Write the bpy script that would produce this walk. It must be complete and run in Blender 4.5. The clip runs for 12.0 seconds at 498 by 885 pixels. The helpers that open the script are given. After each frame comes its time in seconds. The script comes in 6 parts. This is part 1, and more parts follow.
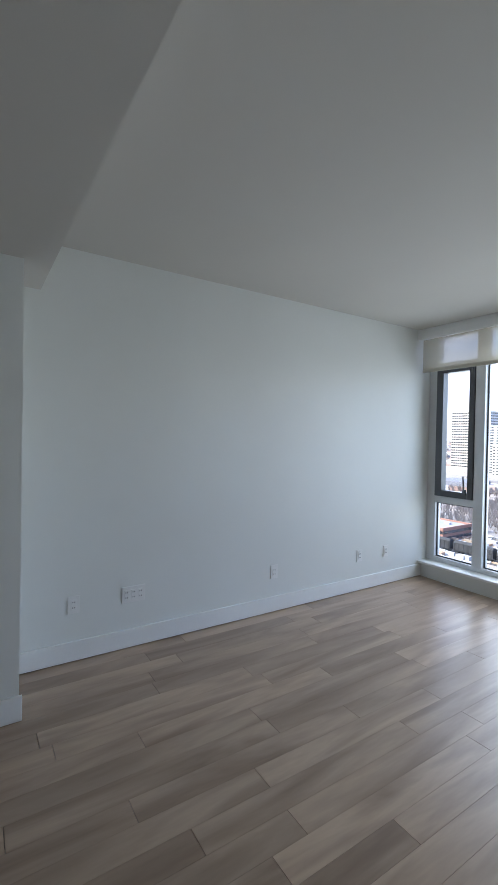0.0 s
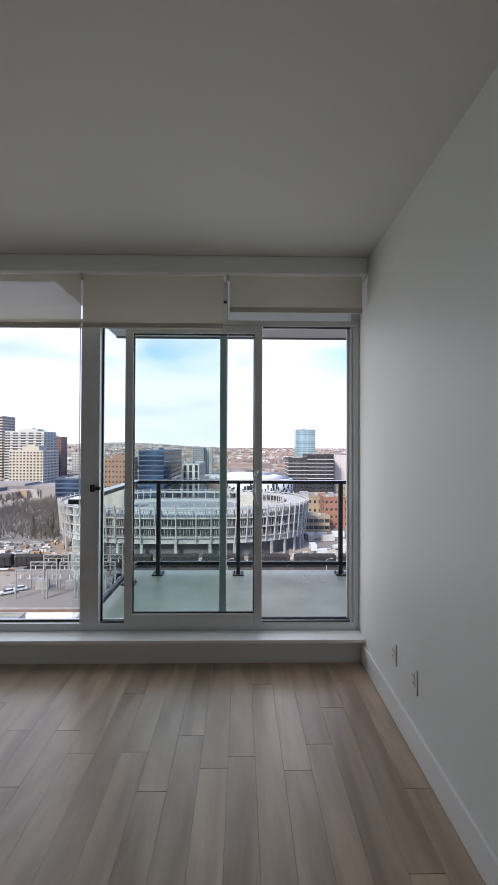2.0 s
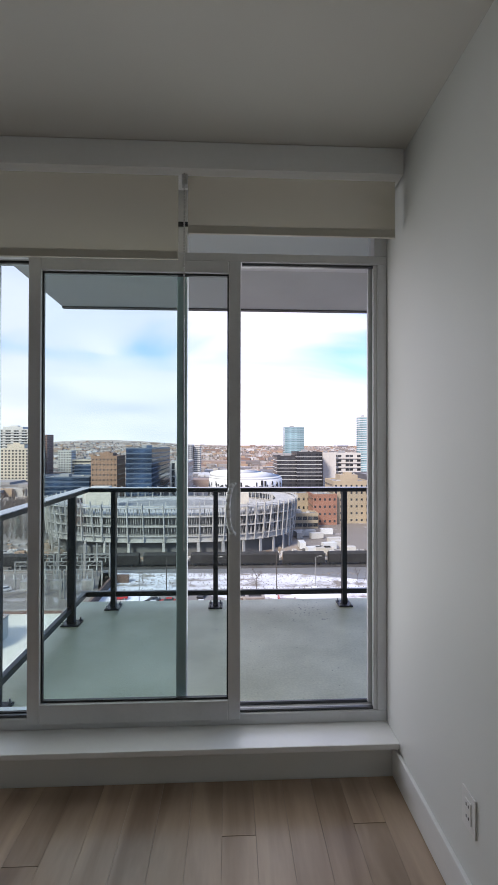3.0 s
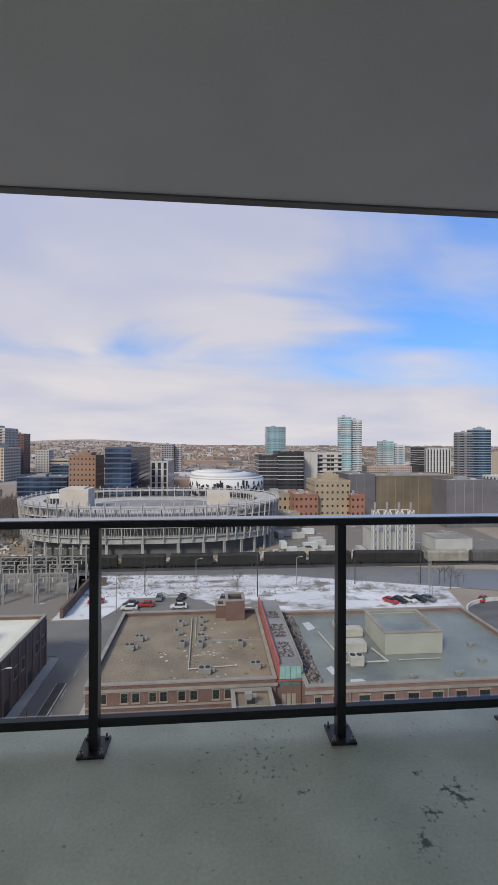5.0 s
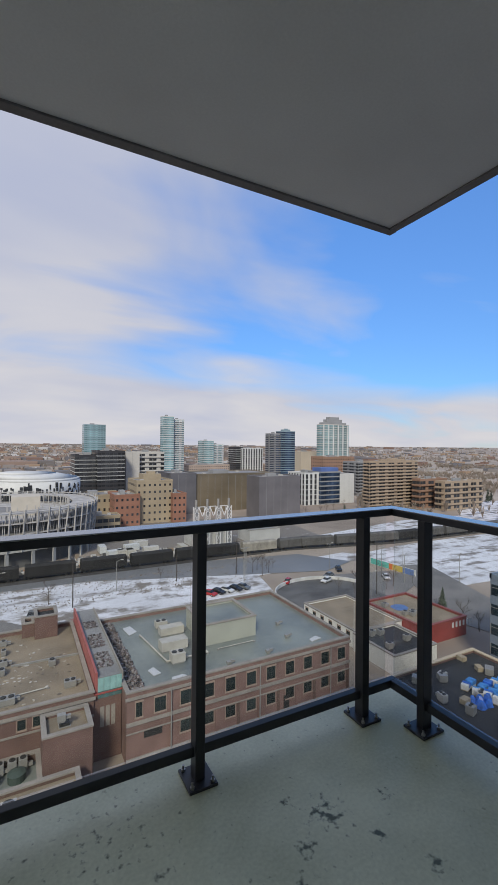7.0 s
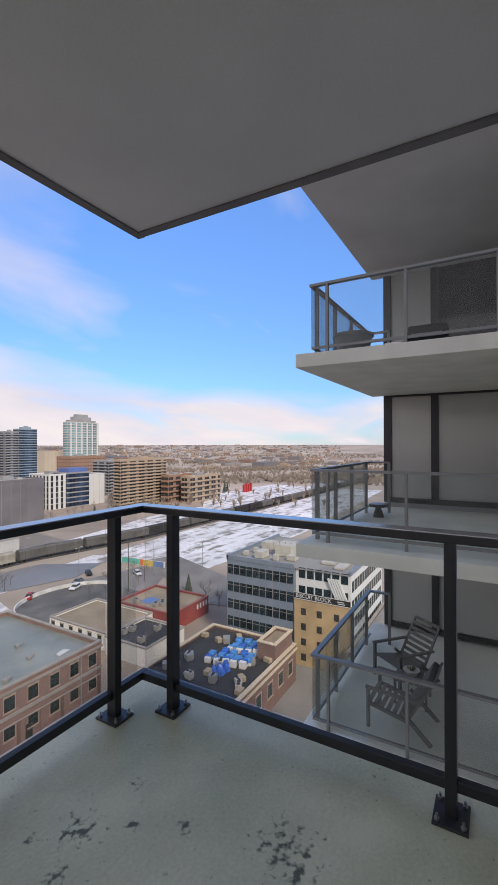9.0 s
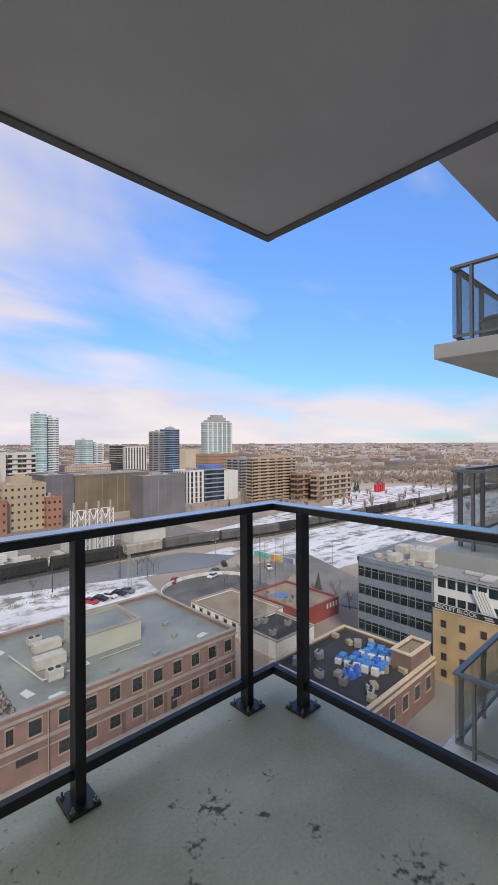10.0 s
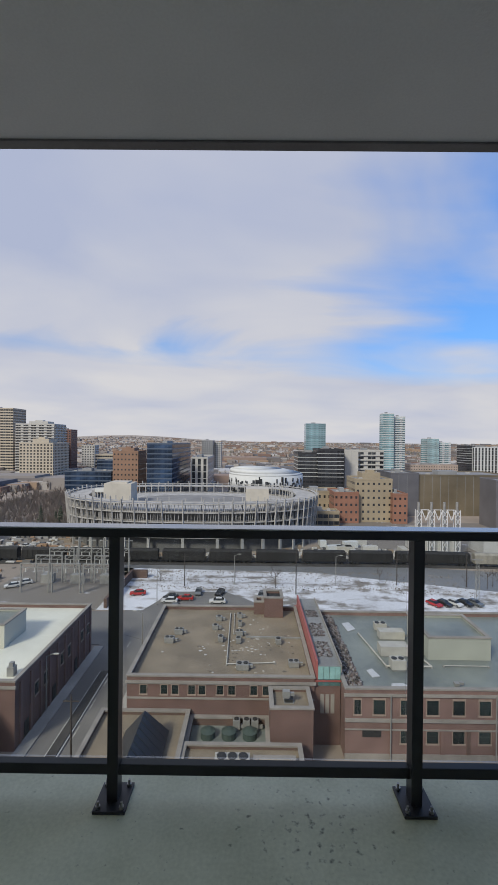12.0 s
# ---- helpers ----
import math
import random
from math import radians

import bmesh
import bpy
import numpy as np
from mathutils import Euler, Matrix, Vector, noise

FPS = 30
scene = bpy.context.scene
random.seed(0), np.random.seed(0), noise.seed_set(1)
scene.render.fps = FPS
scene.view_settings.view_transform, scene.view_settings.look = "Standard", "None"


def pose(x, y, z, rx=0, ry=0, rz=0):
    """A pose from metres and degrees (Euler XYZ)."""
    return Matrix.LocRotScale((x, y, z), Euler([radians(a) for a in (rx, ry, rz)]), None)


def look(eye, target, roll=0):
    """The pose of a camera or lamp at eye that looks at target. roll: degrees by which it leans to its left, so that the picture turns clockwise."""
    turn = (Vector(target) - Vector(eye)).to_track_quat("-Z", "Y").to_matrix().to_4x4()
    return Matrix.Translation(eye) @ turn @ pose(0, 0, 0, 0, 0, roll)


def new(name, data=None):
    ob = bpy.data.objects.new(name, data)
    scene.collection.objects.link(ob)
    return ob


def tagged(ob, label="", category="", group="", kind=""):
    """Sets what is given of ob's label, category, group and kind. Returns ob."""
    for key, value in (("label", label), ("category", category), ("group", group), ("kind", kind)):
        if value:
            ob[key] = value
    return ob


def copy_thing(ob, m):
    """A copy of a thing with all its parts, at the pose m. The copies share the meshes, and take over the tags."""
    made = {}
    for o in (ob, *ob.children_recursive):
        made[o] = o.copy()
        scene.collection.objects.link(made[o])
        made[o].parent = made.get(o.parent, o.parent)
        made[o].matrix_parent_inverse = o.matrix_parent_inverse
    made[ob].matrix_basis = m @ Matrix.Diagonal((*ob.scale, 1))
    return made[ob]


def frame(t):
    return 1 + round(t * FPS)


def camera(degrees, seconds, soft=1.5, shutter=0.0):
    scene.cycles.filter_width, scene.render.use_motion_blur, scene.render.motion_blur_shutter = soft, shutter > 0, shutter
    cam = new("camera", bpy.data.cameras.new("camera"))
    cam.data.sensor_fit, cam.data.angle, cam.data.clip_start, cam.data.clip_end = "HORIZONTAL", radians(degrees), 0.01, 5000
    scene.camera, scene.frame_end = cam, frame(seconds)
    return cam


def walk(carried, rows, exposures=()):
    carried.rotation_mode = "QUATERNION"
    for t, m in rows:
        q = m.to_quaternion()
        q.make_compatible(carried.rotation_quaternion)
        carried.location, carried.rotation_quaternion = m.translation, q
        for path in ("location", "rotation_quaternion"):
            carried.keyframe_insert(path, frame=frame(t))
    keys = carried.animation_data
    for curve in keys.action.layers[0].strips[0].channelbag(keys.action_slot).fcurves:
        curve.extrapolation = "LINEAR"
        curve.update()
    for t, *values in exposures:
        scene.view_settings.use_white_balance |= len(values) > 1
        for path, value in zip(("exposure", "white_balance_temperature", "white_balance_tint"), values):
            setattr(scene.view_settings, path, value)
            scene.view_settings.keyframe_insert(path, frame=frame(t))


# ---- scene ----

# ---- camera path ----
cam = camera(59.8, 12.0, 1.1)
PATH = [
    (0, (-0.415, -4.217, 1.505), (-2.099, -3.137, 1.478), 1.1),
    (0.5, (-0.616, -4.074, 1.45), (-1.787, -2.452, 1.469), 0.9),
    (1, (-0.646, -3.768, 1.362), (-1.177, -1.841, 1.412), 0.8),
    (1.5, (-0.766, -3.376, 1.383), (-0.866, -1.379, 1.431), 0.6),
    (2, (-0.83, -2.936, 1.449), (-0.795, -0.936, 1.473), 0.2),
    (2.5, (-0.778, -2.411, 1.453), (-0.708, -0.413, 1.468), 0.1),
    (3, (-0.733, -1.895, 1.458), (-0.646, 0.103, 1.471), 0.1),
    (3.5, (-0.668, -1.393, 1.44), (-0.543, 0.603, 1.451), 0.0),
    (4.5, (-0.43, -0.42, 1.45), (-0.26, 1.57, 1.46), 0.1),
    (5.5, (-0.271, 0.203, 1.403), (-0.097, 2.196, 1.416), 0.4),
    (6, (-0.323, 0.312, 1.408), (-0.037, 2.291, 1.414), 0.5),
    (6.5, (-0.357, 0.343, 1.399), (0.248, 2.249, 1.409), 0.6),
    (7, (-0.367, 0.336, 1.405), (0.574, 2.101, 1.418), 0.5),
    (7.5, (-0.373, 0.339, 1.404), (0.884, 1.894, 1.417), 0.5),
    (8.5, (-0.378, 0.33, 1.407), (1.395, 1.255, 1.418), 0.0),
    (9.5, (-0.379, 0.322, 1.41), (1.229, 1.512, 1.417), -0.3),
    (10, (-0.361, 0.338, 1.411), (1.009, 1.795, 1.415), -0.3),
    (10.5, (-0.351, 0.337, 1.416), (0.726, 2.022, 1.419), -0.2),
    (11, (-0.336, 0.34, 1.413), (0.398, 2.2, 1.413), -0.1),
    (11.5, (-0.346, 0.338, 1.426), (0.021, 2.305, 1.418), 0.4),
    (12, (-0.338, 0.352, 1.412), (-0.348, 2.352, 1.407), 0.6),
]
EXPOSURES = [(0, 3.17, 5950, 12), (0.5, 2.5, 6000, 12), (1, 2.12, 6200, 13), (1.5, 2.04, 6400, 16), (2.5, 1.92, 6700, 15), (3.5, 1.78, 6700, 18), (5.0, 0.99, 6850, 9), (6.5, 0.92, 6750, 5), (7.5, 0.95, 6900, 9), (9.5, 1.35, 7250, 14), (11, 0.96, 6850, 7), (12, 0.9, 6750, 5)]
walk(cam, [(t, look(eye, target, roll)) for t, eye, target, roll in PATH], EXPOSURES)

# ---- sky and sun ----
SUN_ELEVATION, SUN_AZIMUTH = 38.0, 215.0     # the sun stands behind the tower, veiled by cloud
world = bpy.data.worlds.new("sky")
scene.world = world
world.use_nodes = True
wt = world.node_tree
wn, wl = wt.nodes, wt.links
wn.clear()


def wnode(kind, **inputs):
    n = wn.new(kind)
    for k, v in inputs.items():
        n.inputs[k].default_value = v
    return n


def wmath(op, a, b=None):
    n = wn.new("ShaderNodeMath")
    n.operation = op
    for i, v in enumerate((a, b)):
        if v is None:
            continue
        if isinstance(v, (int, float)):
            n.inputs[i].default_value = v
        else:
            wl.new(v, n.inputs[i])
    return n.outputs[0]


sky = wn.new("ShaderNodeTexSky")
sky.sky_type, sky.sun_disc = "NISHITA", False
sky.sun_elevation, sky.sun_rotation = radians(SUN_ELEVATION), radians(SUN_AZIMUTH)
sky.altitude, sky.air_density, sky.dust_density, sky.ozone_density = 1050, 1.0, 0.3, 2.5
coord = wn.new("ShaderNodeTexCoord")
split = wn.new("ShaderNodeSeparateXYZ")
wl.new(coord.outputs["Generated"], split.inputs[0])
dx, dy, dz = split.outputs
lift = wmath("ADD", wmath("MAXIMUM", dz, 0.0), 0.22)
flat = wn.new("ShaderNodeCombineXYZ")
wl.new(wmath("DIVIDE", dx, lift), flat.inputs[0])
wl.new(wmath("MULTIPLY", wmath("DIVIDE", dy, lift), 1.35), flat.inputs[1])
clouds = wnode("ShaderNodeTexNoise", Scale=1.05, Detail=8.0, Roughness=0.46, Distortion=0.7)
wl.new(flat.outputs[0], clouds.inputs["Vector"])
veil = wnode("ShaderNodeTexNoise", Scale=0.55, Detail=4.0, Roughness=0.5, Distortion=0.4)
wl.new(flat.outputs[0], veil.inputs["Vector"])
wisp_map = wn.new("ShaderNodeMapping")
wisp_map.inputs["Rotation"].default_value = (0, 0, radians(-24))
wisp_map.inputs["Scale"].default_value = (0.7, 1.7, 1)
wl.new(flat.outputs[0], wisp_map.inputs[0])
wisps = wnode("ShaderNodeTexNoise", Scale=1.1, Detail=7.0, Roughness=0.47, Distortion=0.9)
wl.new(wisp_map.outputs[0], wisps.inputs["Vector"])


def wrange(v, x0, x1, y0, y1):
    n = wn.new("ShaderNodeMapRange")
    for i, c in enumerate((x0, x1, y0, y1)):
        n.inputs[i + 1].default_value = c
    wl.new(v, n.inputs[0])
    return n.outputs[0]


# thicker cloud to the west, clearer to the east; a rift of blue above a pale bank low over the horizon
cover = wmath("ADD", clouds.outputs["Fac"], wmath("MULTIPLY", wmath("SUBTRACT", dx, 0.42), -0.62))
cover = wmath("ADD", cover, wmath("MULTIPLY", wmath("SUBTRACT", veil.outputs["Fac"], 0.5), 0.4))
cover = wmath("ADD", cover, wmath("MULTIPLY", wmath("SUBTRACT", wisps.outputs["Fac"], 0.5), wrange(dz, 0.08, 0.3, 0.05, 0.36)))
ragged = wmath("ADD", dz, wmath("MULTIPLY", wmath("SUBTRACT", clouds.outputs["Fac"], 0.5), 0.10))
rift = wmath("MULTIPLY", wrange(ragged, 0.125, 0.195, 0.0, 1.0), wrange(ragged, 0.205, 0.31, 1.0, 0.0))
cover = wmath("SUBTRACT", cover, wmath("MULTIPLY", rift, wrange(dx, -0.3, 0.12, 0.46, 0.10)))
cover = wmath("ADD", cover, wrange(ragged, 0.085, 0.15, 0.42, 0.0))
mask = wn.new("ShaderNodeValToRGB")
mask.color_ramp.elements[0].position, mask.color_ramp.elements[1].position = 0.30, 0.68
wl.new(cover, mask.inputs[0])
shade = wn.new("ShaderNodeValToRGB")
shade.color_ramp.elements[0].color = (2.3, 2.55, 3.6, 1)
shade.color_ramp.elements[1].color = (3.55, 3.5, 3.85, 1)
shade.color_ramp.elements[0].position, shade.color_ramp.elements[1].position = 0.36, 0.66
wl.new(wmath("ADD", wmath("ADD", wmath("MULTIPLY", veil.outputs["Fac"], 0.65), wmath("MULTIPLY", clouds.outputs["Fac"], 0.35)), wrange(dz, 0.1, 0.45, 0.09, -0.10)), shade.inputs[0])
deep = wn.new("ShaderNodeMix")
deep.data_type, deep.blend_type = "RGBA", "MULTIPLY"
deep.inputs[0].default_value = 1.0
fade = wn.new("ShaderNodeMapRange")
fade.inputs[1].default_value, fade.inputs[2].default_value = 0.0, 0.5
fade.inputs[3].default_value, fade.inputs[4].default_value = 0.42, 1.12
wl.new(dz, fade.inputs[0])
hue = wn.new("ShaderNodeVectorMath")
hue.operation = "SCALE"
hue.inputs[0].default_value = (0.56, 0.84, 1.18)
wl.new(fade.outputs[0], hue.inputs["Scale"])
wl.new(hue.outputs[0], deep.inputs[7])
wl.new(sky.outputs[0], deep.inputs[6])
mixsky = wn.new("ShaderNodeMix")
mixsky.data_type = "RGBA"
wl.new(mask.outputs[0], mixsky.inputs[0])
wl.new(deep.outputs[2], mixsky.inputs[6])
wl.new(shade.outputs[0], mixsky.inputs[7])
back = wnode("ShaderNodeBackground", Strength=0.1)
wl.new(mixsky.outputs[2], back.inputs[0])
wout = wn.new("ShaderNodeOutputWorld")
wl.new(back.outputs[0], wout.inputs[0])

sun = new("sun", bpy.data.lights.new("sun", "SUN"))
sun.data.energy, sun.data.angle, sun.data.color = 1.5, radians(12), (1.0, 0.93, 0.84)
a, e = radians(SUN_AZIMUTH), radians(SUN_ELEVATION)
sun.matrix_world = look((0, 0, 30), (-math.sin(a) * math.cos(e), -math.cos(a) * math.cos(e), 30 - math.sin(e)))

# area lamps added just outside the two window openings to brighten the room
for x0, x1 in ((-3.3, -1.95), (-1.8, -0.28)):
    lamp = new("window_fill_lamp", bpy.data.lights.new("window_fill_lamp", "AREA"))
    lamp.data.shape, lamp.data.size, lamp.data.size_y = "RECTANGLE", x1 - x0, 1.9
    lamp.data.energy, lamp.data.color = 1.88 * (x1 - x0), (0.90, 0.97, 0.97)
    lamp.matrix_world = look(((x0 + x1) / 2, 0.36, 1.34), ((x0 + x1) / 2, -2.0, 0.90))


# ---- materials ----
def mat(name, color, rough=0.6, metal=0.0, var=0.12, scale=3.0, fine=60.0, bump=0.0, stretch=(1, 1, 1), tint=None, rand=0.0, spec=0.5):
    """A plain surface with stains at one scale and grain at another; tint: a second colour that the stains take."""
    m = bpy.data.materials.new(name)
    m.use_nodes = True
    n, l = m.node_tree.nodes, m.node_tree.links
    b = n["Principled BSDF"]
    b.inputs["Roughness"].default_value, b.inputs["Metallic"].default_value = rough, metal
    b.inputs["Specular IOR Level"].default_value = spec
    co, mp = n.new("ShaderNodeTexCoord"), n.new("ShaderNodeMapping")
    mp.inputs["Scale"].default_value = stretch
    l.new(co.outputs["Object"], mp.inputs[0])
    big, small = n.new("ShaderNodeTexNoise"), n.new("ShaderNodeTexNoise")
    big.inputs["Scale"].default_value, big.inputs["Detail"].default_value = scale, 5
    small.inputs["Scale"].default_value, small.inputs["Detail"].default_value = fine, 3
    l.new(mp.outputs[0], big.inputs[0])
    l.new(mp.outputs[0], small.inputs[0])
    ramp = n.new("ShaderNodeValToRGB")
    c = Vector(color)
    d = Vector(tint) if tint else c * (1 - 2 * var)
    ramp.color_ramp.elements[0].color, ramp.color_ramp.elements[1].color = (*d, 1), (*[min(1, v) for v in c * (1 + var * 0.5)], 1)
    ramp.color_ramp.elements[0].position, ramp.color_ramp.elements[1].position = 0.3, 0.68
    mixn = n.new("ShaderNodeMath")
    mixn.operation = "MULTIPLY_ADD"
    l.new(small.outputs["Fac"], mixn.inputs[0])
    mixn.inputs[1].default_value = 0.35
    sub = n.new("ShaderNodeMath")
    sub.operation = "SUBTRACT"
    l.new(big.outputs["Fac"], sub.inputs[0])
    sub.inputs[1].default_value = 0.175
    l.new(sub.outputs[0], mixn.inputs[2])
    l.new(mixn.outputs[0], ramp.inputs[0])
    out = ramp.outputs[0]
    if rand:
        info, hsv, mr = n.new("ShaderNodeObjectInfo"), n.new("ShaderNodeHueSaturation"), n.new("ShaderNodeMapRange")
        mr.inputs[3].default_value, mr.inputs[4].default_value = 1 - rand, 1 + rand
        l.new(info.outputs["Random"], mr.inputs[0])
        l.new(mr.outputs[0], hsv.inputs["Value"])
        l.new(out, hsv.inputs["Color"])
        out = hsv.outputs[0]
    l.new(out, b.inputs["Base Color"])
    if bump:
        bp = n.new("ShaderNodeBump")
        bp.inputs["Strength"].default_value, bp.inputs["Distance"].default_value = bump, 0.01
        l.new(small.outputs["Fac"], bp.inputs["Height"])
        l.new(bp.outputs[0], b.inputs["Normal"])
    return m


def islands(name, colors, rough=0.8):
    """Pieces of one mesh, each in a colour of its own."""
    m = bpy.data.materials.new(name)
    m.use_nodes = True
    n, l = m.node_tree.nodes, m.node_tree.links
    g, r = n.new("ShaderNodeNewGeometry"), n.new("ShaderNodeValToRGB")
    r.color_ramp.interpolation = "CONSTANT"
    while len(r.color_ramp.elements) < len(colors):
        r.color_ramp.elements.new(0.5)
    for i, c in enumerate(colors):
        r.color_ramp.elements[i].position, r.color_ramp.elements[i].color = i / len(colors), (*c, 1)
    l.new(g.outputs["Random Per Island"], r.inputs[0])
    l.new(r.outputs[0], n["Principled BSDF"].inputs["Base Color"])
    n["Principled BSDF"].inputs["Roughness"].default_value = rough
    return m


def glass(name, tint, gloss=0.08, share=0.45, dust_haze=0.0):
    """A clear pane: lets light through with a tint, and reflects more at a glancing angle."""
    m = bpy.data.materials.new(name)
    m.use_nodes = True
    n, l = m.node_tree.nodes, m.node_tree.links
    n.clear()
    tr, gl, mx, fr = n.new("ShaderNodeBsdfTransparent"), n.new("ShaderNodeBsdfGlossy"), n.new("ShaderNodeMixShader"), n.new("ShaderNodeFresnel")
    tr.inputs[0].default_value = (*tint, 1)
    gl.inputs["Roughness"].default_value = 0.01
    fr.inputs["IOR"].default_value = 1.0 + gloss * 5
    sc = n.new("ShaderNodeMath")
    sc.operation = "MULTIPLY"
    sc.inputs[1].default_value = share
    l.new(fr.outputs[0], sc.inputs[0])
    l.new(sc.outputs[0], mx.inputs[0])
    l.new(tr.outputs[0], mx.inputs[1])
    l.new(gl.outputs[0], mx.inputs[2])
    o = n.new("ShaderNodeOutputMaterial")
    l.new(mx.outputs[0], o.inputs[0])
    # pale film: dust, with the pane's milky haze and reflection put into it
    if dust_haze:
        df, md = n.new("ShaderNodeBsdfDiffuse"), n.new("ShaderNodeMixShader")
        df.inputs[0].default_value = (0.62, 0.61, 0.58, 1)
        co, sp, rg = n.new("ShaderNodeTexCoord"), n.new("ShaderNodeTexNoise"), n.new("ShaderNodeMapRange")
        sp.inputs["Scale"].default_value, sp.inputs["Detail"].default_value = 3.0, 6
        l.new(co.outputs["Object"], sp.inputs[0])
        rg.inputs[1].default_value, rg.inputs[2].default_value = 0.3, 0.7
        rg.inputs[3].default_value, rg.inputs[4].default_value = dust_haze * 0.6, dust_haze * 1.4
        l.new(sp.outputs["Fac"], rg.inputs[0])
        l.new(rg.outputs[0], md.inputs[0])
        l.new(mx.outputs[0], md.inputs[1])
        l.new(df.outputs[0], md.inputs[2])
        l.new(md.outputs[0], o.inputs[0])
    return m


def cloth(name, color, through_share):
    m = bpy.data.materials.new(name)
    m.use_nodes = True
    n, l = m.node_tree.nodes, m.node_tree.links
    n.clear()
    d, t, mx, o = n.new("ShaderNodeBsdfDiffuse"), n.new("ShaderNodeBsdfTranslucent"), n.new("ShaderNodeMixShader"), n.new("ShaderNodeOutputMaterial")
    tp, mx2 = n.new("ShaderNodeBsdfTransparent"), n.new("ShaderNodeMixShader")
    co, w = n.new("ShaderNodeTexCoord"), n.new("ShaderNodeTexNoise")
    w.inputs["Scale"].default_value = 400
    l.new(co.outputs["Object"], w.inputs[0])
    r = n.new("ShaderNodeValToRGB")
    r.color_ramp.elements[0].color, r.color_ramp.elements[1].color = (*(Vector(color) * 0.9), 1), (*color, 1)
    l.new(w.outputs["Fac"], r.inputs[0])
    l.new(r.outputs[0], d.inputs[0])
    l.new(r.outputs[0], t.inputs[0])
    mx.inputs[0].default_value = through_share
    l.new(d.outputs[0], mx.inputs[1])
    l.new(t.outputs[0], mx.inputs[2])
    mx2.inputs[0].default_value = 0.30
    l.new(mx.outputs[0], mx2.inputs[1])
    l.new(tp.outputs[0], mx2.inputs[2])
    l.new(mx2.outputs[0], o.inputs[0])
    return m


def wood_planks():
    m = bpy.data.materials.new("oak_planks")
    m.use_nodes = True
    n, l = m.node_tree.nodes, m.node_tree.links
    b = n["Principled BSDF"]
    co, info, add, mp = n.new("ShaderNodeTexCoord"), n.new("ShaderNodeObjectInfo"), n.new("ShaderNodeVectorMath"), n.new("ShaderNodeMapping")
    sc = n.new("ShaderNodeVectorMath")
    sc.operation = "SCALE"
    sc.inputs[0].default_value = (7.0, 31.0, 3.0)
    l.new(info.outputs["Random"], sc.inputs["Scale"])
    add.operation = "ADD"
    l.new(co.outputs["Object"], add.inputs[0])
    l.new(sc.outputs[0], add.inputs[1])
    mp.inputs["Scale"].default_value = (5.5, 0.8, 1)
    l.new(add.outputs[0], mp.inputs[0])
    n1, n2 = n.new("ShaderNodeTexNoise"), n.new("ShaderNodeTexNoise")
    n1.inputs["Scale"].default_value, n1.inputs["Detail"].default_value, n1.inputs["Distortion"].default_value = 1.0, 6, 0.8
    n2.inputs["Scale"].default_value, n2.inputs["Detail"].default_value = 9.0, 5
    l.new(mp.outputs[0], n1.inputs[0])
    l.new(mp.outputs[0], n2.inputs[0])
    r1 = n.new("ShaderNodeValToRGB")
    r1.color_ramp.elements[0].color, r1.color_ramp.elements[1].color = (0.265, 0.185, 0.133, 1), (0.51, 0.385, 0.285, 1)
    r1.color_ramp.elements[0].position, r1.color_ramp.elements[1].position = 0.27, 0.62
    l.new(n1.outputs["Fac"], r1.inputs[0])
    r2 = n.new("ShaderNodeValToRGB")
    r2.color_ramp.elements[0].color, r2.color_ramp.elements[1].color = (0.92, 0.92, 0.92, 1), (1.04, 1.04, 1.04, 1)
    r2.color_ramp.elements[0].position, r2.color_ramp.elements[1].position = 0.3, 0.8
    l.new(n2.outputs["Fac"], r2.inputs[0])
    mul = n.new("ShaderNodeMix")
    mul.data_type, mul.blend_type = "RGBA", "MULTIPLY"
    mul.inputs[0].default_value = 1
    l.new(r1.outputs[0], mul.inputs[6])
    l.new(r2.outputs[0], mul.inputs[7])
    hsv, mr = n.new("ShaderNodeHueSaturation"), n.new("ShaderNodeMapRange")
    mr.inputs[3].default_value, mr.inputs[4].default_value = 0.91, 1.09
    l.new(info.outputs["Random"], mr.inputs[0])
    l.new(mr.outputs[0], hsv.inputs["Value"])
    l.new(mul.outputs[2], hsv.inputs["Color"])
    l.new(hsv.outputs[0], b.inputs["Base Color"])
    rr = n.new("ShaderNodeMapRange")
    rr.inputs[3].default_value, rr.inputs[4].default_value = 0.28, 0.35
    l.new(n2.outputs["Fac"], rr.inputs[0])
    l.new(rr.outputs[0], b.inputs["Roughness"])
    bp = n.new("ShaderNodeBump")
    bp.inputs["Strength"].default_value, bp.inputs["Distance"].default_value = 0.02, 0.001
    l.new(n2.outputs["Fac"], bp.inputs["Height"])
    l.new(bp.outputs[0], b.inputs["Normal"])
    return m


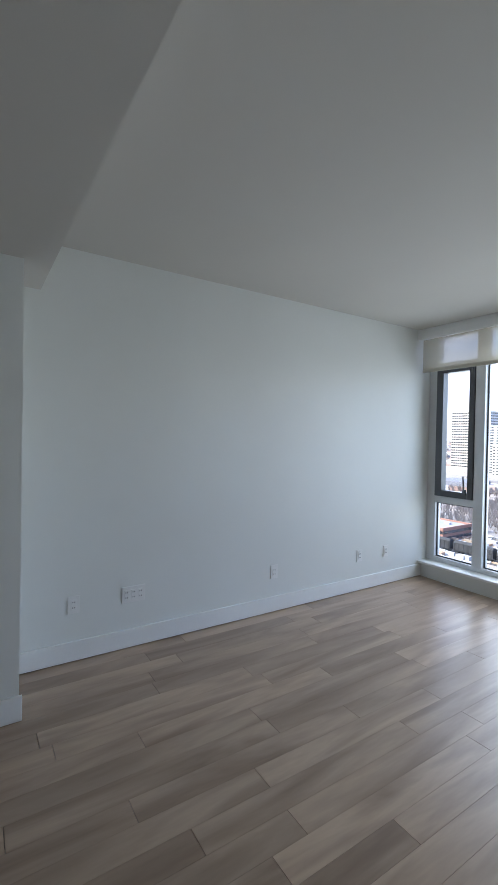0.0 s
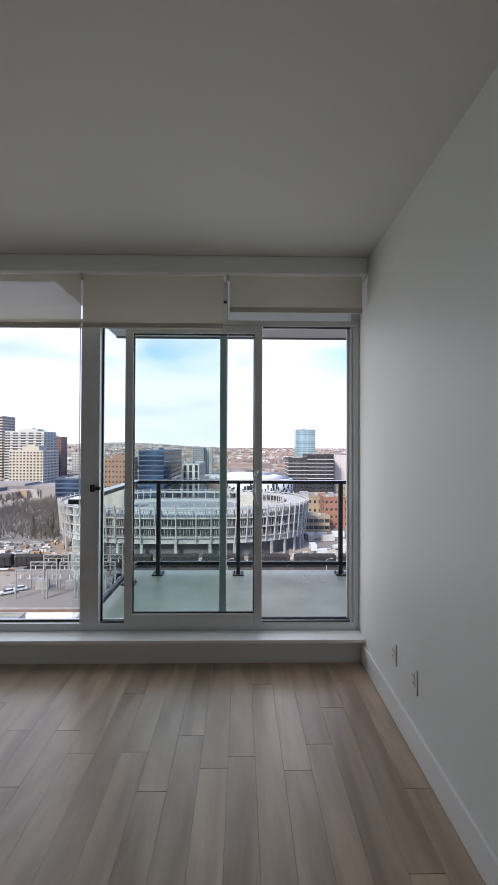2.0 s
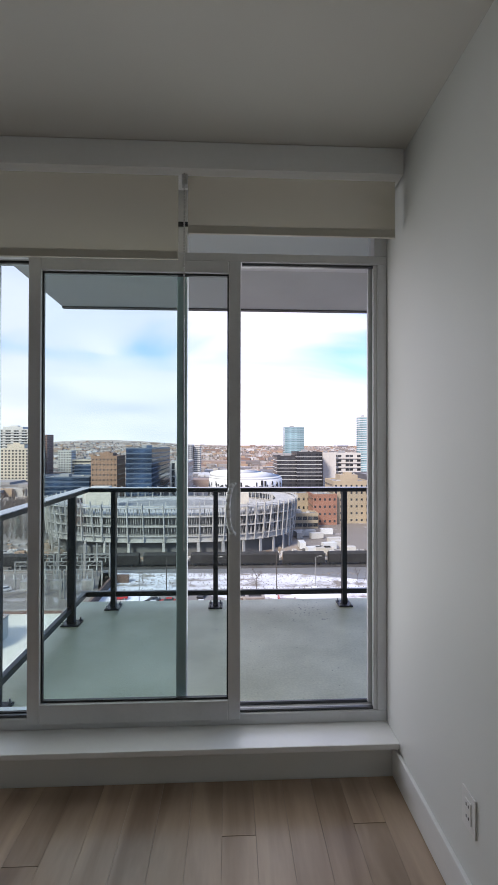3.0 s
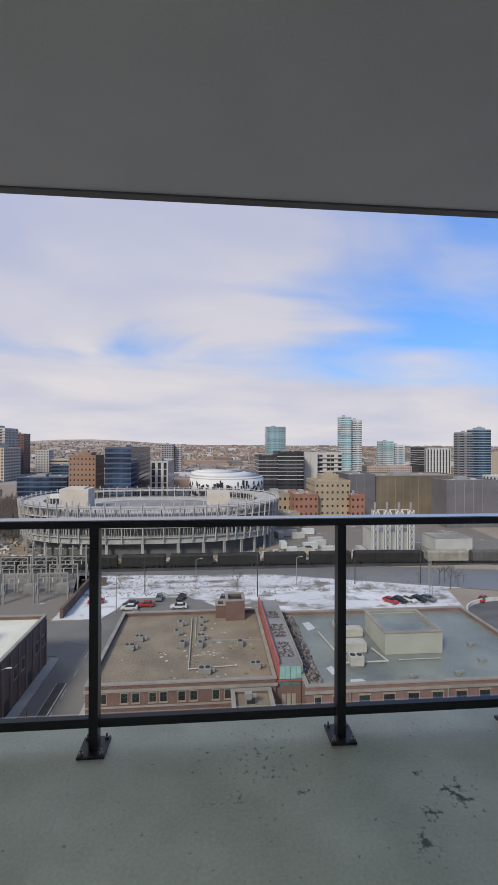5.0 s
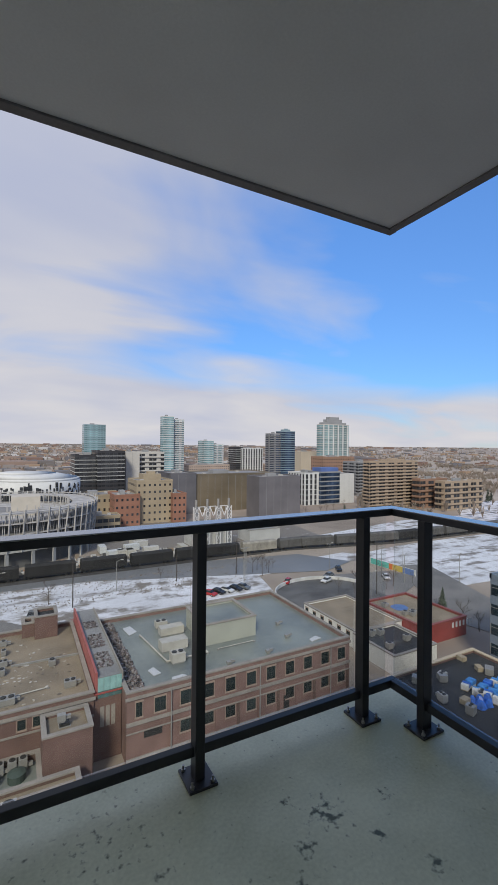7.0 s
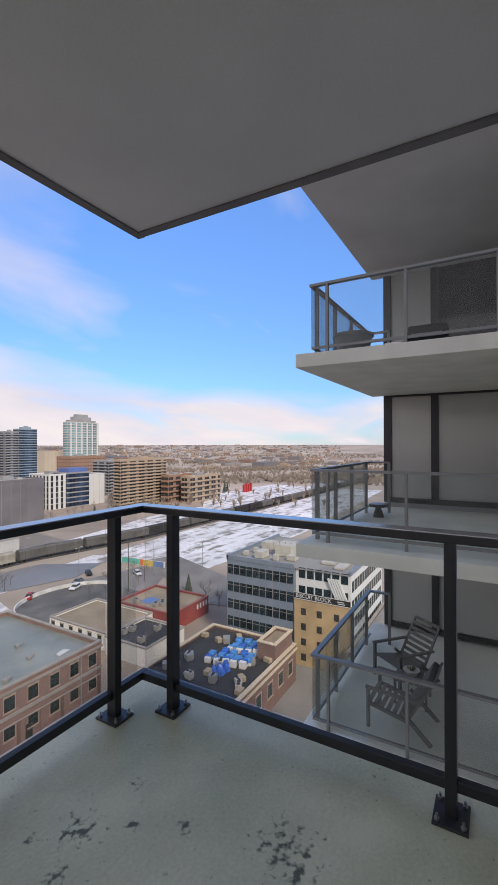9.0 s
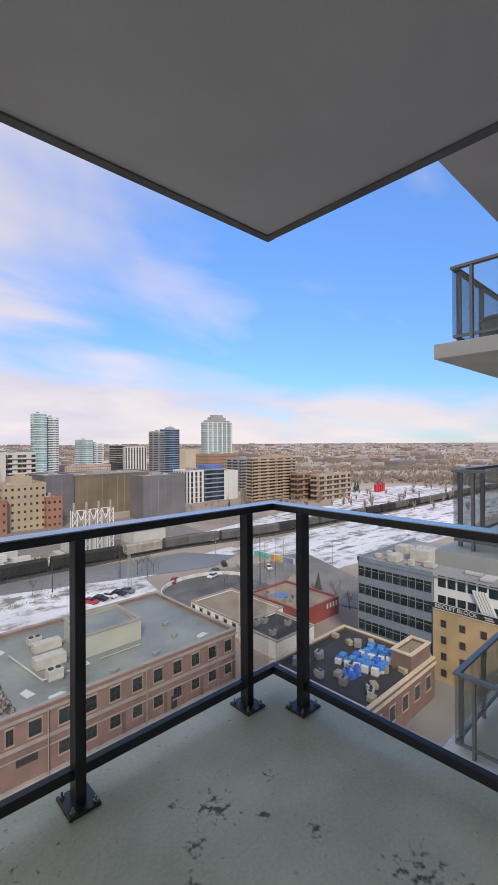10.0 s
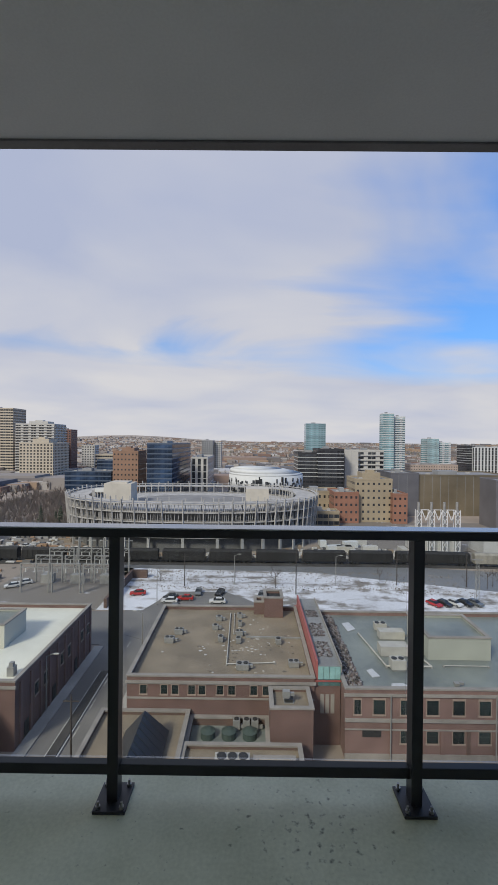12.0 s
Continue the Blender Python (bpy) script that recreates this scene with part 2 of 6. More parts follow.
def balcony_coat():
    """Grey-green deck coating with dirt specks and a few dark blotches."""
    m = mat("deck_coating", (0.66, 0.67, 0.475), 0.40, var=0.08, scale=1.9, fine=70, bump=0.03, tint=(0.44, 0.455, 0.29), spec=0.5)
    n, l = m.node_tree.nodes, m.node_tree.links
    b = n["Principled BSDF"]
    base = b.inputs["Base Color"].links[0].from_socket
    co = n.new("ShaderNodeTexCoord")
    warp = n.new("ShaderNodeTexNoise")
    warp.inputs["Scale"].default_value, warp.inputs["Detail"].default_value = 34, 6
    l.new(co.outputs["Object"], warp.inputs[0])
    total = None
    for x, y, r in ((0.695, 1.665, .10), (0.95, 1.635, .06), (0.90, 1.325, .07), (0.54, 1.59, .075), (0.075, 1.72, .05), (-0.10, 1.91, .36),
                    (1.0, 0.98, .17), (0.93, 0.90, .12), (0.58, 1.78, .04), (0.80, 1.50, .05), (0.45, 1.45, .10), (-0.21, 1.71, .05), (0.69, 1.66, .13)):
        dist = n.new("ShaderNodeVectorMath")
        dist.operation = "DISTANCE"
        l.new(co.outputs["Object"], dist.inputs[0])
        dist.inputs[1].default_value = (x, y, 0)
        mr = n.new("ShaderNodeMapRange")
        mr.inputs[1].default_value, mr.inputs[2].default_value = 0.0, r
        mr.inputs[3].default_value, mr.inputs[4].default_value = (0.25, 0.0) if r < 0.2 else (0.10, 0.0)
        l.new(dist.outputs["Value"], mr.inputs[0])
        if total is None:
            total = mr.outputs[0]
        else:
            mx = n.new("ShaderNodeMath")
            mx.operation = "MAXIMUM"
            l.new(total, mx.inputs[0])
            l.new(mr.outputs[0], mx.inputs[1])
            total = mx.outputs[0]
    ad = n.new("ShaderNodeMath")
    ad.operation = "ADD"
    l.new(total, ad.inputs[0])
    l.new(warp.outputs["Fac"], ad.inputs[1])
    rp = n.new("ShaderNodeValToRGB")
    rp.color_ramp.elements[0].position, rp.color_ramp.elements[1].position = 0.655, 0.80
    l.new(ad.outputs[0], rp.inputs[0])
    mixc = n.new("ShaderNodeMix")
    mixc.data_type = "RGBA"
    l.new(rp.outputs[0], mixc.inputs[0])
    l.new(base, mixc.inputs[6])
    mixc.inputs[7].default_value = (0.11, 0.12, 0.075, 1)
    l.new(mixc.outputs[2], b.inputs["Base Color"])
    return m


WALL = mat("wall_paint", (0.775, 0.79, 0.76), 0.5, var=0.025, scale=0.8, fine=220, bump=0.02)
# white paint, its colour lowered to put the ceiling's shade in
CEIL = mat("ceiling_paint_dimmed", (0.63, 0.61, 0.565), 0.8, var=0.02, scale=0.7, fine=260, bump=0.04)
TRIM = mat("white_trim", (0.86, 0.87, 0.86), 0.28, var=0.02, scale=2)
ALU = mat("window_aluminium", (0.68, 0.69, 0.70), 0.38, 0.25, var=0.04, scale=5)
GASKET = mat("dark_gasket", (0.03, 0.032, 0.035), 0.5)
DARKALU = mat("dark_sash", (0.10, 0.105, 0.115), 0.4, 0.2, var=0.05)
CHROME = mat("brushed_steel", (0.6, 0.6, 0.6), 0.3, 0.9, var=0.05)
PLASTIC = mat("white_plastic", (0.82, 0.82, 0.8), 0.4, var=0.02)
BLIND = cloth("blind_cloth", (0.74, 0.70, 0.59), 0.38)
HEM = mat("blind_hem", (0.55, 0.525, 0.45), 0.7, var=0.05, fine=300)
PLANK = wood_planks()
UNDER = mat("underlay", (0.16, 0.12, 0.09), 0.9)
PANE = glass("window_glass", (0.95, 0.98, 0.98), 0.08)
PANE2 = glass("tinted_glass", (0.86, 0.93, 0.92), 0.08)
RAILGLASS = glass("rail_glass", (0.965, 0.985, 0.98), 0.07, 0.26, 0.02)
NEARPANE = glass("neighbour_rail_glass", (0.90, 0.93, 0.925), 0.08, 0.5, 0.03)
RAILM = mat("charcoal_rail", (0.03, 0.031, 0.034), 0.3, 0.0, var=0.08, scale=8, spec=0.35)
# paler than the rail: the sky sheen on its top is in this colour
TOPRAILM = mat("rail_sheen_strip", (0.42, 0.43, 0.45), 0.2, 0.75, var=0.08, scale=8, spec=0.8)
PLATEM = mat("charcoal_plate", (0.03, 0.031, 0.034), 0.42, 0.0, var=0.1, scale=8)
BOLT = mat("bolt_steel", (0.45, 0.44, 0.42), 0.4, 0.9)
DECK = balcony_coat()
SLAB = mat("painted_concrete", (0.635, 0.645, 0.62), 0.75, var=0.06, scale=0.9, fine=90, bump=0.06)
SLABEDGE = mat("slab_edge", (0.74, 0.755, 0.66), 0.7, var=0.08, scale=1.5)
BLACKM = mat("black_cladding", (0.02, 0.021, 0.024), 0.35, 0.2)
# window glass of the next wing, its grey and dark reflections put into the colour
GREYPANEL = mat("glass_grey_reflection", (0.46, 0.46, 0.43), 0.12, var=0.08, scale=0.6)
DARKPANE = mat("glass_dark_reflection", (0.03, 0.033, 0.037), 0.06, var=0.3, scale=0.8)
TOWER = mat("tower_cladding", (0.45, 0.46, 0.47), 0.5, var=0.08, scale=0.4)


# ---- building blocks ----
class Shape:
    """Collects simple solids into one mesh."""

    def __init__(self):
        self.v, self.f = [], []

    def box(self, x0, y0, z0, x1, y1, z1):
        i = len(self.v)
        self.v += [(x0, y0, z0), (x1, y0, z0), (x1, y1, z0), (x0, y1, z0), (x0, y0, z1), (x1, y0, z1), (x1, y1, z1), (x0, y1, z1)]
        self.f += [tuple(i + k for k in q) for q in ((3, 2, 1, 0), (4, 5, 6, 7), (0, 1, 5, 4), (1, 2, 6, 5), (2, 3, 7, 6), (3, 0, 4, 7))]
        return self

    def bar(self, p, q, r=0.02, n=6, r2=None):
        """A round bar from p to q."""
        p, q = Vector(p), Vector(q)
        d = (q - p).normalized()
        u = d.orthogonal().normalized()
        w = d.cross(u)
        i = len(self.v)
        for c, rr in ((p, r), (q, r if r2 is None else r2)):
            self.v += [tuple(c + (u * math.cos(2 * math.pi * k / n) + w * math.sin(2 * math.pi * k / n)) * rr) for k in range(n)]
        self.f += [(i + k, i + (k + 1) % n, i + n + (k + 1) % n, i + n + k) for k in range(n)]
        self.f += [tuple(i + n - 1 - k for k in range(n)), tuple(i + n + k for k in range(n))]
        return self

    def beam(self, p, q, w, h):
        """A square bar from p to q, w wide and h high."""
        p, q = Vector(p), Vector(q)
        d = (q - p).normalized()
        side = d.cross(Vector((0, 0, 1)))
        side = side.normalized() if side.length > 1e-4 else Vector((1, 0, 0))
        up = side.cross(d)
        i = len(self.v)
        for c in (p, q):
            self.v += [tuple(c + side * sx * w / 2 + up * sz * h / 2) for sx, sz in ((-1, -1), (1, -1), (1, 1), (-1, 1))]
        self.f += [tuple(i + k for k in f) for f in ((0, 1, 2, 3), (7, 6, 5, 4), (0, 4, 5, 1), (1, 5, 6, 2), (2, 6, 7, 3), (3, 7, 4, 0))]
        return self

    def prism(self, ring, z0, z1, ring2=None):
        """An upright solid over a ring of (x, y); ring2: its top."""
        i, n = len(self.v), len(ring)
        self.v += [(x, y, z0) for x, y in ring] + [(x, y, z1) for x, y in (ring2 or ring)]
        self.f += [(i + k, i + (k + 1) % n, i + n + (k + 1) % n, i + n + k) for k in range(n)]
        self.f += [tuple(i + n - 1 - k for k in range(n)), tuple(i + n + k for k in range(n))]
        return self

    def wall_with_holes(self, x0, x1, z0, z1, y0, y1, holes):
        """A wall along x with openings (x0, x1, z0, z1) through it, side by side, cut into piers and panels."""
        xs = sorted({x0, x1, *[h[0] for h in holes], *[h[1] for h in holes]})
        for a0, a1 in zip(xs, xs[1:]):
            cut = sorted((h[2], h[3]) for h in holes if h[0] <= a0 + 1e-6 and h[1] >= a1 - 1e-6)
            z = z0
            for c0, c1 in cut:
                if c0 > z:
                    self.box(a0, y0, z, a1, y1, c0)
                z = c1
            if z < z1:
                self.box(a0, y0, z, a1, y1, z1)
        return self

    def mesh(self, name, material, bevel=0.0, smooth=False):
        me = bpy.data.meshes.new(name)
        me.from_pydata(self.v, [], self.f)
        if bevel:
            bm = bmesh.new()
            bm.from_mesh(me)
            bmesh.ops.bevel(bm, geom=bm.edges[:], offset=bevel, segments=2, affect="EDGES", profile=0.6, clamp_overlap=True)
            bm.to_mesh(me)
            bm.free()
        me.materials.append(material)
        if smooth:
            me.polygons.foreach_set("use_smooth", [True] * len(me.polygons))
        return me


def put(name, data, parent=None, at=(0, 0, 0), rz=0.0, label=""):
    """An object on a mesh, under a thing or under a part."""
    ob = new(name, data)
    ob.matrix_basis = pose(*at, 0, 0, rz)
    if parent:
        ob.parent = parent
    if label:
        tagged(ob, label)
    return ob


def part(name, shape, material, parent, label="", bevel=0.0, smooth=False):
    return put(name, shape.mesh(name, material, bevel, smooth), parent, label=label)


def thing(name, at, label, category, group="", rz=0.0):
    ob = new(name)
    ob.empty_display_size = 0.2
    ob.matrix_basis = pose(*at, 0, 0, rz)
    return tagged(ob, label, category, group)


def structure(name, shape, material, label="", bevel=0.0):
    return tagged(put(name, shape.mesh(name, material, bevel)), label, kind="structure")


B = Shape

# ---- the room ----
LEFT, BACK, CEILING = -3.42, -7.0, 2.70
structure("wall_east", B().box(0, BACK, 0, 0.18, 0.20, CEILING), WALL, "off-white painted wall running up to the window")
structure("wall_west", B().box(LEFT - 0.18, -3.996, 0, LEFT, 0.20, CEILING), WALL, "long off-white painted wall with sockets")
structure("wall_partition", B().box(LEFT - 0.18, BACK, 0, -2.935, -3.996, CEILING), WALL, "off-white partition wall end in the room")
structure("wall_back", B().box(LEFT - 0.18, BACK - 0.18, 0, 0.18, BACK, CEILING), WALL, "plain off-white wall behind the room")
structure("floor", B().box(LEFT - 0.18, BACK - 0.18, -0.2, 0.18, 0.0, -0.012), UNDER, "floor under the oak planks")
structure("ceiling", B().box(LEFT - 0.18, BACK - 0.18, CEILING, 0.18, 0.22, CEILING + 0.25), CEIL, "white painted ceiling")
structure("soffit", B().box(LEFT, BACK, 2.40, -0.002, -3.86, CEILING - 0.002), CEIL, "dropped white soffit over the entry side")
structure("baseboard_east", B().box(-0.016, BACK, 0.003, -0.0005, -0.001, 0.135), TRIM, "white baseboard", 0.004)
structure("baseboard_west", B().box(LEFT + 0.0005, -3.994, 0.006, LEFT + 0.016, -0.001, 0.135), TRIM, "white baseboard", 0.004)
structure("baseboard_partition", B().box(-2.9345, BACK, 0.003, -2.919, -3.982, 0.135), TRIM, "white baseboard", 0.004)
structure("window_curb", B().box(LEFT, 0.0, -0.012, 0, 0.20, 0.150), WALL, "low white curb under the window")
structure("window_sill", B().box(LEFT, -0.055, 0.150, 0, 0.135, 0.175), TRIM, "white window sill board", 0.004)

# ---- window wall ----
FR0, FR1 = 0.10, 0.20        # inner and outer face of the frame
HEAD = 2.305                 # underside of the transom bar
win = tagged(new("window_1"), "aluminium window wall with an awning sash and a transom light", "window", kind="structure")
part("window_frame", B().box(LEFT, FR0, 0.175, 0, FR1, 0.225).box(LEFT, FR0, HEAD, 0, FR1, 2.345).box(LEFT, FR0, 2.64, 0, FR1, CEILING)
     .box(LEFT, FR0, 0.225, -3.315, FR1, HEAD).box(-0.045, FR0, 0.225, 0, FR1, HEAD).box(LEFT, FR0, 2.345, -3.315, FR1, 2.64).box(-0.06, FR0, 2.345, 0, FR1, 2.64),
     ALU, win, bevel=0.004)
for x0, x1 in ((-2.885, -2.785), (-1.945, -1.815)):
    part("mullion", B().box(x0, FR0 - 0.012, 0.225, x1, FR1, HEAD), ALU, win, bevel=0.005)
for x0, x1 in ((-2.885, -2.785), (-1.945, -1.815), (-0.98, -0.93)):
    part("transom_mullion", B().box(x0, FR0, 2.345, x1, FR1, 2.64), TRIM, win, bevel=0.004)
part("transom", B().box(-3.315, FR0, 0.825, -2.885, FR1, 0.895), ALU, win, bevel=0.004)
sash = part("awning_sash", B().box(-3.312, 0.075, 0.90, -3.235, 0.165, HEAD - 0.02).box(-2.945, 0.075, 0.90, -2.89, 0.165, HEAD - 0.02)
            .box(-3.235, 0.075, 0.90, -2.945, 0.165, 0.965).box(-3.235, 0.075, HEAD - 0.075, -2.945, 0.165, HEAD - 0.02), DARKALU, win, "dark grey awning sash", bevel=0.004)
part("crank_handle", B().box(-2.975, 0.045, 0.95, -2.95, 0.075, 1.0).bar((-2.962, 0.05, 0.985), (-2.962, 0.03, 1.14), 0.008), DARKALU, sash)
for x0, x1, z0, z1, m in ((-3.235, -2.945, 0.965, HEAD - 0.075, PANE), (-3.315, -2.885, 0.225, 0.825, PANE), (-2.785, -1.945, 0.225, HEAD, PANE), (-1.815, -0.94, 0.225, HEAD, PANE2),
                          (-3.315, -2.885, 2.345, 2.64, PANE), (-2.785, -1.945, 2.345, 2.64, PANE), (-1.815, -0.98, 2.345, 2.64, PANE), (-0.93, -0.06, 2.345, 2.64, PANE)):
    p = part("pane", B().box(x0, 0.150, z0, x1, 0.156, z1), m, win)
    p.visible_shadow = False
for x0, x1, z0, z1 in ((-2.785, -1.945, 0.225, HEAD), (-1.815, -1.64, 0.225, HEAD), (-3.315, -2.885, 0.225, 0.825)):
    part("gasket", B().box(x0, 0.136, z0, x0 + 0.012, 0.149, z1).box(x1 - 0.012, 0.136, z0, x1, 0.149, z1).box(x0 + 0.012, 0.136, z0, x1 - 0.012, 0.149, z0 + 0.012)
         .box(x0 + 0.012, 0.136, z1 - 0.012, x1 - 0.012, 0.149, z1), GASKET, win)
part("fixed_stile", B().box(-0.985, 0.158, 0.225, -0.935, 0.198, HEAD), ALU, win, bevel=0.003)
part("track", B().box(-1.80, 0.112, 0.2255, -0.046, 0.124, 0.237).box(-0.93, 0.165, 0.2255, -0.046, 0.175, 0.24)
     .box(-0.68, 0.112, HEAD - 0.012, -0.046, 0.124, HEAD - 0.0005), DARKALU, win, "dark sliding door track")

part("jamb", B().box(-0.062, 0.108, 0.2255, -0.0455, 0.128, HEAD).box(-0.078, 0.138, 0.24, -0.0455, 0.158, HEAD).box(-0.066, 0.176, 0.2255, -0.0455, 0.194, HEAD), ALU, win, bevel=0.002)
part("gasket", B().box(-0.070, 0.158, 0.24, -0.0455, 0.163, HEAD).box(-0.056, 0.129, 0.24, -0.0455, 0.133, HEAD), GASKET, win)
part("clip", B().box(-0.982, 0.082, 2.462, -0.928, 0.0995, 2.476), GASKET, win, "small black clip on the mullion")

door = tagged(new("door_1"), "aluminium sliding glass balcony door, slid open", "sliding door", kind="structure")
DX0, DX1, DZ0, DZ1 = -1.64, -0.685, 0.205, 2.302
part("door_stile", B().box(DX0, 0.088, DZ0, DX0 + 0.055, 0.134, DZ1), ALU, door, bevel=0.004)
lock = part("door_stile", B().box(DX1 - 0.055, 0.088, DZ0, DX1, 0.134, DZ1), ALU, door, bevel=0.004)
part("door_rail", B().box(DX0 + 0.055, 0.088, DZ0, DX1 - 0.055, 0.134, DZ0 + 0.088), ALU, door, bevel=0.004)
part("door_rail", B().box(DX0 + 0.055, 0.088, DZ1 - 0.055, DX1 - 0.055, 0.134, DZ1), ALU, door, bevel=0.004)
part("gasket", B().box(DX0 + 0.055, 0.104, DZ0 + 0.088, DX0 + 0.062, 0.12, DZ1 - 0.055).box(DX1 - 0.062, 0.104, DZ0 + 0.088, DX1 - 0.055, 0.12, DZ1 - 0.055)
     .box(DX0 + 0.062, 0.104, DZ0 + 0.088, DX1 - 0.062, 0.12, DZ0 + 0.097).box(DX0 + 0.062, 0.104, DZ1 - 0.064, DX1 - 0.062, 0.12, DZ1 - 0.055), GASKET, door)
pd = part("pane", B().box(DX0 + 0.062, 0.108, DZ0 + 0.097, DX1 - 0.062, 0.114, DZ1 - 0.064), PANE, door)
pd.visible_shadow = False
grip = B()
for k in range(10):
    a0, a1 = math.pi * k / 10, math.pi * (k + 1) / 10
    grip.bar((-0.712 - 0.03 * math.sin(a0), 0.088 - 0.045 * math.sin(a0), 1.17 - 0.115 * math.cos(a0)), (-0.712 - 0.03 * math.sin(a1), 0.088 - 0.045 * math.sin(a1), 1.17 - 0.115 * math.cos(a1)), 0.011, 8)
part("door_handle", grip, ALU, lock, "curved silver pull handle", smooth=True)
part("handle_plate", B().box(-0.735, 0.078, 1.04, -0.705, 0.0875, 1.30), ALU, lock, bevel=0.003)
part("latch", B().box(-1.86, 0.055, 1.155, -1.80, 0.0875, 1.175).box(-1.875, 0.075, 1.14, -1.845, 0.0875, 1.19), GASKET, win, "small black latch lever")

# ---- blinds ----
structure("blind_valance", B().box(LEFT, -0.125, 2.590, -0.012, -0.110, 2.698).box(LEFT, -0.110, 2.590, -0.012, 0.03, 2.596), TRIM, "white boxed blind valance under the ceiling", 0.002)


def roller_blind(x0, x1, bottom):
    b = thing("roller_blind", ((x0 + x1) / 2, -0.075, bottom), "off-white translucent roller blind, mostly raised", "blind", "blinds over the window")
    w = (x1 - x0) / 2
    part("cloth", B().box(-w, -0.001, 0.025, w, 0.001, 2.588 - bottom), BLIND, b)
    part("hem_bar", B().box(-w, -0.006, 0.0, w, 0.006, 0.034), HEM, b, bevel=0.003)
    part("roller", B().bar((-w, 0.0, 2.635 - bottom), (w, 0.0, 2.635 - bottom), 0.028, 12), TRIM, b)
    return b


roller_blind(-3.385, -1.895, 2.235)
roller_blind(-1.875, -0.952, 2.235)
roller_blind(-0.912, -0.03, 2.345)
for x, z in ((-0.925, 1.02), (-1.885, 1.0)):
    chain = B()
    k = 0
    while 2.588 - k * 0.012 > z:
        chain.box(x - 0.003, -0.096, 2.588 - k * 0.012 - 0.008, x + 0.003, -0.0895, 2.588 - k * 0.012)
        k += 1
    cord = thing("blind_chain", (0, 0, 0), "thin beaded blind chain hanging before the glass", "blind chain", "blind chains")
    tagged(part("bead_chain", chain, CHROME, cord), kind="stuff")
    part("cord", B().bar((x, -0.0928, z), (x, -0.0928, 2.588), 0.001, 4), PLASTIC, cord)
    part("bracket", B().box(x - 0.012, -0.088, 2.545, x + 0.012, -0.062, 2.5885), CHROME, cord)


# ---- sockets ----
def socket(at, rz, wide=0.072, label="white wall socket plate above the baseboard"):
    s = thing("wall_socket", at, label, "socket", "wall sockets", rz)
    part("plate", B().box(-wide / 2, 0.0, -0.058, wide / 2, 0.006, 0.058), PLASTIC, s, bevel=0.002)
    n = max(1, round(wide / 0.06))
    for i in range(n):
        cx = (i - (n - 1) / 2) * 0.05
        part("insert", B().box(cx - 0.017, 0.006, -0.034, cx + 0.017, 0.009, 0.034), PLASTIC, s, bevel=0.001)
        for z in (-0.018, 0.018):
            part("slot", B().box(cx - 0.008, 0.0092, z - 0.004, cx - 0.004, 0.0098, z + 0.005).box(cx + 0.004, 0.0092, z - 0.004, cx + 0.008, 0.0098, z + 0.005), GASKET, s)


socket((-0.0005, -0.60, 0.345), 90)
socket((-0.0005, -0.875, 0.35), 90)
for y in (-0.578, -0.965, -2.01):
    socket((LEFT + 0.0005, y, 0.345), -90)
socket((LEFT + 0.0005, -3.24, 0.375), -90, 0.165, label="wide white double socket plate on the wall")
socket((LEFT + 0.0005, -3.64, 0.375), -90)

# ---- balcony ----
BX0, BX1, BY1 = -2.16, 1.58, 2.21
structure("balcony_floor", B().box(BX0, 0.20, -0.22, BX1, BY1, 0.0), DECK, "grey-green coated balcony deck with dirt marks", 0.006)
DRIP = mat("drip_edge", (0.16, 0.155, 0.15), 0.6)
structure("balcony_slab_above", B().box(-2.36, 0.22, 2.80, 1.77, 2.41, 3.0), SLAB, "grey painted underside of the balcony above", 0.004)
put("drip_strip", B().box(-2.36, 2.35, 2.788, 1.77, 2.405, 2.7995).mesh("drip_strip", DRIP), bpy.data.objects["balcony_slab_above"])
put("drip_strip", B().box(1.71, 0.3, 2.788, 1.765, 2.349, 2.7995).mesh("drip_strip", DRIP), bpy.data.objects["balcony_slab_above"])

rail = thing("balcony_railing", (0, 0, 0), "charcoal metal balcony railing with clear glass panels", "railing")
RY, RXL, RXR = 2.06, -2.03, 1.44


def rail_post(x, y, rz):
    """A flat bar on a bolted base plate."""
    p = put("post", post_mesh, rail, (x, y, 0), rz)
    put("base_plate", plate_mesh, p)
    for bx, by in ((-0.045, -0.058), (0.045, -0.058), (-0.045, 0.052), (0.045, 0.052)):
        put("bolt", bolt_mesh, p, (bx, by, 0.013))


post_mesh = B().box(-0.021, -0.03, 0.012, 0.021, 0.03, 1.036).mesh("post", RAILM, 0.003)
plate_mesh = B().box(-0.062, -0.075, 0.0, 0.062, 0.07, 0.012).mesh("base_plate", PLATEM, 0.002)
bolt_mesh = B().bar((0, 0, -0.0005), (0, 0, 0.009), 0.010, 6).bar((0, 0, 0.009), (0, 0, 0.024), 0.005, 8).mesh("bolt", BOLT)
for x in (-1.775, -0.862, 0.315, 1.225):
    rail_post(x, 2.05, 0)
for y in (1.83, 0.48):
    rail_post(1.43, y, -90)
for y in (1.70, 0.55):
    rail_post(-2.02, y, 90)
part("top_rail", B().box(RXL - 0.045, RY - 0.04, 1.036, RXR + 0.045, RY + 0.045, 1.068), RAILM, rail, bevel=0.003)
# thin pale strips added on the rails to carry their sky sheen
part("sheen_strip", B().box(RXL - 0.045, RY - 0.04, 1.0685, RXR + 0.045, RY + 0.045, 1.074), TOPRAILM, rail, bevel=0.002)
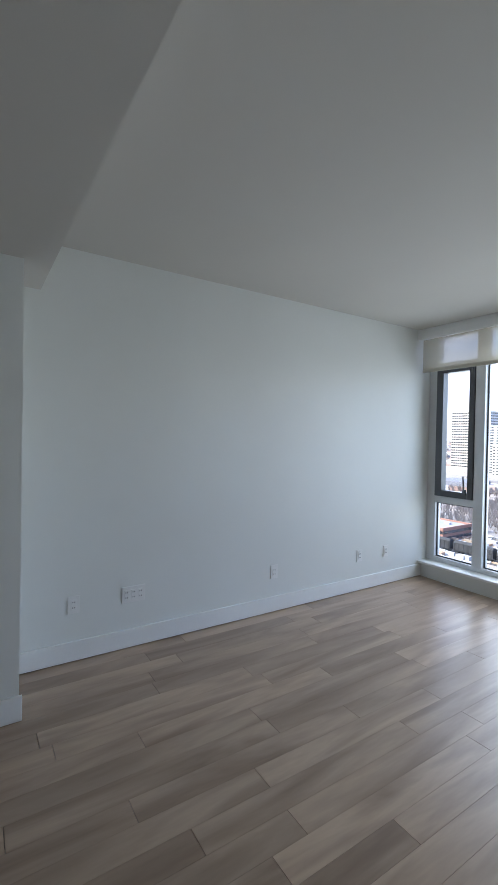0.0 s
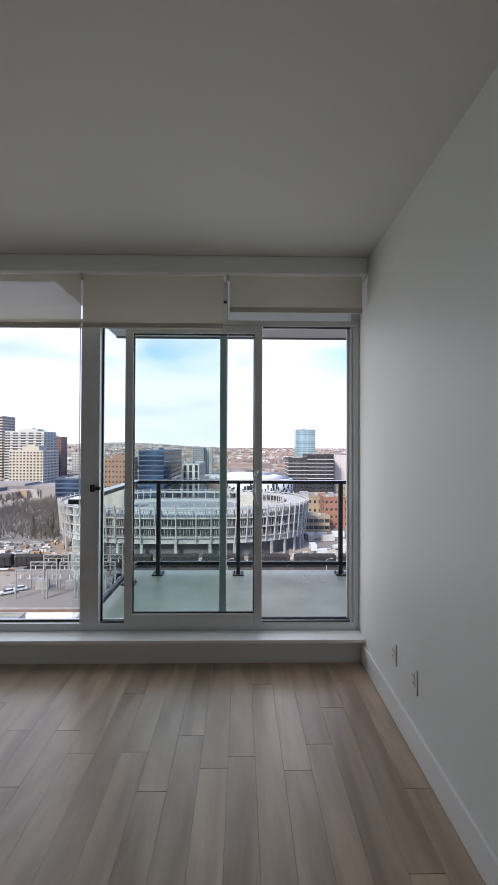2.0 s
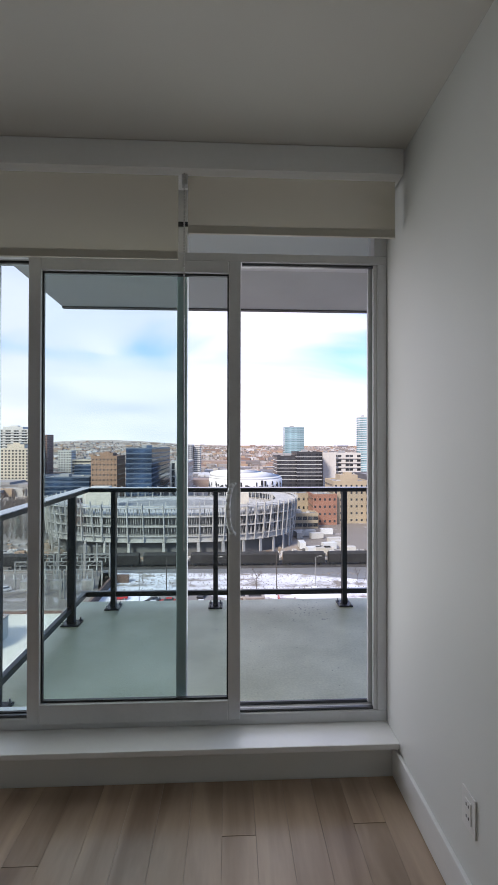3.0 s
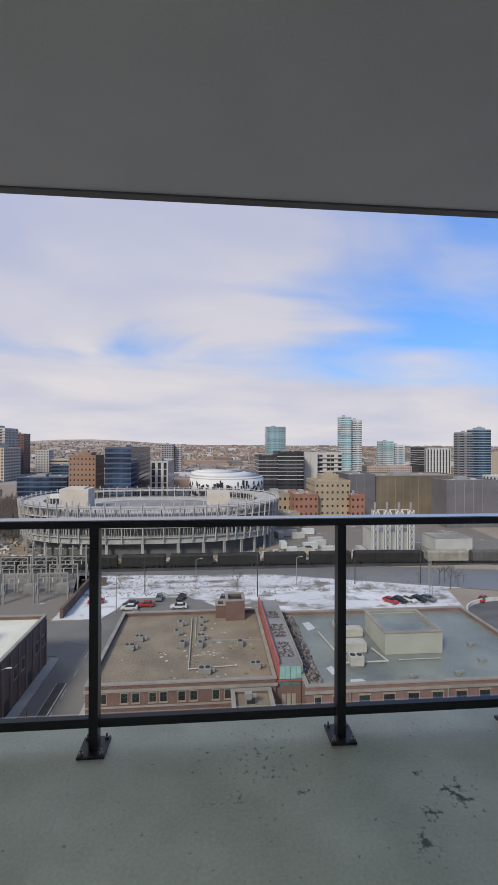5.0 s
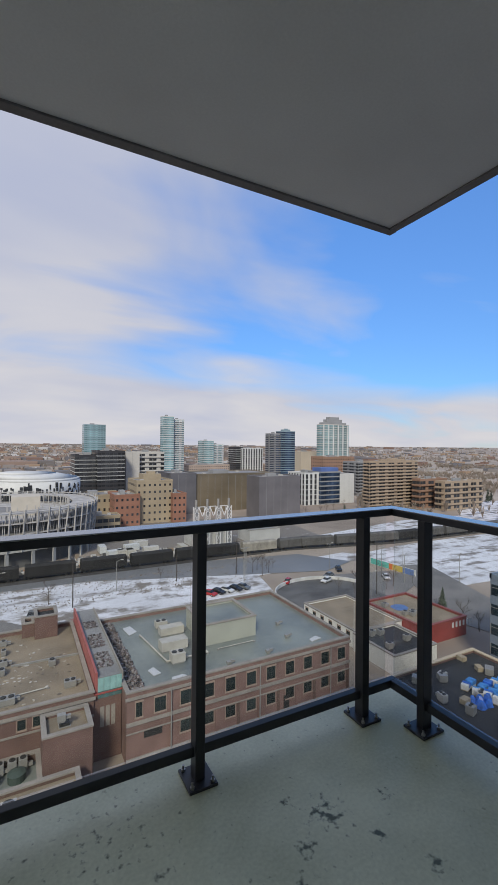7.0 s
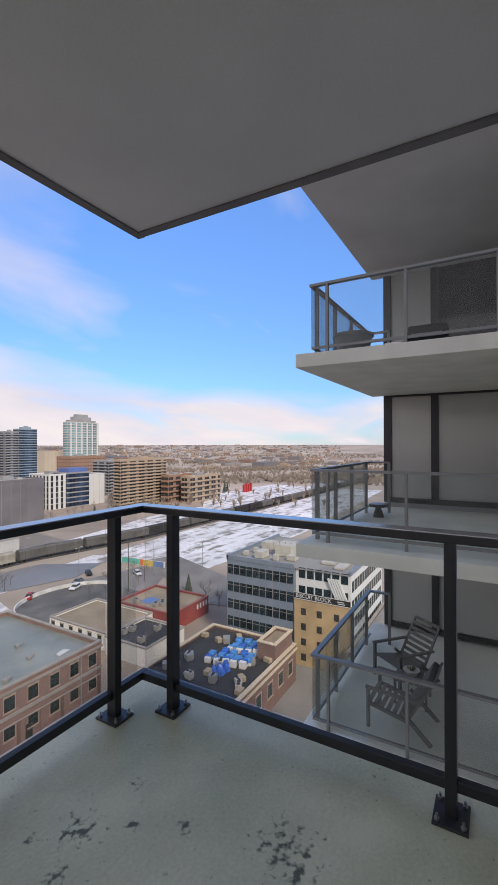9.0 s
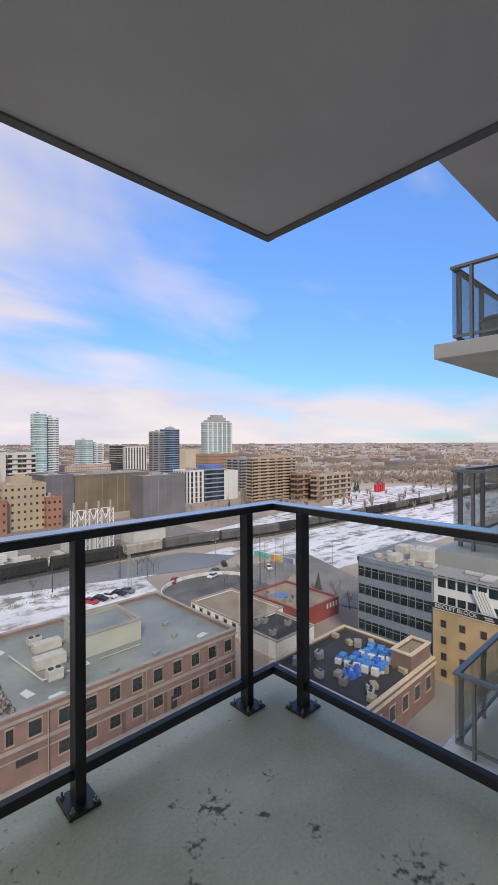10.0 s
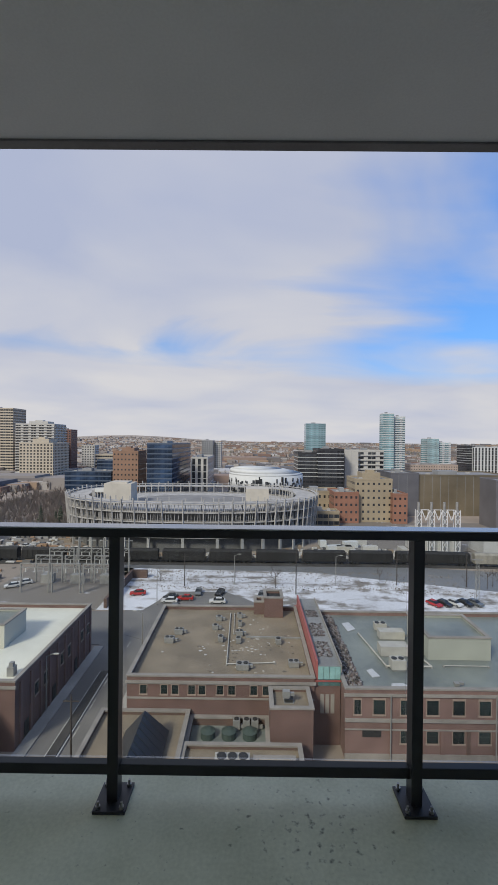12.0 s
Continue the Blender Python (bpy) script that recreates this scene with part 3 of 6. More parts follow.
part("top_rail", B().box(RXR - 0.04, 0.205, 1.036, RXR + 0.045, RY - 0.041, 1.068), RAILM, rail, bevel=0.003)
part("sheen_strip", B().box(RXR - 0.04, 0.205, 1.0685, RXR + 0.045, RY - 0.041, 1.074), TOPRAILM, rail, bevel=0.002)
part("top_rail", B().box(RXL - 0.045, 0.205, 1.036, RXL + 0.04, RY - 0.041, 1.068), RAILM, rail, bevel=0.003)
part("sheen_strip", B().box(RXL - 0.045, 0.205, 1.0685, RXL + 0.04, RY - 0.041, 1.074), TOPRAILM, rail, bevel=0.002)
part("bottom_rail", B().box(RXL - 0.03, RY - 0.018, 0.100, RXR + 0.03, RY + 0.018, 0.142), RAILM, rail, bevel=0.003)
part("bottom_rail", B().box(RXR - 0.018, 0.205, 0.100, RXR + 0.018, RY - 0.019, 0.142), RAILM, rail, bevel=0.003)
part("bottom_rail", B().box(RXL - 0.018, 0.205, 0.100, RXL + 0.018, RY - 0.019, 0.142), RAILM, rail, bevel=0.003)
for x0, x1 in ((RXL, -1.81), (-1.76, -0.89), (-0.84, 0.29), (0.34, 1.2), (1.25, 1.42)):
    g = part("glass_panel", B().box(x0, RY + 0.02, 0.142, x1, RY + 0.028, 1.036), RAILGLASS, rail)
    g.visible_shadow = False
for x in (RXL - 0.026, RXR + 0.02):
    for y0, y1 in ((0.25, 1.25), (1.27, RY)):
        g = part("glass_panel", B().box(x, y0, 0.142, x + 0.008, y1, 1.036), RAILGLASS, rail)
        g.visible_shadow = False

# ---- the tower that the flat belongs to ----
structure("tower_wall_west", B().box(-16, 0.0, -42.6, LEFT - 0.18, 0.20, 14), TOWER, "grey clad tower wall")
structure("tower_wall_east", B().box(0.18, 0.0, -42.6, 10.5, 0.20, 14), TOWER, "grey clad tower wall")
structure("tower_wall_below", B().box(LEFT - 0.18, 0.0, -42.6, 0.18, 0.20, -0.21), TOWER, "grey clad tower wall")
structure("tower_wall_above", B().box(LEFT - 0.18, 0.0, 2.96, 0.18, 0.20, 14), TOWER, "grey clad tower wall")
structure("tower_body", B().box(-16, -20, -42.6, 10.4, -0.002, -0.21).box(-16, -20, 2.96, 10.4, -0.002, 14).box(-16, -20, -0.2, 10.4, -7.3, 2.95), TOWER, "body of the apartment tower")
structure("tower_wing", B().box(10.62, -14, -42.6, 24, 2.75, 20), TOWER, "next wing of the apartment tower")
for zf in (-6.0, -3.0, 0.0, 3.0):
    wing = tagged(new("window_2"), "black framed window wall with grey glass panels on the next wing", "window", kind="structure")
    part("window_frame", B().box(10.5, 2.56, zf, 10.615, 2.74, zf + 2.72).box(10.5, 1.50, zf, 10.615, 1.66, zf + 2.72).box(10.5, -1.2, zf + 2.55, 10.615, 1.50, zf + 2.72).box(10.5, 1.66, zf + 2.55, 10.615, 2.56, zf + 2.72)
         .box(10.5, -1.2, zf, 10.615, 1.50, zf + 0.12).box(10.5, 1.66, zf, 10.615, 2.56, zf + 0.12), BLACKM, wing)
    part("panel", B().box(10.55, 1.66, zf + 0.12, 10.61, 2.56, zf + 2.55), GREYPANEL, wing)
    part("panel", B().box(10.55, -1.2, zf + 0.12, 10.61, 1.50, zf + 2.55), DARKPANE if zf > 2 else GREYPANEL, wing)

NX, NY = 6.1, 2.86
NRAIL = mat("mid_grey_rail", (0.21, 0.22, 0.22), 0.35, 0.3, var=0.06)
nb_post = B().box(-0.02, -0.03, 0, 0.02, 0.03, 1.10).mesh("post", NRAIL)
for level in (-2, -1, 0, 1, 2):
    z = -0.12 + 2.93 * level
    structure("neighbour_balcony_slab", B().box(5.82 if level < 2 else 5.95, -4.0, z - 0.21, 10.6, 3.04, z), SLABEDGE if level < 2 else SLAB, "pale concrete balcony slab of the next wing", 0.01)
    if level > 1:
        continue
    nr = thing("balcony_railing", (0, 0, z), "grey metal railing with glass on a neighbouring balcony", "railing", "neighbouring railings")
    part("top_rail", B().box(NX - 0.04, -4, 1.10, NX + 0.04, NY - 0.041, 1.14), NRAIL, nr)
    part("top_rail", B().box(NX - 0.04, NY - 0.04, 1.10, 9.6, NY + 0.04, 1.14), NRAIL, nr)
    part("top_rail", B().box(9.52, 2.4, 1.10, 9.6, NY - 0.041, 1.14), NRAIL, nr)
    part("bottom_rail", B().box(NX - 0.018, -4, 0.11, NX + 0.018, NY - 0.019, 0.15), NRAIL, nr)
    part("bottom_rail", B().box(NX - 0.018, NY - 0.018, 0.11, 9.6, NY + 0.018, 0.15), NRAIL, nr)
    for y in (2.62, 1.45, 0.3, -0.9):
        put("post", nb_post, nr, (NX, y, 0), 90)
    for x in (6.28, 7.2, 8.2, 9.3):
        put("post", nb_post, nr, (x, NY, 0))
    put("post", nb_post, nr, (9.56, 2.42, 0))
    for x0, x1 in ((NX, 7.18), (7.22, 8.18), (8.22, 9.28)):
        part("glass_panel", B().box(x0, NY + 0.02, 0.15, x1, NY + 0.028, 1.10), NEARPANE, nr).visible_shadow = False
    for y0, y1 in ((1.47, 2.8), (0.32, 1.43), (-0.88, 0.28)):
        part("glass_panel", B().box(NX - 0.028, y0, 0.15, NX - 0.02, y1, 1.10), NEARPANE, nr).visible_shadow = False

# ---- furniture on the neighbouring balconies ----
CHAIRWOOD = mat("weathered_slats", (0.16, 0.15, 0.135), 0.6, var=0.2, scale=6, stretch=(1, 8, 1))
CHAIRMETAL = mat("grey_chair_frame", (0.12, 0.125, 0.13), 0.4, 0.3)
CUSHION = mat("dark_cushion", (0.06, 0.065, 0.065), 0.9, var=0.15, fine=90)


def lounge_chair(at, rz, cushioned):
    c = thing("lounge_chair", at, "slatted grey lounge chair" + (" with a dark back cushion" if cushioned else " with a woven slat back"), "chair", "lounge chairs", rz)
    for sx in (-1, 1):
        x = sx * 0.34
        part("front_leg", B().beam((x, -0.38, 0), (x, -0.38, 0.60), 0.05, 0.05), CHAIRMETAL, c, bevel=0.004)
        part("back_leg", B().beam((x, 0.12, 0.40), (x, 0.55, 0.0), 0.05, 0.05), CHAIRMETAL, c, bevel=0.004)
        part("armrest", B().beam((x, -0.42, 0.62), (x, 0.42, 0.58), 0.06, 0.035), CHAIRWOOD, c, bevel=0.004)
        part("side_rail", B().beam((x, -0.38, 0.38), (x, 0.24, 0.26), 0.04, 0.05), CHAIRMETAL, c)
    for k in range(7):
        y = -0.36 + k * 0.095
        part("seat_slat", B().beam((-0.32, y, 0.405 - k * 0.018), (0.32, y, 0.405 - k * 0.018), 0.06, 0.018), CHAIRWOOD, c)
    for x in (-0.30, 0.30):
        part("back_rail", B().beam((x, 0.22, 0.28), (x, 0.62, 0.98), 0.035, 0.035), CHAIRMETAL, c)
    for k in range(8):
        s = k / 7
        part("back_slat", B().beam((-0.29, 0.25 + 0.36 * s, 0.34 + 0.63 * s), (0.29, 0.25 + 0.36 * s, 0.34 + 0.63 * s), 0.018, 0.06), CHAIRWOOD, c)
    if cushioned:
        cu = B().box(-0.29, -0.06, -0.36, 0.29, 0.04, 0.36).mesh("cushion", CUSHION, 0.035)
        ob = put("cushion", cu, c)
        ob.matrix_basis = pose(0, 0.385, 0.66, -29, 0, 0)
    return c


ZB = -3.05
lounge_chair((6.85, 1.72, ZB), 178, True)
lounge_chair((8.25, 1.9, ZB), -127, False)
table = thing("side_table", (7.62, 1.62, ZB), "low grey slatted side table on the balcony", "table")
for k in range(5):
    part("table_slat", B().box(-0.28, -0.28 + k * 0.115, 0.40, 0.28, -0.18 + k * 0.115, 0.425), CHAIRWOOD, table)
for x in (-0.25, 0.25):
    for y in (-0.25, 0.25):
        part("leg", B().box(x - 0.02, y - 0.02, 0, x + 0.02, y + 0.02, 0.40), CHAIRMETAL, table)


def round_pot(name, at, r0, r1, h, material, label, category):
    t = thing(name, at, label, category)
    n = 20
    ring = lambda r: [(r * math.cos(2 * math.pi * k / n), r * math.sin(2 * math.pi * k / n)) for k in range(n)]
    s = B()
    s.prism(ring(r0), 0, h * 0.9, ring(r1))
    part("bowl", s, material, t, smooth=False)
    lip = B()
    i = 0
    for (ax, ay), (bx_, by_) in zip(ring(r1 * 1.02), ring(r1 * 1.02)[1:] + ring(r1 * 1.02)[:1]):
        lip.beam((ax, ay, h * 0.95), (bx_, by_, h * 0.95), r1 * 0.12, h * 0.1)
    part("rim", lip, material, t)
    return t


CERAMIC = mat("pale_ceramic", (0.6, 0.6, 0.56), 0.3)
LEAF = mat("dry_leaves", (0.12, 0.13, 0.07), 0.8, var=0.3)
bowl = round_pot("bowl", (7.62, 1.64, ZB + 0.425), 0.07, 0.13, 0.10, CERAMIC, "small pale bowl with dry plants on a table", "bowl")
sprig = B()
for k in range(26):
    a = random.uniform(0, 6.28)
    r = random.uniform(0.02, 0.1)
    sprig.beam((r * math.cos(a) * 0.5, r * math.sin(a) * 0.5, 0.08), (r * math.cos(a), r * math.sin(a), 0.14 + random.uniform(0, 0.04)), 0.012, 0.004)
part("plants", sprig, LEAF, bowl)
round_pot("planter", (6.75, 2.40, 2.81), 0.22, 0.31, 0.42, mat("grey_planter", (0.24, 0.24, 0.235), 0.7, var=0.1), "wide grey round planter standing on a neighbouring balcony", "planter")
round_pot("planter", (8.3, 2.4, 2.81), 0.15, 0.2, 0.28, mat("black_planter", (0.03, 0.03, 0.03), 0.5), "small black planter on a neighbouring balcony", "planter")
grill = thing("patio_grill", (9.6, 1.6, 2.81), "black patio grill standing on a neighbouring balcony", "grill")
part("cabinet", B().box(-0.3, -0.5, 0.05, 0.3, 0.5, 0.80), BLACKM, grill, bevel=0.01)
part("hood", B().prism([(-0.3, -0.4), (0.3, -0.4), (0.3, 0.4), (-0.3, 0.4)], 0.802, 1.15, [(-0.12, -0.38), (0.3, -0.38), (0.3, 0.38), (-0.12, 0.38)]), BLACKM, grill, bevel=0.01)
part("handle", B().bar((-0.3, -0.3, 0.92), (-0.3, 0.3, 0.92), 0.015), CHROME, grill)
part("side_shelf", B().box(-0.28, 0.5, 0.78, 0.28, 0.85, 0.81), CHROME, grill)
stool = thing("stool", (8.9, 2.5, -0.12), "small dark round stool on a neighbouring balcony", "stool")
part("seat", B().bar((0, 0, 0.22), (0, 0, 0.28), 0.2, 16), BLACKM, stool)
part("base", B().bar((0, 0, 0), (0, 0, 0.22), 0.12, 12, 0.05), BLACKM, stool)


# ---- city: ground ----
GROUND = -42.6
ASPHALT = mat("asphalt", (0.125, 0.12, 0.117), 0.85, var=0.22, scale=0.12, fine=3.0, tint=(0.20, 0.192, 0.182))


def snow_cover(name, share):
    """Trodden snow with bare brown earth and wheel tracks showing through; share: how much lies bare."""
    m = mat(name, (0.66, 0.67, 0.71), 0.7, var=0.1, scale=0.05, fine=0.8)
    n, l = m.node_tree.nodes, m.node_tree.links
    b = n["Principled BSDF"]
    base = b.inputs["Base Color"].links[0].from_socket
    co, mp = n.new("ShaderNodeTexCoord"), n.new("ShaderNodeMapping")
    mp.inputs["Scale"].default_value = (0.35, 1.6, 1)
    l.new(co.outputs["Object"], mp.inputs[0])
    tracks, clumps = n.new("ShaderNodeTexNoise"), n.new("ShaderNodeTexNoise")
    tracks.inputs["Scale"].default_value, tracks.inputs["Detail"].default_value = 0.16, 6
    clumps.inputs["Scale"].default_value, clumps.inputs["Detail"].default_value, clumps.inputs["Roughness"].default_value = 0.22, 9, 0.7
    l.new(mp.outputs[0], tracks.inputs[0])
    l.new(co.outputs["Object"], clumps.inputs[0])
    both = n.new("ShaderNodeMath")
    both.operation = "MULTIPLY_ADD"
    l.new(tracks.outputs["Fac"], both.inputs[0])
    both.inputs[1].default_value = 0.8
    l.new(clumps.outputs["Fac"], both.inputs[2])
    ramp = n.new("ShaderNodeValToRGB")
    ramp.color_ramp.elements[0].position, ramp.color_ramp.elements[1].position = 0.62 + share, 0.76 + share
    half = n.new("ShaderNodeMath")
    half.operation = "MULTIPLY"
    half.inputs[1].default_value = 0.8
    l.new(both.outputs[0], half.inputs[0])
    l.new(half.outputs[0], ramp.inputs[0])
    mixc = n.new("ShaderNodeMix")
    mixc.data_type = "RGBA"
    l.new(ramp.outputs[0], mixc.inputs[0])
    mixc.inputs[6].default_value = (0.19, 0.17, 0.15, 1)
    l.new(base, mixc.inputs[7])
    l.new(mixc.outputs[2], b.inputs["Base Color"])
    return m


SNOW = snow_cover("patchy_snow", -0.03)
GRAVEL = snow_cover("muddy_gravel", 0.2)
SNOWLOT = snow_cover("melting_snow", 0.08)
RIVER = mat("grey_river_ice", (0.13, 0.135, 0.14), 0.45, var=0.2, scale=0.03, fine=0.4, tint=(0.20, 0.20, 0.20))
LAND = mat("winter_land", (0.38, 0.33, 0.28), 0.95, scale=0.006, fine=0.06, tint=(0.22, 0.18, 0.15))
CONCRETE = mat("raw_concrete", (0.58, 0.58, 0.57), 0.8, var=0.14, scale=0.3, fine=4)
DARKGROUND = mat("dark_ballast", (0.07, 0.066, 0.064), 0.9, var=0.25, scale=0.2, fine=3)


def land_height(x, y):
    d = math.hypot(x, y)
    s = min(1, max(0, (d - 650) / 3600))
    h = GROUND + 39 * s * s * (3 - 2 * s)
    h += 52 * math.exp(-((math.degrees(math.atan2(x, y)) + 16) / 9) ** 2) * max(0, min(1, (d - 2600) / 1500))
    return h + (0 if d < 700 else 4 * noise.noise((x * 0.004, y * 0.004, 0)))


gs = B()
rings, spokes = [1, 40, 120, 240, 400, 650, 850, 1100, 1400, 1750, 2150, 2600, 3100, 3600, 4200, 4900], 96
for r in rings:
    for k in range(spokes):
        x, y = r * math.cos(2 * math.pi * k / spokes), r * math.sin(2 * math.pi * k / spokes)
        gs.v.append((x, y, land_height(x, y)))
for i in range(len(rings) - 1):
    for k in range(spokes):
        k2 = (k + 1) % spokes
        gs.f.append((i * spokes + k, (i + 1) * spokes + k, (i + 1) * spokes + k2, i * spokes + k2))
gs.f.append(tuple(range(spokes)))
structure("ground", gs, LAND, "winter ground of bare brown grass rising to low hills")


def sheet(name, ring, material, label, lift=0.1, thick=0.08):
    return structure(name, B().prism(ring, GROUND + lift - thick, GROUND + lift), material, label)


sheet("road_side_street", [(-32.4, 6), (-19, 6), (-19, 112), (-32.4, 112)], ASPHALT, "grey asphalt side street between brick buildings", 0.12)
sheet("road_front", [(-120, 10), (130, 10), (130, 40), (-120, 40)], ASPHALT, "grey asphalt street below the tower", 0.08)
sheet("road_cross", [(-140, 93), (-19, 93), (-19, 111), (-140, 111)], ASPHALT, "wide grey asphalt cross street", 0.10)
sheet("parking_lot", [(-40, 112), (68, 112), (72, 128), (-40, 128)], SNOW, "snow covered parking strip", 0.12)
sheet("parking_apron", [(-19, 92), (55, 92), (55, 112), (-19, 112)], SNOWLOT, "snowy yard behind the brick buildings", 0.10)
sheet("parking_asphalt", [(-33, 100), (-30, 107), (-25.5, 118), (-23.5, 126), (-7, 126), (-1.5, 121), (3, 116), (10, 113.5), (10, 93), (-19, 93)], ASPHALT, "wet grey asphalt of a small parking lot", 0.17)
sheet("river_bank", [(-40, 128), (130, 128), (118, 140), (70, 136), (20, 146), (-45, 149)], SNOW, "snow covered river bank with dry grass", 0.14)
sheet("river", [(-45, 149), (20, 146), (70, 130), (96, 122), (112, 128), (100, 146), (60, 153), (-45, 153)], RIVER, "flat grey half-frozen river", 0.18)
sheet("rail_bed", [(-160, 152), (100, 153), (150, 142.5), (330, 137), (600, 136), (600, 146), (330, 146), (150, 152), (100, 163), (-160, 163)], DARKGROUND, "dark railway embankment", 0.3, 0.3)
sheet("construction_yard", [(-160, 163), (-80, 163), (-80, 240), (-160, 240)], GRAVEL, "bare gravel construction yard", 0.12)
sheet("works_yard", [(26, 164), (130, 164), (140, 240), (40, 240)], GRAVEL, "gravel yard with site cabins", 0.12)
sheet("snow_field", [(118, 152), (160, 152), (620, 147), (620, 168), (200, 185), (130, 172)], SNOW, "open snow field beyond the railway", 0.13)
sheet("snow_field_near", [(120, 90), (200, 84), (420, 95), (420, 134), (150, 139), (116, 134)], SNOW, "open snow field along the railway", 0.13)
sheet("snow_meadow", [(250, 182), (420, 175), (430, 215), (300, 222)], SNOW, "distant snowy meadow", 0.13)
sheet("ramp", [(56, 92), (70, 88), (100, 92), (118, 100), (116, 112), (92, 118), (70, 112), (58, 104)], ASPHALT, "curved asphalt turning lane", 0.16)
sheet("avenue", [(100, 60), (116, 66), (135, 112), (122, 116), (108, 92), (96, 76)], ASPHALT, "asphalt avenue beside the snow field", 0.18)
sheet("substation_yard", [(-75, 112), (-40, 112), (-40, 150), (-75, 150)], GRAVEL, "gravel yard of an electrical substation", 0.14)

# ---- city: far neighbourhoods ----
far_houses, far_trees = B(), B()
rng = random.Random(5)
for k in range(5200):
    az = radians(rng.uniform(-40, 72))
    d = 420 + 3200 * rng.random() ** 1.6
    x, y = d * math.sin(az), d * math.cos(az)
    if math.degrees(az) > 44 and (d < 800 or rng.random() < 0.6):
        continue
    z = land_height(x, y)
    w, l2, h = rng.uniform(5, 12), rng.uniform(5, 10), rng.uniform(3, 7)
    if rng.random() < 0.06:
        w, l2, h = w * 3, l2 * 2, h * 1.6
    far_houses.box(x - w, y - l2, z - 1, x + w, y + l2, z + h)
for k in range(9000):
    az = radians(rng.uniform(-40, 72))
    d = 300 + 3300 * rng.random() ** 1.5
    x, y = d * math.sin(az), d * math.cos(az)
    if math.degrees(az) < 42 and d < 430 and math.degrees(az) > -20:
        continue
    if math.degrees(az) > 44 and rng.random() < 0.72:
        continue
    z = land_height(x, y)
    r, h = rng.uniform(2, 5), rng.uniform(5, 10)
    if d < 1050:
        for q in range(13):
            a0 = rng.uniform(0, 6.28)
            e0 = rng.uniform(0.15, 1.0) * r * 0.8
            z0 = z + h * rng.uniform(0.1, 0.4)
            far_trees.bar((x, y, z0), (x + e0 * math.cos(a0), y + e0 * math.sin(a0), z + h * rng.uniform(0.55, 1.0)), 0.32, 3, 0.05)
        continue
    ring = [(x + r * rng.uniform(0.4, 1.2) * math.cos(q * 1.26), y + r * rng.uniform(0.4, 1.2) * math.sin(q * 1.26)) for q in range(5)]
    far_trees.prism(ring, z, z + h * 0.8, [(x + (a - x) * 0.6, y + (b - y) * 0.6) for a, b in ring])
for k in range(3600):
    az = radians(rng.uniform(41, 78))
    d = rng.choice((rng.gauss(560, 60), rng.gauss(1000, 60), rng.gauss(1500, 90), rng.gauss(760, 40)))
    x, y = d * math.sin(az), d * math.cos(az)
    if d < 480 and y > 100:
        continue
    z = land_height(x, y)
    r, h = rng.uniform(3, 6.5), rng.uniform(4, 7.5)
    for q in range(10):
        a0 = rng.uniform(0, 6.28)
        e0 = rng.uniform(0.2, 1.0) * r
        far_trees.bar((x, y, z), (x + e0 * math.cos(a0), y + e0 * math.sin(a0), z + h * rng.uniform(0.35, 1.0)), 0.45, 3, 0.1)
for k in range(900):
    x, y = rng.uniform(-160, -84), rng.uniform(200, 330)
    z, h = GROUND, rng.uniform(5, 9)
    for q in range(9):
        a0, e0 = rng.uniform(0, 6.28), rng.uniform(0.3, 2.6)
        far_trees.bar((x, y, z + h * 0.15), (x + e0 * math.cos(a0), y + e0 * math.sin(a0), z + h * rng.uniform(0.5, 1.0)), 0.12, 3, 0.03)
fh = put("far_houses", far_houses.mesh("far_houses", islands("house_colours", [(0.27, 0.20, 0.165), (0.26, 0.24, 0.23), (0.36, 0.34, 0.32), (0.20, 0.13, 0.105), (0.17, 0.155, 0.15), (0.32, 0.23, 0.16), (0.46, 0.46, 0.47), (0.14, 0.14, 0.155)])))
tagged(fh, "low houses and blocks of far neighbourhoods", "houses", kind="stuff")
ft = put("far_trees", far_trees.mesh("far_trees", islands("bare_tree_colours", [(0.19, 0.15, 0.125), (0.21, 0.175, 0.15), (0.165, 0.135, 0.115), (0.15, 0.14, 0.115)])))
tagged(ft, "bare brown winter trees of far neighbourhoods", "trees", kind="stuff")

# ---- city: towers ----
CREAM = mat("cream_stone", (0.50, 0.44, 0.35), 0.8, var=0.06, scale=0.05, fine=0.6)
PALE = mat("pale_panels", (0.50, 0.49, 0.46), 0.8, var=0.06, scale=0.05, fine=0.6)
REDBROWN = mat("red_brown_brick", (0.20, 0.11, 0.09), 0.85, var=0.08, scale=0.1, fine=1)
BROWN = mat("brown_brick", (0.29, 0.18, 0.125), 0.85, var=0.08, scale=0.1, fine=1)
DKBLUE = mat("dark_blue_frame", (0.085, 0.115, 0.165), 0.45, var=0.1, scale=0.05)
GREYC = mat("grey_panels", (0.28, 0.29, 0.30), 0.7, var=0.1, scale=0.05, fine=0.5)
TEALW = mat("blue_grey_frame", (0.24, 0.33, 0.38), 0.5, var=0.1, scale=0.05)
BLACKW = mat("black_panels", (0.035, 0.035, 0.04), 0.5, var=0.1, scale=0.1)
WHITEW = mat("white_panels", (0.58, 0.60, 0.60), 0.7, var=0.06, scale=0.05, fine=0.5)
PALEBRICK = mat("pale_brick", (0.42, 0.34, 0.29), 0.8, var=0.1, scale=0.1, fine=1)
TANBRICK = mat("tan_brick", (0.36, 0.285, 0.21), 0.85, var=0.08, scale=0.1, fine=1)
BLUEW = mat("blue_panels", (0.10, 0.17, 0.42), 0.6, var=0.2, scale=0.08)
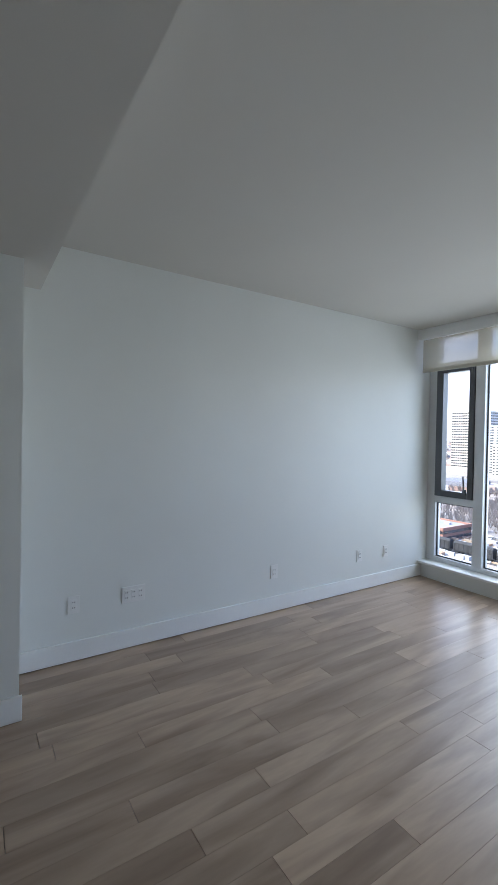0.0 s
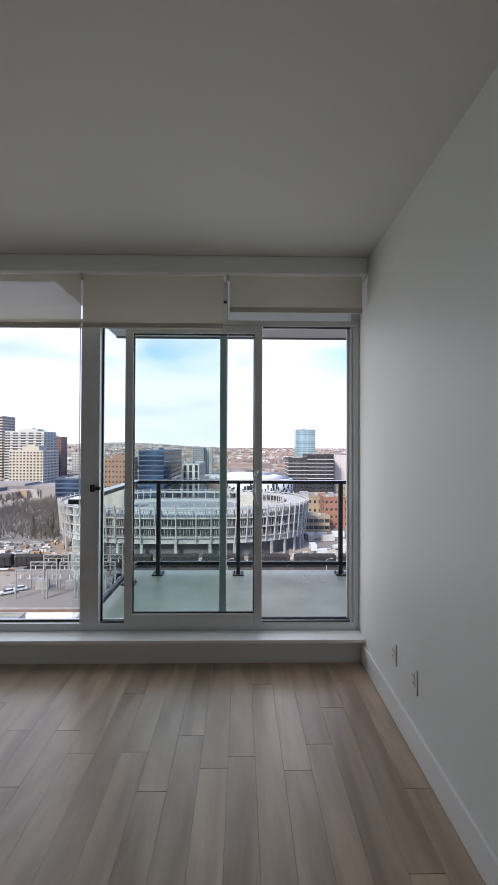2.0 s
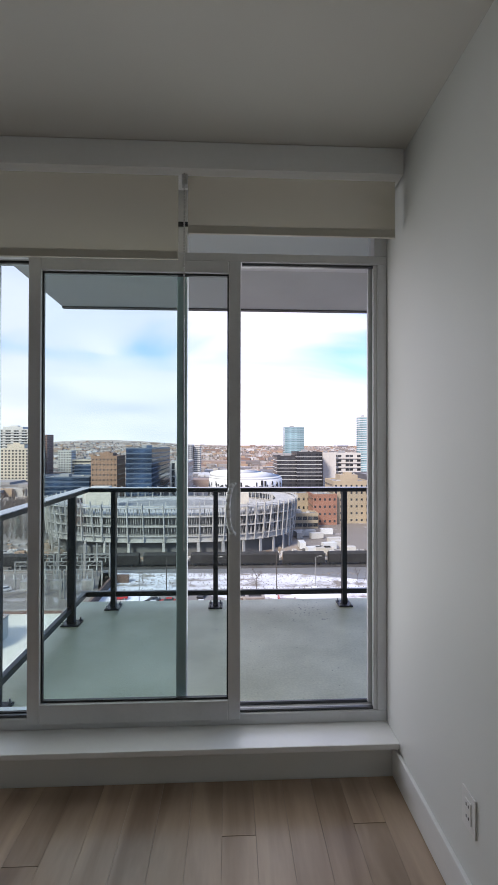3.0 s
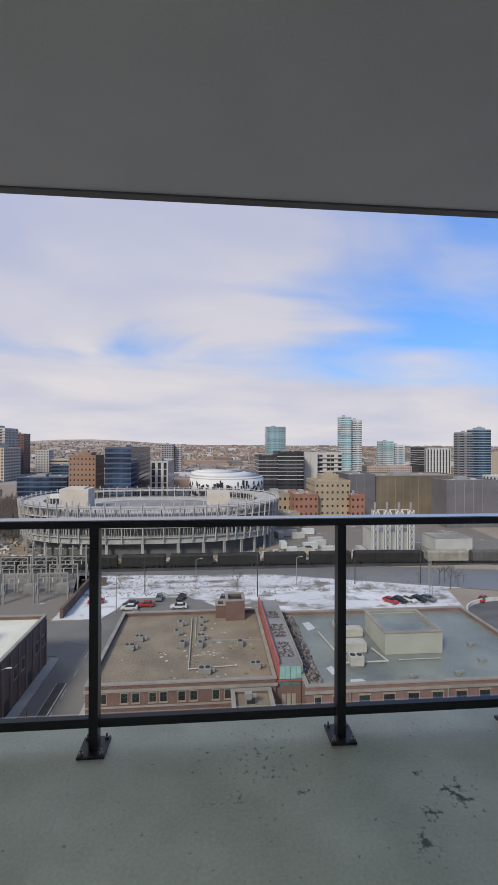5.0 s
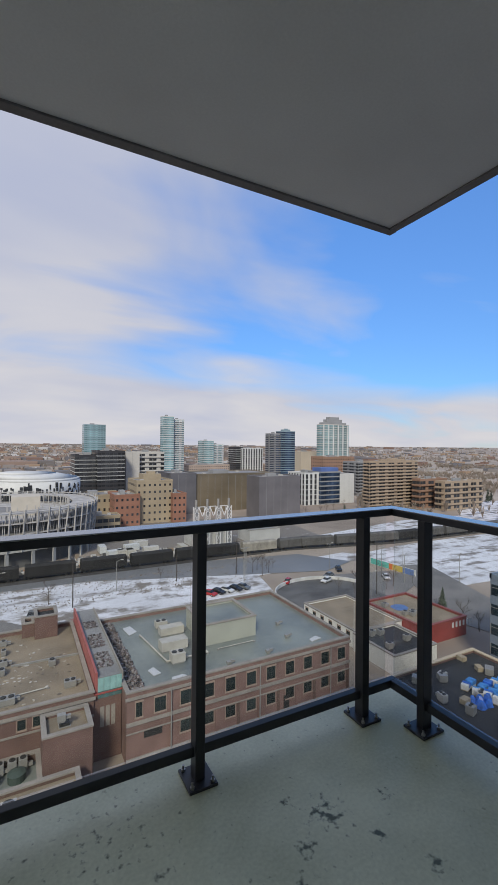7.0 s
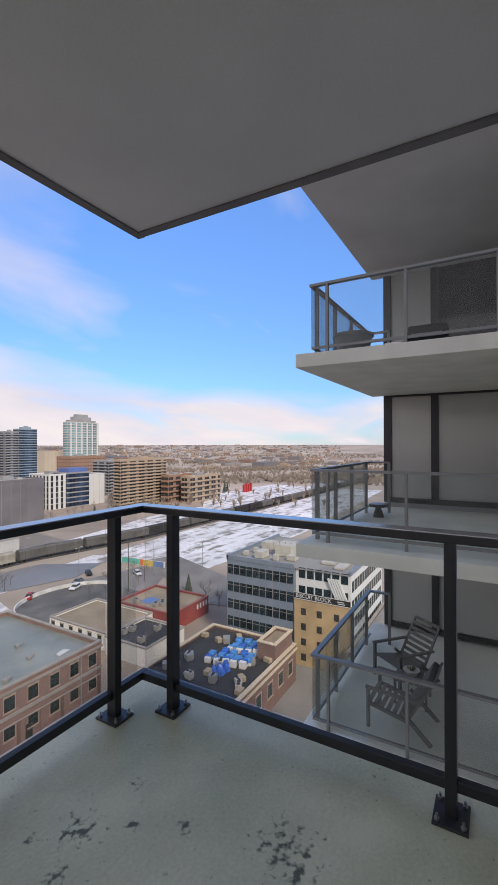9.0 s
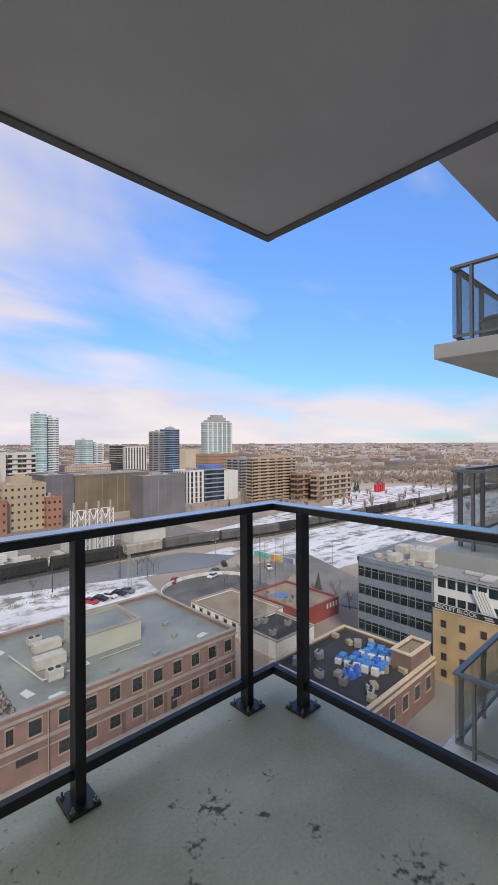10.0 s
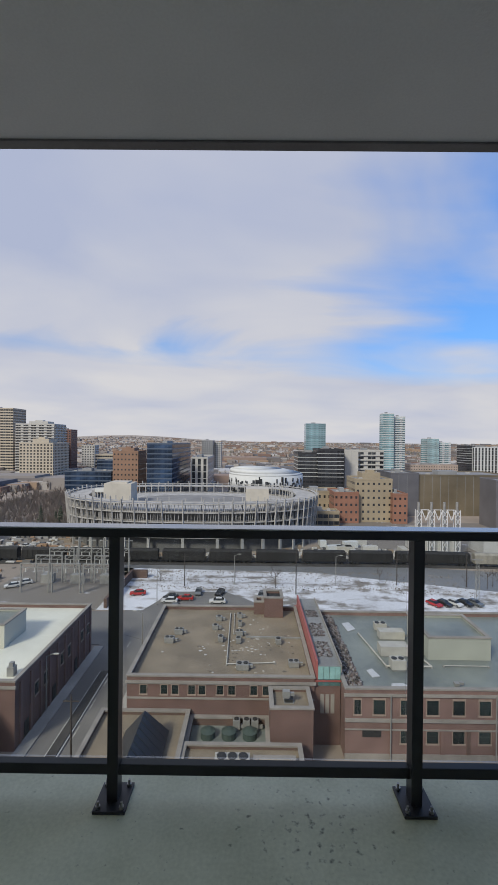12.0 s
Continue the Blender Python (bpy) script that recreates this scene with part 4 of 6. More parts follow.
DGLASS = mat("dark_glazing", (0.045, 0.05, 0.058), 0.12, var=0.4, scale=0.25, rand=0.3)
BLUEGLASS = mat("blue_glazing", (0.035, 0.06, 0.11), 0.1, var=0.45, scale=0.15, rand=0.4, spec=0.3)
TEALGLASS = mat("teal_glazing", (0.20, 0.33, 0.36), 0.1, var=0.3, scale=0.2, rand=0.25)
UNITC = mat("pale_roof_unit", (0.42, 0.41, 0.39), 0.7, var=0.1)
ROOFGREY = mat("roof_gravel", (0.25, 0.25, 0.25), 0.9, var=0.15, scale=0.1, fine=2)


def window_row(width, storey, style):
    """One storey of glazing, seen along x, its outer face at y = 0."""
    s = B()
    if style == "punched":
        n = max(2, round(width / 3.4))
        for k in range(n):
            c = (k + 0.5) * width / n
            s.box(c - 0.9, -0.05, storey * 0.28, c + 0.9, 0.1, storey * 0.78)
    elif style == "small":
        n = max(2, round(width / 2.9))
        for k in range(n):
            c = (k + 0.5) * width / n
            s.box(c - 0.55, -0.05, storey * 0.36, c + 0.55, 0.1, storey * 0.68)
    elif style in ("band", "balcony"):
        n = max(2, round(width / 3.0))
        for k in range(n):
            if style == "balcony" and k % 3 == 2:
                continue
            s.box(k * width / n + 0.15, -0.05, storey * 0.30, (k + 1) * width / n - 0.15, 0.1, storey * 0.82)
    elif style == "curtain":
        n = max(2, round(width / 3.4))
        for k in range(n):
            s.box(k * width / n + 0.04, -0.06, storey * 0.26, (k + 1) * width / n - 0.04, 0.1, storey * 0.98)
    elif style == "fins":
        n = max(2, round(width / 4.0))
        for k in range(n):
            s.box(k * width / n + 1.1, -0.05, storey * 0.06, (k + 1) * width / n - 0.9, 0.1, storey * 0.95)
    return s


def tower(name, x0, x1, y0, y1, top, storeys, style, wall, pane, label, category, penthouse=0.0, base=None):
    base = GROUND if base is None else base
    t = thing(name, (x0, y0, base), label, category)
    w, d, h = x1 - x0, y1 - y0, top - base
    part("wall", B().box(0, 0, 0, w, d, h), wall, t)
    roof = part("roof", B().box(0.4, 0.4, h + 0.002, w - 0.4, d - 0.4, h + 0.25), ROOFGREY, t)
    part("parapet", B().box(-0.1, -0.1, h + 0.002, w + 0.1, 0.38, h + 1.0).box(-0.1, d - 0.38, h + 0.002, w + 0.1, d + 0.1, h + 1.0)
         .box(-0.1, 0.38, h + 0.002, 0.38, d - 0.38, h + 1.0).box(w - 0.38, 0.38, h + 0.002, w + 0.1, d - 0.38, h + 1.0), wall, roof)
    if penthouse:
        part("penthouse", B().box(w * 0.25, d * 0.25, h + 0.26, w * 0.75, d * 0.75, h + penthouse).box(w * 0.4, d * 0.3, h + penthouse + 0.002, w * 0.6, d * 0.5, h + penthouse * 1.35), wall, roof)
    else:
        part("plant_box", B().box(w * 0.3, d * 0.3, h + 0.26, w * 0.5, d * 0.55, h + 2.6), GREYC, roof)
    for k in range(3):
        cx, cy = w * (0.15 + 0.27 * k), d * (0.2 + 0.2 * ((k * 7) % 3))
        part("roof_unit", B().box(cx, cy, h + 0.26, cx + min(2.4, w * 0.1), cy + 1.8, h + 1.2 + 0.5 * (k % 2)), GREYC if k % 2 else UNITC, roof)
    if style == "blank":
        for k in range(1, int(w / 5)):
            part("panel_joint", B().box(k * 5.0 - 0.07, -0.05, 0, k * 5.0 + 0.07, -0.002, h), GREYC, t)
        return t
    storey = h / storeys
    faces = [(w, (0, 0), 0)]
    faces.append((d, (w, 0), 90) if x1 < 0 else (d, (0, d), -90))
    for width, (fx, fy), rz in faces:
        row = window_row(width, storey, style).mesh("glazing", pane)
        slab = B().box(0.4, -1.1, 0.0, width - 0.4, -0.06, 0.22).box(0.4, -1.12, 0.22, width - 0.4, -1.02, 1.05).mesh("balcony", wall) if style == "balcony" else None
        line = B().box(0.0, -0.3, -0.18, width, -0.01, 0.18).mesh("floor_line", WHITEW) if wall == BLACKW else None
        for k in range(storeys):
            if line and k > storeys * 0.45:
                put("floor_line", line, t, (fx, fy, k * storey), rz)
            if storey * k + base < -38 and storeys > 8 and k == 0:
                continue
            tagged(put("glazing", row, t, (fx, fy, k * storey), rz), kind="stuff")
            if slab and k:
                put("balcony", slab, t, (fx, fy, k * storey), rz)
    return t


tower("office_tower", -331.6, -287.0, 520, 550, 37.7, 24, "band", CREAM, DGLASS, "tall cream office tower with dark window bands", "office tower", 0)
tower("apartment_tower", -273.0, -228.2, 500, 532, 18.5, 20, "balcony", PALE, DGLASS, "pale apartment tower with stacked balconies", "apartment tower", 4)
tower("apartment_tower", -248.5, -233.5, 560, 580, 13.6, 18, "punched", REDBROWN, DGLASS, "narrow red-brown brick tower", "apartment tower", 0)
tower("office_building", -236.3, -201.8, 440, 478, -3.0, 13, "punched", CREAM, DGLASS, "cream office block with square punched windows", "office building", 5)
tower("apartment_building", -243.3, -224.8, 620, 638, -7.3, 10, "punched", PALE, DGLASS, "small pale apartment block", "apartment building", 0)
tower("office_building", -202.0, -155.7, 560, 590, -18.1, 6, "band", CREAM, DGLASS, "low cream office block", "office building", 0)
tower("office_building", -148.9, -111.8, 345, 371, -24.4, 5, "curtain", DKBLUE, BLUEGLASS, "low dark blue glazed office building", "office building", 0)
tower("office_building", -133.9, -97.3, 375, 397, -16.7, 9, "curtain", DKBLUE, BLUEGLASS, "stepped dark blue glazed office building", "office building", 0)
tower("office_building", -105.7, -86.3, 330, 356, -7.6, 9, "small", BROWN, DGLASS, "brown brick block with few windows", "office building", 3)
tower("office_tower", -72.4, -54.9, 300, 390, -1.3, 12, "curtain", DKBLUE, BLUEGLASS, "long dark blue glass office tower", "office tower", 0)
tower("office_building", -46.2, -33.3, 330, 385, -11.9, 6, "fins", PALE, DGLASS, "pale office block with dark vertical stripes", "office building", 0)
tower("apartment_tower", -68.7, -52.9, 600, 625, 1.4, 16, "punched", GREYC, DGLASS, "slim grey apartment tower", "apartment tower", 0)
tower("apartment_tower", -51.6, -43.0, 610, 635, -0.7, 15, "punched", PALE, DGLASS, "slim pale apartment tower", "apartment tower", 0)
tower("apartment_tower", 78.0, 106.0, 620, 640, 27.1, 26, "curtain", TEALW, TEALGLASS, "blue glass apartment tower", "apartment tower", 0)
tower("office_building", 36.0, 59.9, 335, 365, -7.5, 12, "band", BLACKW, DGLASS, "black office block with white floor lines", "office building", 0)
tower("office_building", 50.7, 70.4, 330, 360, -4.4, 13, "band", BLACKW, DGLASS, "black office block with pale window bands", "office building", 0)
tower("apartment_building", 74.2, 85.0, 345, 370, -5.4, 12, "blank", PALE, DGLASS, "blank pale side of an apartment block", "apartment building", 0)
tower("apartment_building", 84.3, 106.6, 350, 375, -5.6, 10, "balcony", PALE, DGLASS, "white apartment block with gridded balconies", "apartment building", 0)
tower("apartment_tower", 145.0, 157.5, 480, 492, 33.1, 30, "curtain", WHITEW, TEALGLASS, "tall pale green glass apartment tower", "apartment tower", 0)
tower("apartment_tower", 159.1, 171.5, 485, 497, 30.1, 29, "balcony", WHITEW, TEALGLASS, "tall white apartment tower with balconies", "apartment tower", 0)
tower("apartment_building", 183.6, 238.1, 500, 525, -24.2, 6, "small", PALEBRICK, DGLASS, "low brick and white apartment block", "apartment building", 0)
tower("apartment_tower", 259.5, 276.6, 640, 665, 7.5, 17, "curtain", WHITEW, TEALGLASS, "pale green glass apartment tower", "apartment tower", 0)
tower("apartment_tower", 277.4, 296.3, 645, 670, 2.0, 16, "balcony", WHITEW, TEALGLASS, "pale apartment tower with balconies", "apartment tower", 0)
tower("apartment_tower", 260.3, 270.6, 525, 550, -1.7, 14, "band", BLACKW, DGLASS, "dark slim apartment tower", "apartment tower", 0)
tower("apartment_tower", 266.9, 298.7, 520, 545, -3.2, 13, "fins", WHITEW, DGLASS, "white apartment tower with dark vertical stripes", "apartment tower", 0)
tower("apartment_tower", 256.0, 272.5, 430, 440, 14.6, 22, "balcony", GREYC, BLUEGLASS, "grey and dark glass apartment tower", "apartment tower", 0)
tower("apartment_tower", 270.2, 289.4, 428, 440, 17.5, 23, "curtain", TEALW, BLUEGLASS, "blue-grey glass apartment tower", "apartment tower", 3)
tower("apartment_building", 334.5, 364.0, 480, 505, -7.4, 12, "blank", CREAM, DGLASS, "blank tan apartment block", "apartment building", 0)
crowned = tower("apartment_tower", 331.0, 373.4, 430, 441, 27.6, 24, "curtain", PALE, TEALGLASS, "white and green glass tower with a stepped crown", "apartment tower", 7)
part("crown_step", B().box(3, 1.5, 70.5, 39.4, 10, 73.5).box(9, 2, 73.502, 33, 9.5, 77.5).box(13, 3, 77.502, 29, 9, 80.5), GREYC, crowned, "stepped grey crown")
for k in range(6):
    part("pier", B().box(1.2 + k * 7.6, -0.9, 0, 2.8 + k * 7.6, -0.3, 70), WHITEW, crowned)
tower("apartment_building", 259.5, 298.1, 335, 355, -10.0, 10, "small", BROWN, DGLASS, "brown brick apartment block", "apartment building", 0)
tower("apartment_building", 185.8, 201.4, 262, 284, -19.4, 6, "fins", WHITEW, DGLASS, "white apartment block with dark window strips", "apartment building", 0)
blue_top = tower("apartment_building", 199.1, 217.0, 260, 282, -18.8, 7, "curtain", GREYC, BLUEGLASS, "dark glazed apartment block with a blue roof box", "apartment building", 0)
part("roof_box", B().box(1, 0.6, 23.802, 17, 12, 27.6), BLUEW, blue_top, "blue clad roof box")
tower("apartment_building", 217.1, 232.2, 261, 283, -20.9, 6, "blank", WHITEW, DGLASS, "white blank apartment block", "apartment building", 0)
tower("apartment_building", 262.6, 285.6, 290, 310, -13.2, 11, "balcony", GREYC, DGLASS, "dark grey apartment block", "apartment building", 0)
tower("apartment_building", 215.8, 263.5, 227, 233, -9.8, 14, "balcony", TANBRICK, DGLASS, "long cream apartment slab with balconies", "apartment building", 2)
tower("apartment_building", 252.3, 280.8, 215, 222, -22.5, 5, "balcony", BROWN, DGLASS, "low brown apartment block", "apartment building", 0)
tower("apartment_building", 259.3, 299.5, 200, 208, -23.2, 5, "balcony", TANBRICK, DGLASS, "low tan apartment block with balconies", "apartment building", 0)

# ---- city: brick blocks by the crossing ----
ORANGE = mat("orange_brick", (0.29, 0.145, 0.10), 0.85, var=0.1, scale=0.1, fine=1)
YELLOWSTONE = mat("yellow_stone", (0.34, 0.285, 0.20), 0.8, var=0.08, scale=0.1, fine=1)
tower("office_building", 57.5, 78.0, 240, 262, -19.5, 6, "small", YELLOWSTONE, DGLASS, "yellow stone block with a green cornice", "office building", 4)
tower("brick_building", 45.0, 58.5, 236, 256, -26.5, 4, "small", ORANGE, DGLASS, "orange brick wing beside a yellow block", "brick building")
tower("brick_building", 77.0, 85.0, 236, 256, -27.0, 4, "small", ORANGE, DGLASS, "orange brick wing with small windows", "brick building")
tower("brick_building", 27.0, 52.0, 250, 270, -27.5, 3, "small", YELLOWSTONE, DGLASS, "low yellow stone block", "brick building")
tower("brick_building", 29.0, 46.0, 226, 236, -35.5, 2, "band", YELLOWSTONE, DGLASS, "low tan block with garage doors", "brick building")
tower("music_hall", 84.0, 101.0, 262, 290, -17.5, 3, "blank", mat("dark_metal_panels", (0.15, 0.15, 0.165), 0.45, 0.2, var=0.12, scale=0.08), DGLASS, "dark windowless curved hall", "hall")
tower("music_hall", 100.0, 160.0, 264, 300, -18.5, 3, "blank", mat("bronze_panels", (0.22, 0.185, 0.13), 0.4, 0.3, var=0.15, scale=0.06), DGLASS, "large bronze clad hall with sloping walls", "hall")
tower("music_hall", 125.0, 154.0, 222, 238, -18.0, 3, "blank", mat("slate_panels", (0.17, 0.165, 0.175), 0.45, 0.2, var=0.12, scale=0.08), DGLASS, "slate grey clad hall beside the railway", "hall")
tower("brick_building", -138, -112, 168, 190, -37.5, 2, "band", ORANGE, DGLASS, "low orange brick building by the yard", "brick building")

# ---- city: white domed hall ----
hull = thing("white_hall", (9.0, 272, GROUND), "white rounded hall with scattered dark openings", "hall")
hs = B()
n = 40
HX, HY = 23.0, 24.0
ringf = lambda s_, lean: [(HX * s_ * math.cos(2 * math.pi * q / n) + lean, HY * s_ * math.sin(2 * math.pi * q / n)) for q in range(n)]
levels = [(0, 0.96, 0), (14, 1.0, 0), (24, 1.0, 0), (25.2, 0.96, -0.5), (27.5, 0.7, -6), (28.4, 0.3, -9)]
for (z0, s0, l0), (z1, s1, l1) in zip(levels, levels[1:]):
    hs.prism(ringf(s0, l0), z0, z1, ringf(s1, l1))
part("shell", hs, WHITEW, hull, smooth=True)
shards = B()
for k in range(170):
    a = math.pi + rng.uniform(0.1, 3.0)
    x, y = (HX + 0.15) * math.cos(a), (HY + 0.15) * math.sin(a)
    z = rng.uniform(10, 21)
    r = rng.uniform(0.3, 0.95)
    tx, ty = -math.sin(a), math.cos(a) * 0.8
    shards.prism([(x - tx * r, y - ty * r), (x + tx * r, y + ty * r), (x + tx * r * 0.8 + 0.05, y + ty * r + 0.3), (x - tx * r, y - ty * r + 0.3)], z, z + rng.uniform(1, 3.2))
tagged(part("openings", shards, DGLASS, hull), "scattered dark window slits", kind="stuff")

# ---- city: round concrete parkade under construction ----
arena = thing("round_parkade", (-26.5, 203, GROUND), "round concrete parking structure with open floors", "parking structure")
PARKC = mat("weathered_concrete", (0.42, 0.415, 0.40), 0.85, var=0.16, scale=0.3, fine=4)
AX, AY, SEG = 56.0, 36.0, 72
FLOORS = (6.2, 8.4, 12.2, 16.0, 19.4)


def oval(s, k, n=SEG):
    c, d = math.cos(2 * math.pi * k / n), math.sin(2 * math.pi * k / n)
    return (AX * s * math.copysign(abs(c) ** 0.8, c), AY * s * math.copysign(abs(d) ** 0.8, d))


def oval_ring(shape, s0, s1, z0, z1, n=SEG):
    """One closed ring with a flat top and bottom."""
    i = len(shape.v)
    for k in range(n):
        ox, oy = oval(s1, k, n)
        ix, iy = oval(s0, k, n)
        shape.v += [(ox, oy, z0), (ox, oy, z1), (ix, iy, z1), (ix, iy, z0)]
    for k in range(n):
        a0, b0 = i + 4 * k, i + 4 * ((k + 1) % n)
        for q in range(4):
            shape.f.append((a0 + q, b0 + q, b0 + (q + 1) % 4, a0 + (q + 1) % 4))
    return shape


for i, z in enumerate(FLOORS):
    part("floor_slab", oval_ring(B(), 0.62 if i < 3 else 0.5 if i == 3 else 0.84, 0.985 + 0.007 * i, z, z + 0.36), PARKC, arena)
part("edge_beam", oval_ring(B(), 0.998, 1.014, 20.35, 20.6), PARKC, arena)
# dark rings: their colour stands for the shade inside the open floors
part("shade_ring", oval_ring(B(), 0.885, 0.895, 8.8, 15.9), mat("shade_coloured_core", (0.13, 0.13, 0.13), 0.9, var=0.1, scale=0.3), arena)
part("base_shade_ring", oval_ring(B(), 0.89, 0.90, 0.0, 6.15), bpy.data.materials["shade_coloured_core"], arena)
part("spandrel", oval_ring(B(), 0.955, 0.972, 6.57, 8.39), PARKC, arena)
part("court", B().prism([oval(0.62, k) for k in range(SEG)], 15.9, 16.3), ROOFGREY, arena)
lower = B().beam((0, 0, 0), (0, 0, 6.2), 0.6, 1.1).mesh("column", PARKC)
for k in range(0, SEG, 2):
    x, y = oval(0.972, k)
    a = math.degrees(math.atan2(y * AX, x * AY))
    put("column", lower, arena, (x, y, 0), a)
for k in range(SEG):
    x0_, y0_ = oval(0.990, k)
    x1_, y1_ = oval(1.018, k)
    lean = rng.uniform(-0.5, 0.5)
    part("upper_column", B().beam((x0_ + lean, y0_, 6.2), (x1_, y1_, 20.9 + rng.random() * 1.1), 0.42, 0.45), PARKC, arena)
    x0_, y0_ = oval(0.815, k)
    part("inner_column", B().beam((x0_, y0_, 16.37), (x0_, y0_, 21.0 + (k % 2) * 0.5), 0.36, 0.36), PARKC, arena)
strut = B()
for k in range(SEG * 6):
    if k % 6 == 0:
        continue
    for z in FLOORS[1:-1]:
        ax, ay = oval(0.978, k, SEG * 6)
        strut.beam((ax, ay, z + 0.37), (ax + rng.uniform(-0.3, 0.3), ay, z + 3.5), 0.19, 0.19)
tagged(part("strut", strut, PARKC, arena), "thin struts between the open floors", kind="stuff")
CORE = mat("cream_precast", (0.50, 0.47, 0.41), 0.8, var=0.06, scale=0.3)
part("lift_core", B().box(-38, -14, 4, -26, -4, 25).box(-36, -13, 25.002, -28, -5, 25.6), CORE, arena, "cream lift core with a door opening")
part("lift_core", B().box(24, -16, 12, 34, -6, 23.5), CORE, arena)
part("white_van", B().box(-44, -8, 20.42, -39.5, -6, 22.2), WHITEW, arena)

# ---- city: brick warehouses in the foreground ----
def brick_mat(name, c):
    return mat(name, c, 0.85, var=0.14, scale=0.35, fine=6.0, bump=0.1)


BRICK = brick_mat("red_brick", (0.165, 0.10, 0.086))
BRICK2 = brick_mat("pink_brick", (0.215, 0.135, 0.118))
BRICK3 = brick_mat("dark_brick", (0.135, 0.088, 0.072))
COPING = mat("stone_coping", (0.29, 0.265, 0.24), 0.8, var=0.12, scale=0.4, fine=4)
ROOFTAN = mat("tan_gravel_roof", (0.25, 0.205, 0.15), 0.95, var=0.14, scale=0.2, fine=2.4, tint=(0.17, 0.14, 0.105))
ROOFGREEN = mat("grey_membrane_roof", (0.215, 0.235, 0.213), 0.45, scale=0.11, fine=1.1, tint=(0.125, 0.142, 0.14))
ROOFWHITE = mat("white_membrane_roof", (0.70, 0.69, 0.60), 0.7, var=0.08, scale=0.08, fine=0.8)
ROOFDARK = mat("black_tar_roof", (0.034, 0.035, 0.039), 0.85, var=0.2, scale=0.1, fine=1.5)
SNOWPATCH = mat("roof_snow", (0.5, 0.51, 0.53), 0.7, var=0.05)
UNIT = mat("galvanised_unit", (0.33, 0.325, 0.31), 0.5, 0.3, var=0.12, scale=0.6)
UNITW = mat("white_unit", (0.44, 0.425, 0.385), 0.6, var=0.1, scale=0.6)
FANDARK = mat("fan_grille", (0.03, 0.03, 0.03), 0.6)
NEARGLASS = mat("green_window_glass", (0.03, 0.042, 0.042), 0.08, var=0.3, scale=0.6, rand=0.35)
WINFRAME = mat("window_stone_frame", (0.33, 0.25, 0.205), 0.8, var=0.1)
near_windows = {}


def facade_window(parent, at, w, h, rz=0.0):
    """A sash window in a stone surround, its face at y = 0 of the wall; glass set back."""
    key = (round(w, 2), round(h, 2))
    if key not in near_windows:
        fr = B().box(-w / 2 - 0.16, -0.10, -0.22, w / 2 + 0.16, 0.02, 0.0).box(-w / 2 - 0.14, -0.07, h, w / 2 + 0.14, 0.02, h + 0.28)
        fr.box(-w / 2 - 0.1, -0.05, 0.0, -w / 2, 0.02, h).box(w / 2, -0.05, 0.0, w / 2 + 0.1, 0.02, h)
        gl = B().box(-w / 2, -0.012, 0.0, w / 2, 0.02, h)
        br = B().box(-0.03, -0.03, 0.0, 0.03, -0.0125, h).box(-w / 2, -0.03, h * 0.55, -0.031, -0.0125, h * 0.55 + 0.06).box(0.031, -0.03, h * 0.55, w / 2, -0.0125, h * 0.55 + 0.06)
        near_windows[key] = (fr.mesh("window", WINFRAME), gl.mesh("pane", NEARGLASS), br.mesh("glazing_bar", GASKET))
    a0, b0, c0 = near_windows[key]
    o = put("window", a0, parent, at, rz)
    put("pane", b0, o)
    put("glazing_bar", c0, o)


def flat_block(name, x0, x1, y0, y1, z1, wall, roofm, label, z0=GROUND, parapet=0.7, band=True, coping=COPING):
    """A flat-roofed block with a parapet; its origin at its front corner on the ground."""
    t = thing(name, (x0, y0, z0), label, "brick building" if "brick" in label else "building")
    w, d, h = x1 - x0, y1 - y0, z1 - z0
    part("wall", B().box(0, 0, 0, w, d, h - parapet).box(0, 0, h - parapet, w, 0.4, h).box(0, d - 0.4, h - parapet, w, d, h).box(0, 0.4, h - parapet, 0.4, d - 0.4, h).box(w - 0.4, 0.4, h - parapet, w, d - 0.4, h), wall, t)
    part("roof", B().box(0.41, 0.41, h - parapet + 0.004, w - 0.41, d - 0.41, h - parapet + 0.08), roofm, t)
    part("coping", B().box(-0.12, -0.12, h + 0.002, w + 0.12, 0.5, h + 0.22).box(-0.12, d - 0.5, h + 0.002, w + 0.12, d + 0.12, h + 0.22)
         .box(-0.12, 0.5, h + 0.002, 0.5, d - 0.5, h + 0.22).box(w - 0.5, 0.5, h + 0.002, w + 0.12, d - 0.5, h + 0.22), coping, t)
    if band:
        part("cornice", B().box(-0.2, -0.25, h - 0.9, w + 0.2, -0.002, h - 0.55), coping, t)
    return t


def rooftop_unit(x, y, z, w=1.6, d=1.2, h=1.1, fans=2, rz=0.0, white=False):
    u = thing("rooftop_unit", (x, y, z), "weathered metal air handling unit on a flat roof", "rooftop unit", "rooftop units", rz)
    part("casing", B().box(-w / 2, -d / 2, 0.2, w / 2, d / 2, h), UNITW if white else UNIT, u, bevel=0.03)
    part("curb", B().box(-w / 2 + 0.1, -d / 2 + 0.1, 0, w / 2 - 0.1, d / 2 - 0.1, 0.2), UNIT, u)
    for k in range(fans):
        cx = (k - (fans - 1) / 2) * w / max(fans, 1)
        part("fan", B().bar((cx, 0, h + 0.001), (cx, 0, h + 0.12), min(w / max(fans, 1), d) * 0.38, 12), FANDARK, u)
    part("duct", B().box(w / 2, -0.2, 0.3, w / 2 + 0.6, 0.2, 0.7), UNIT, u)
    return u


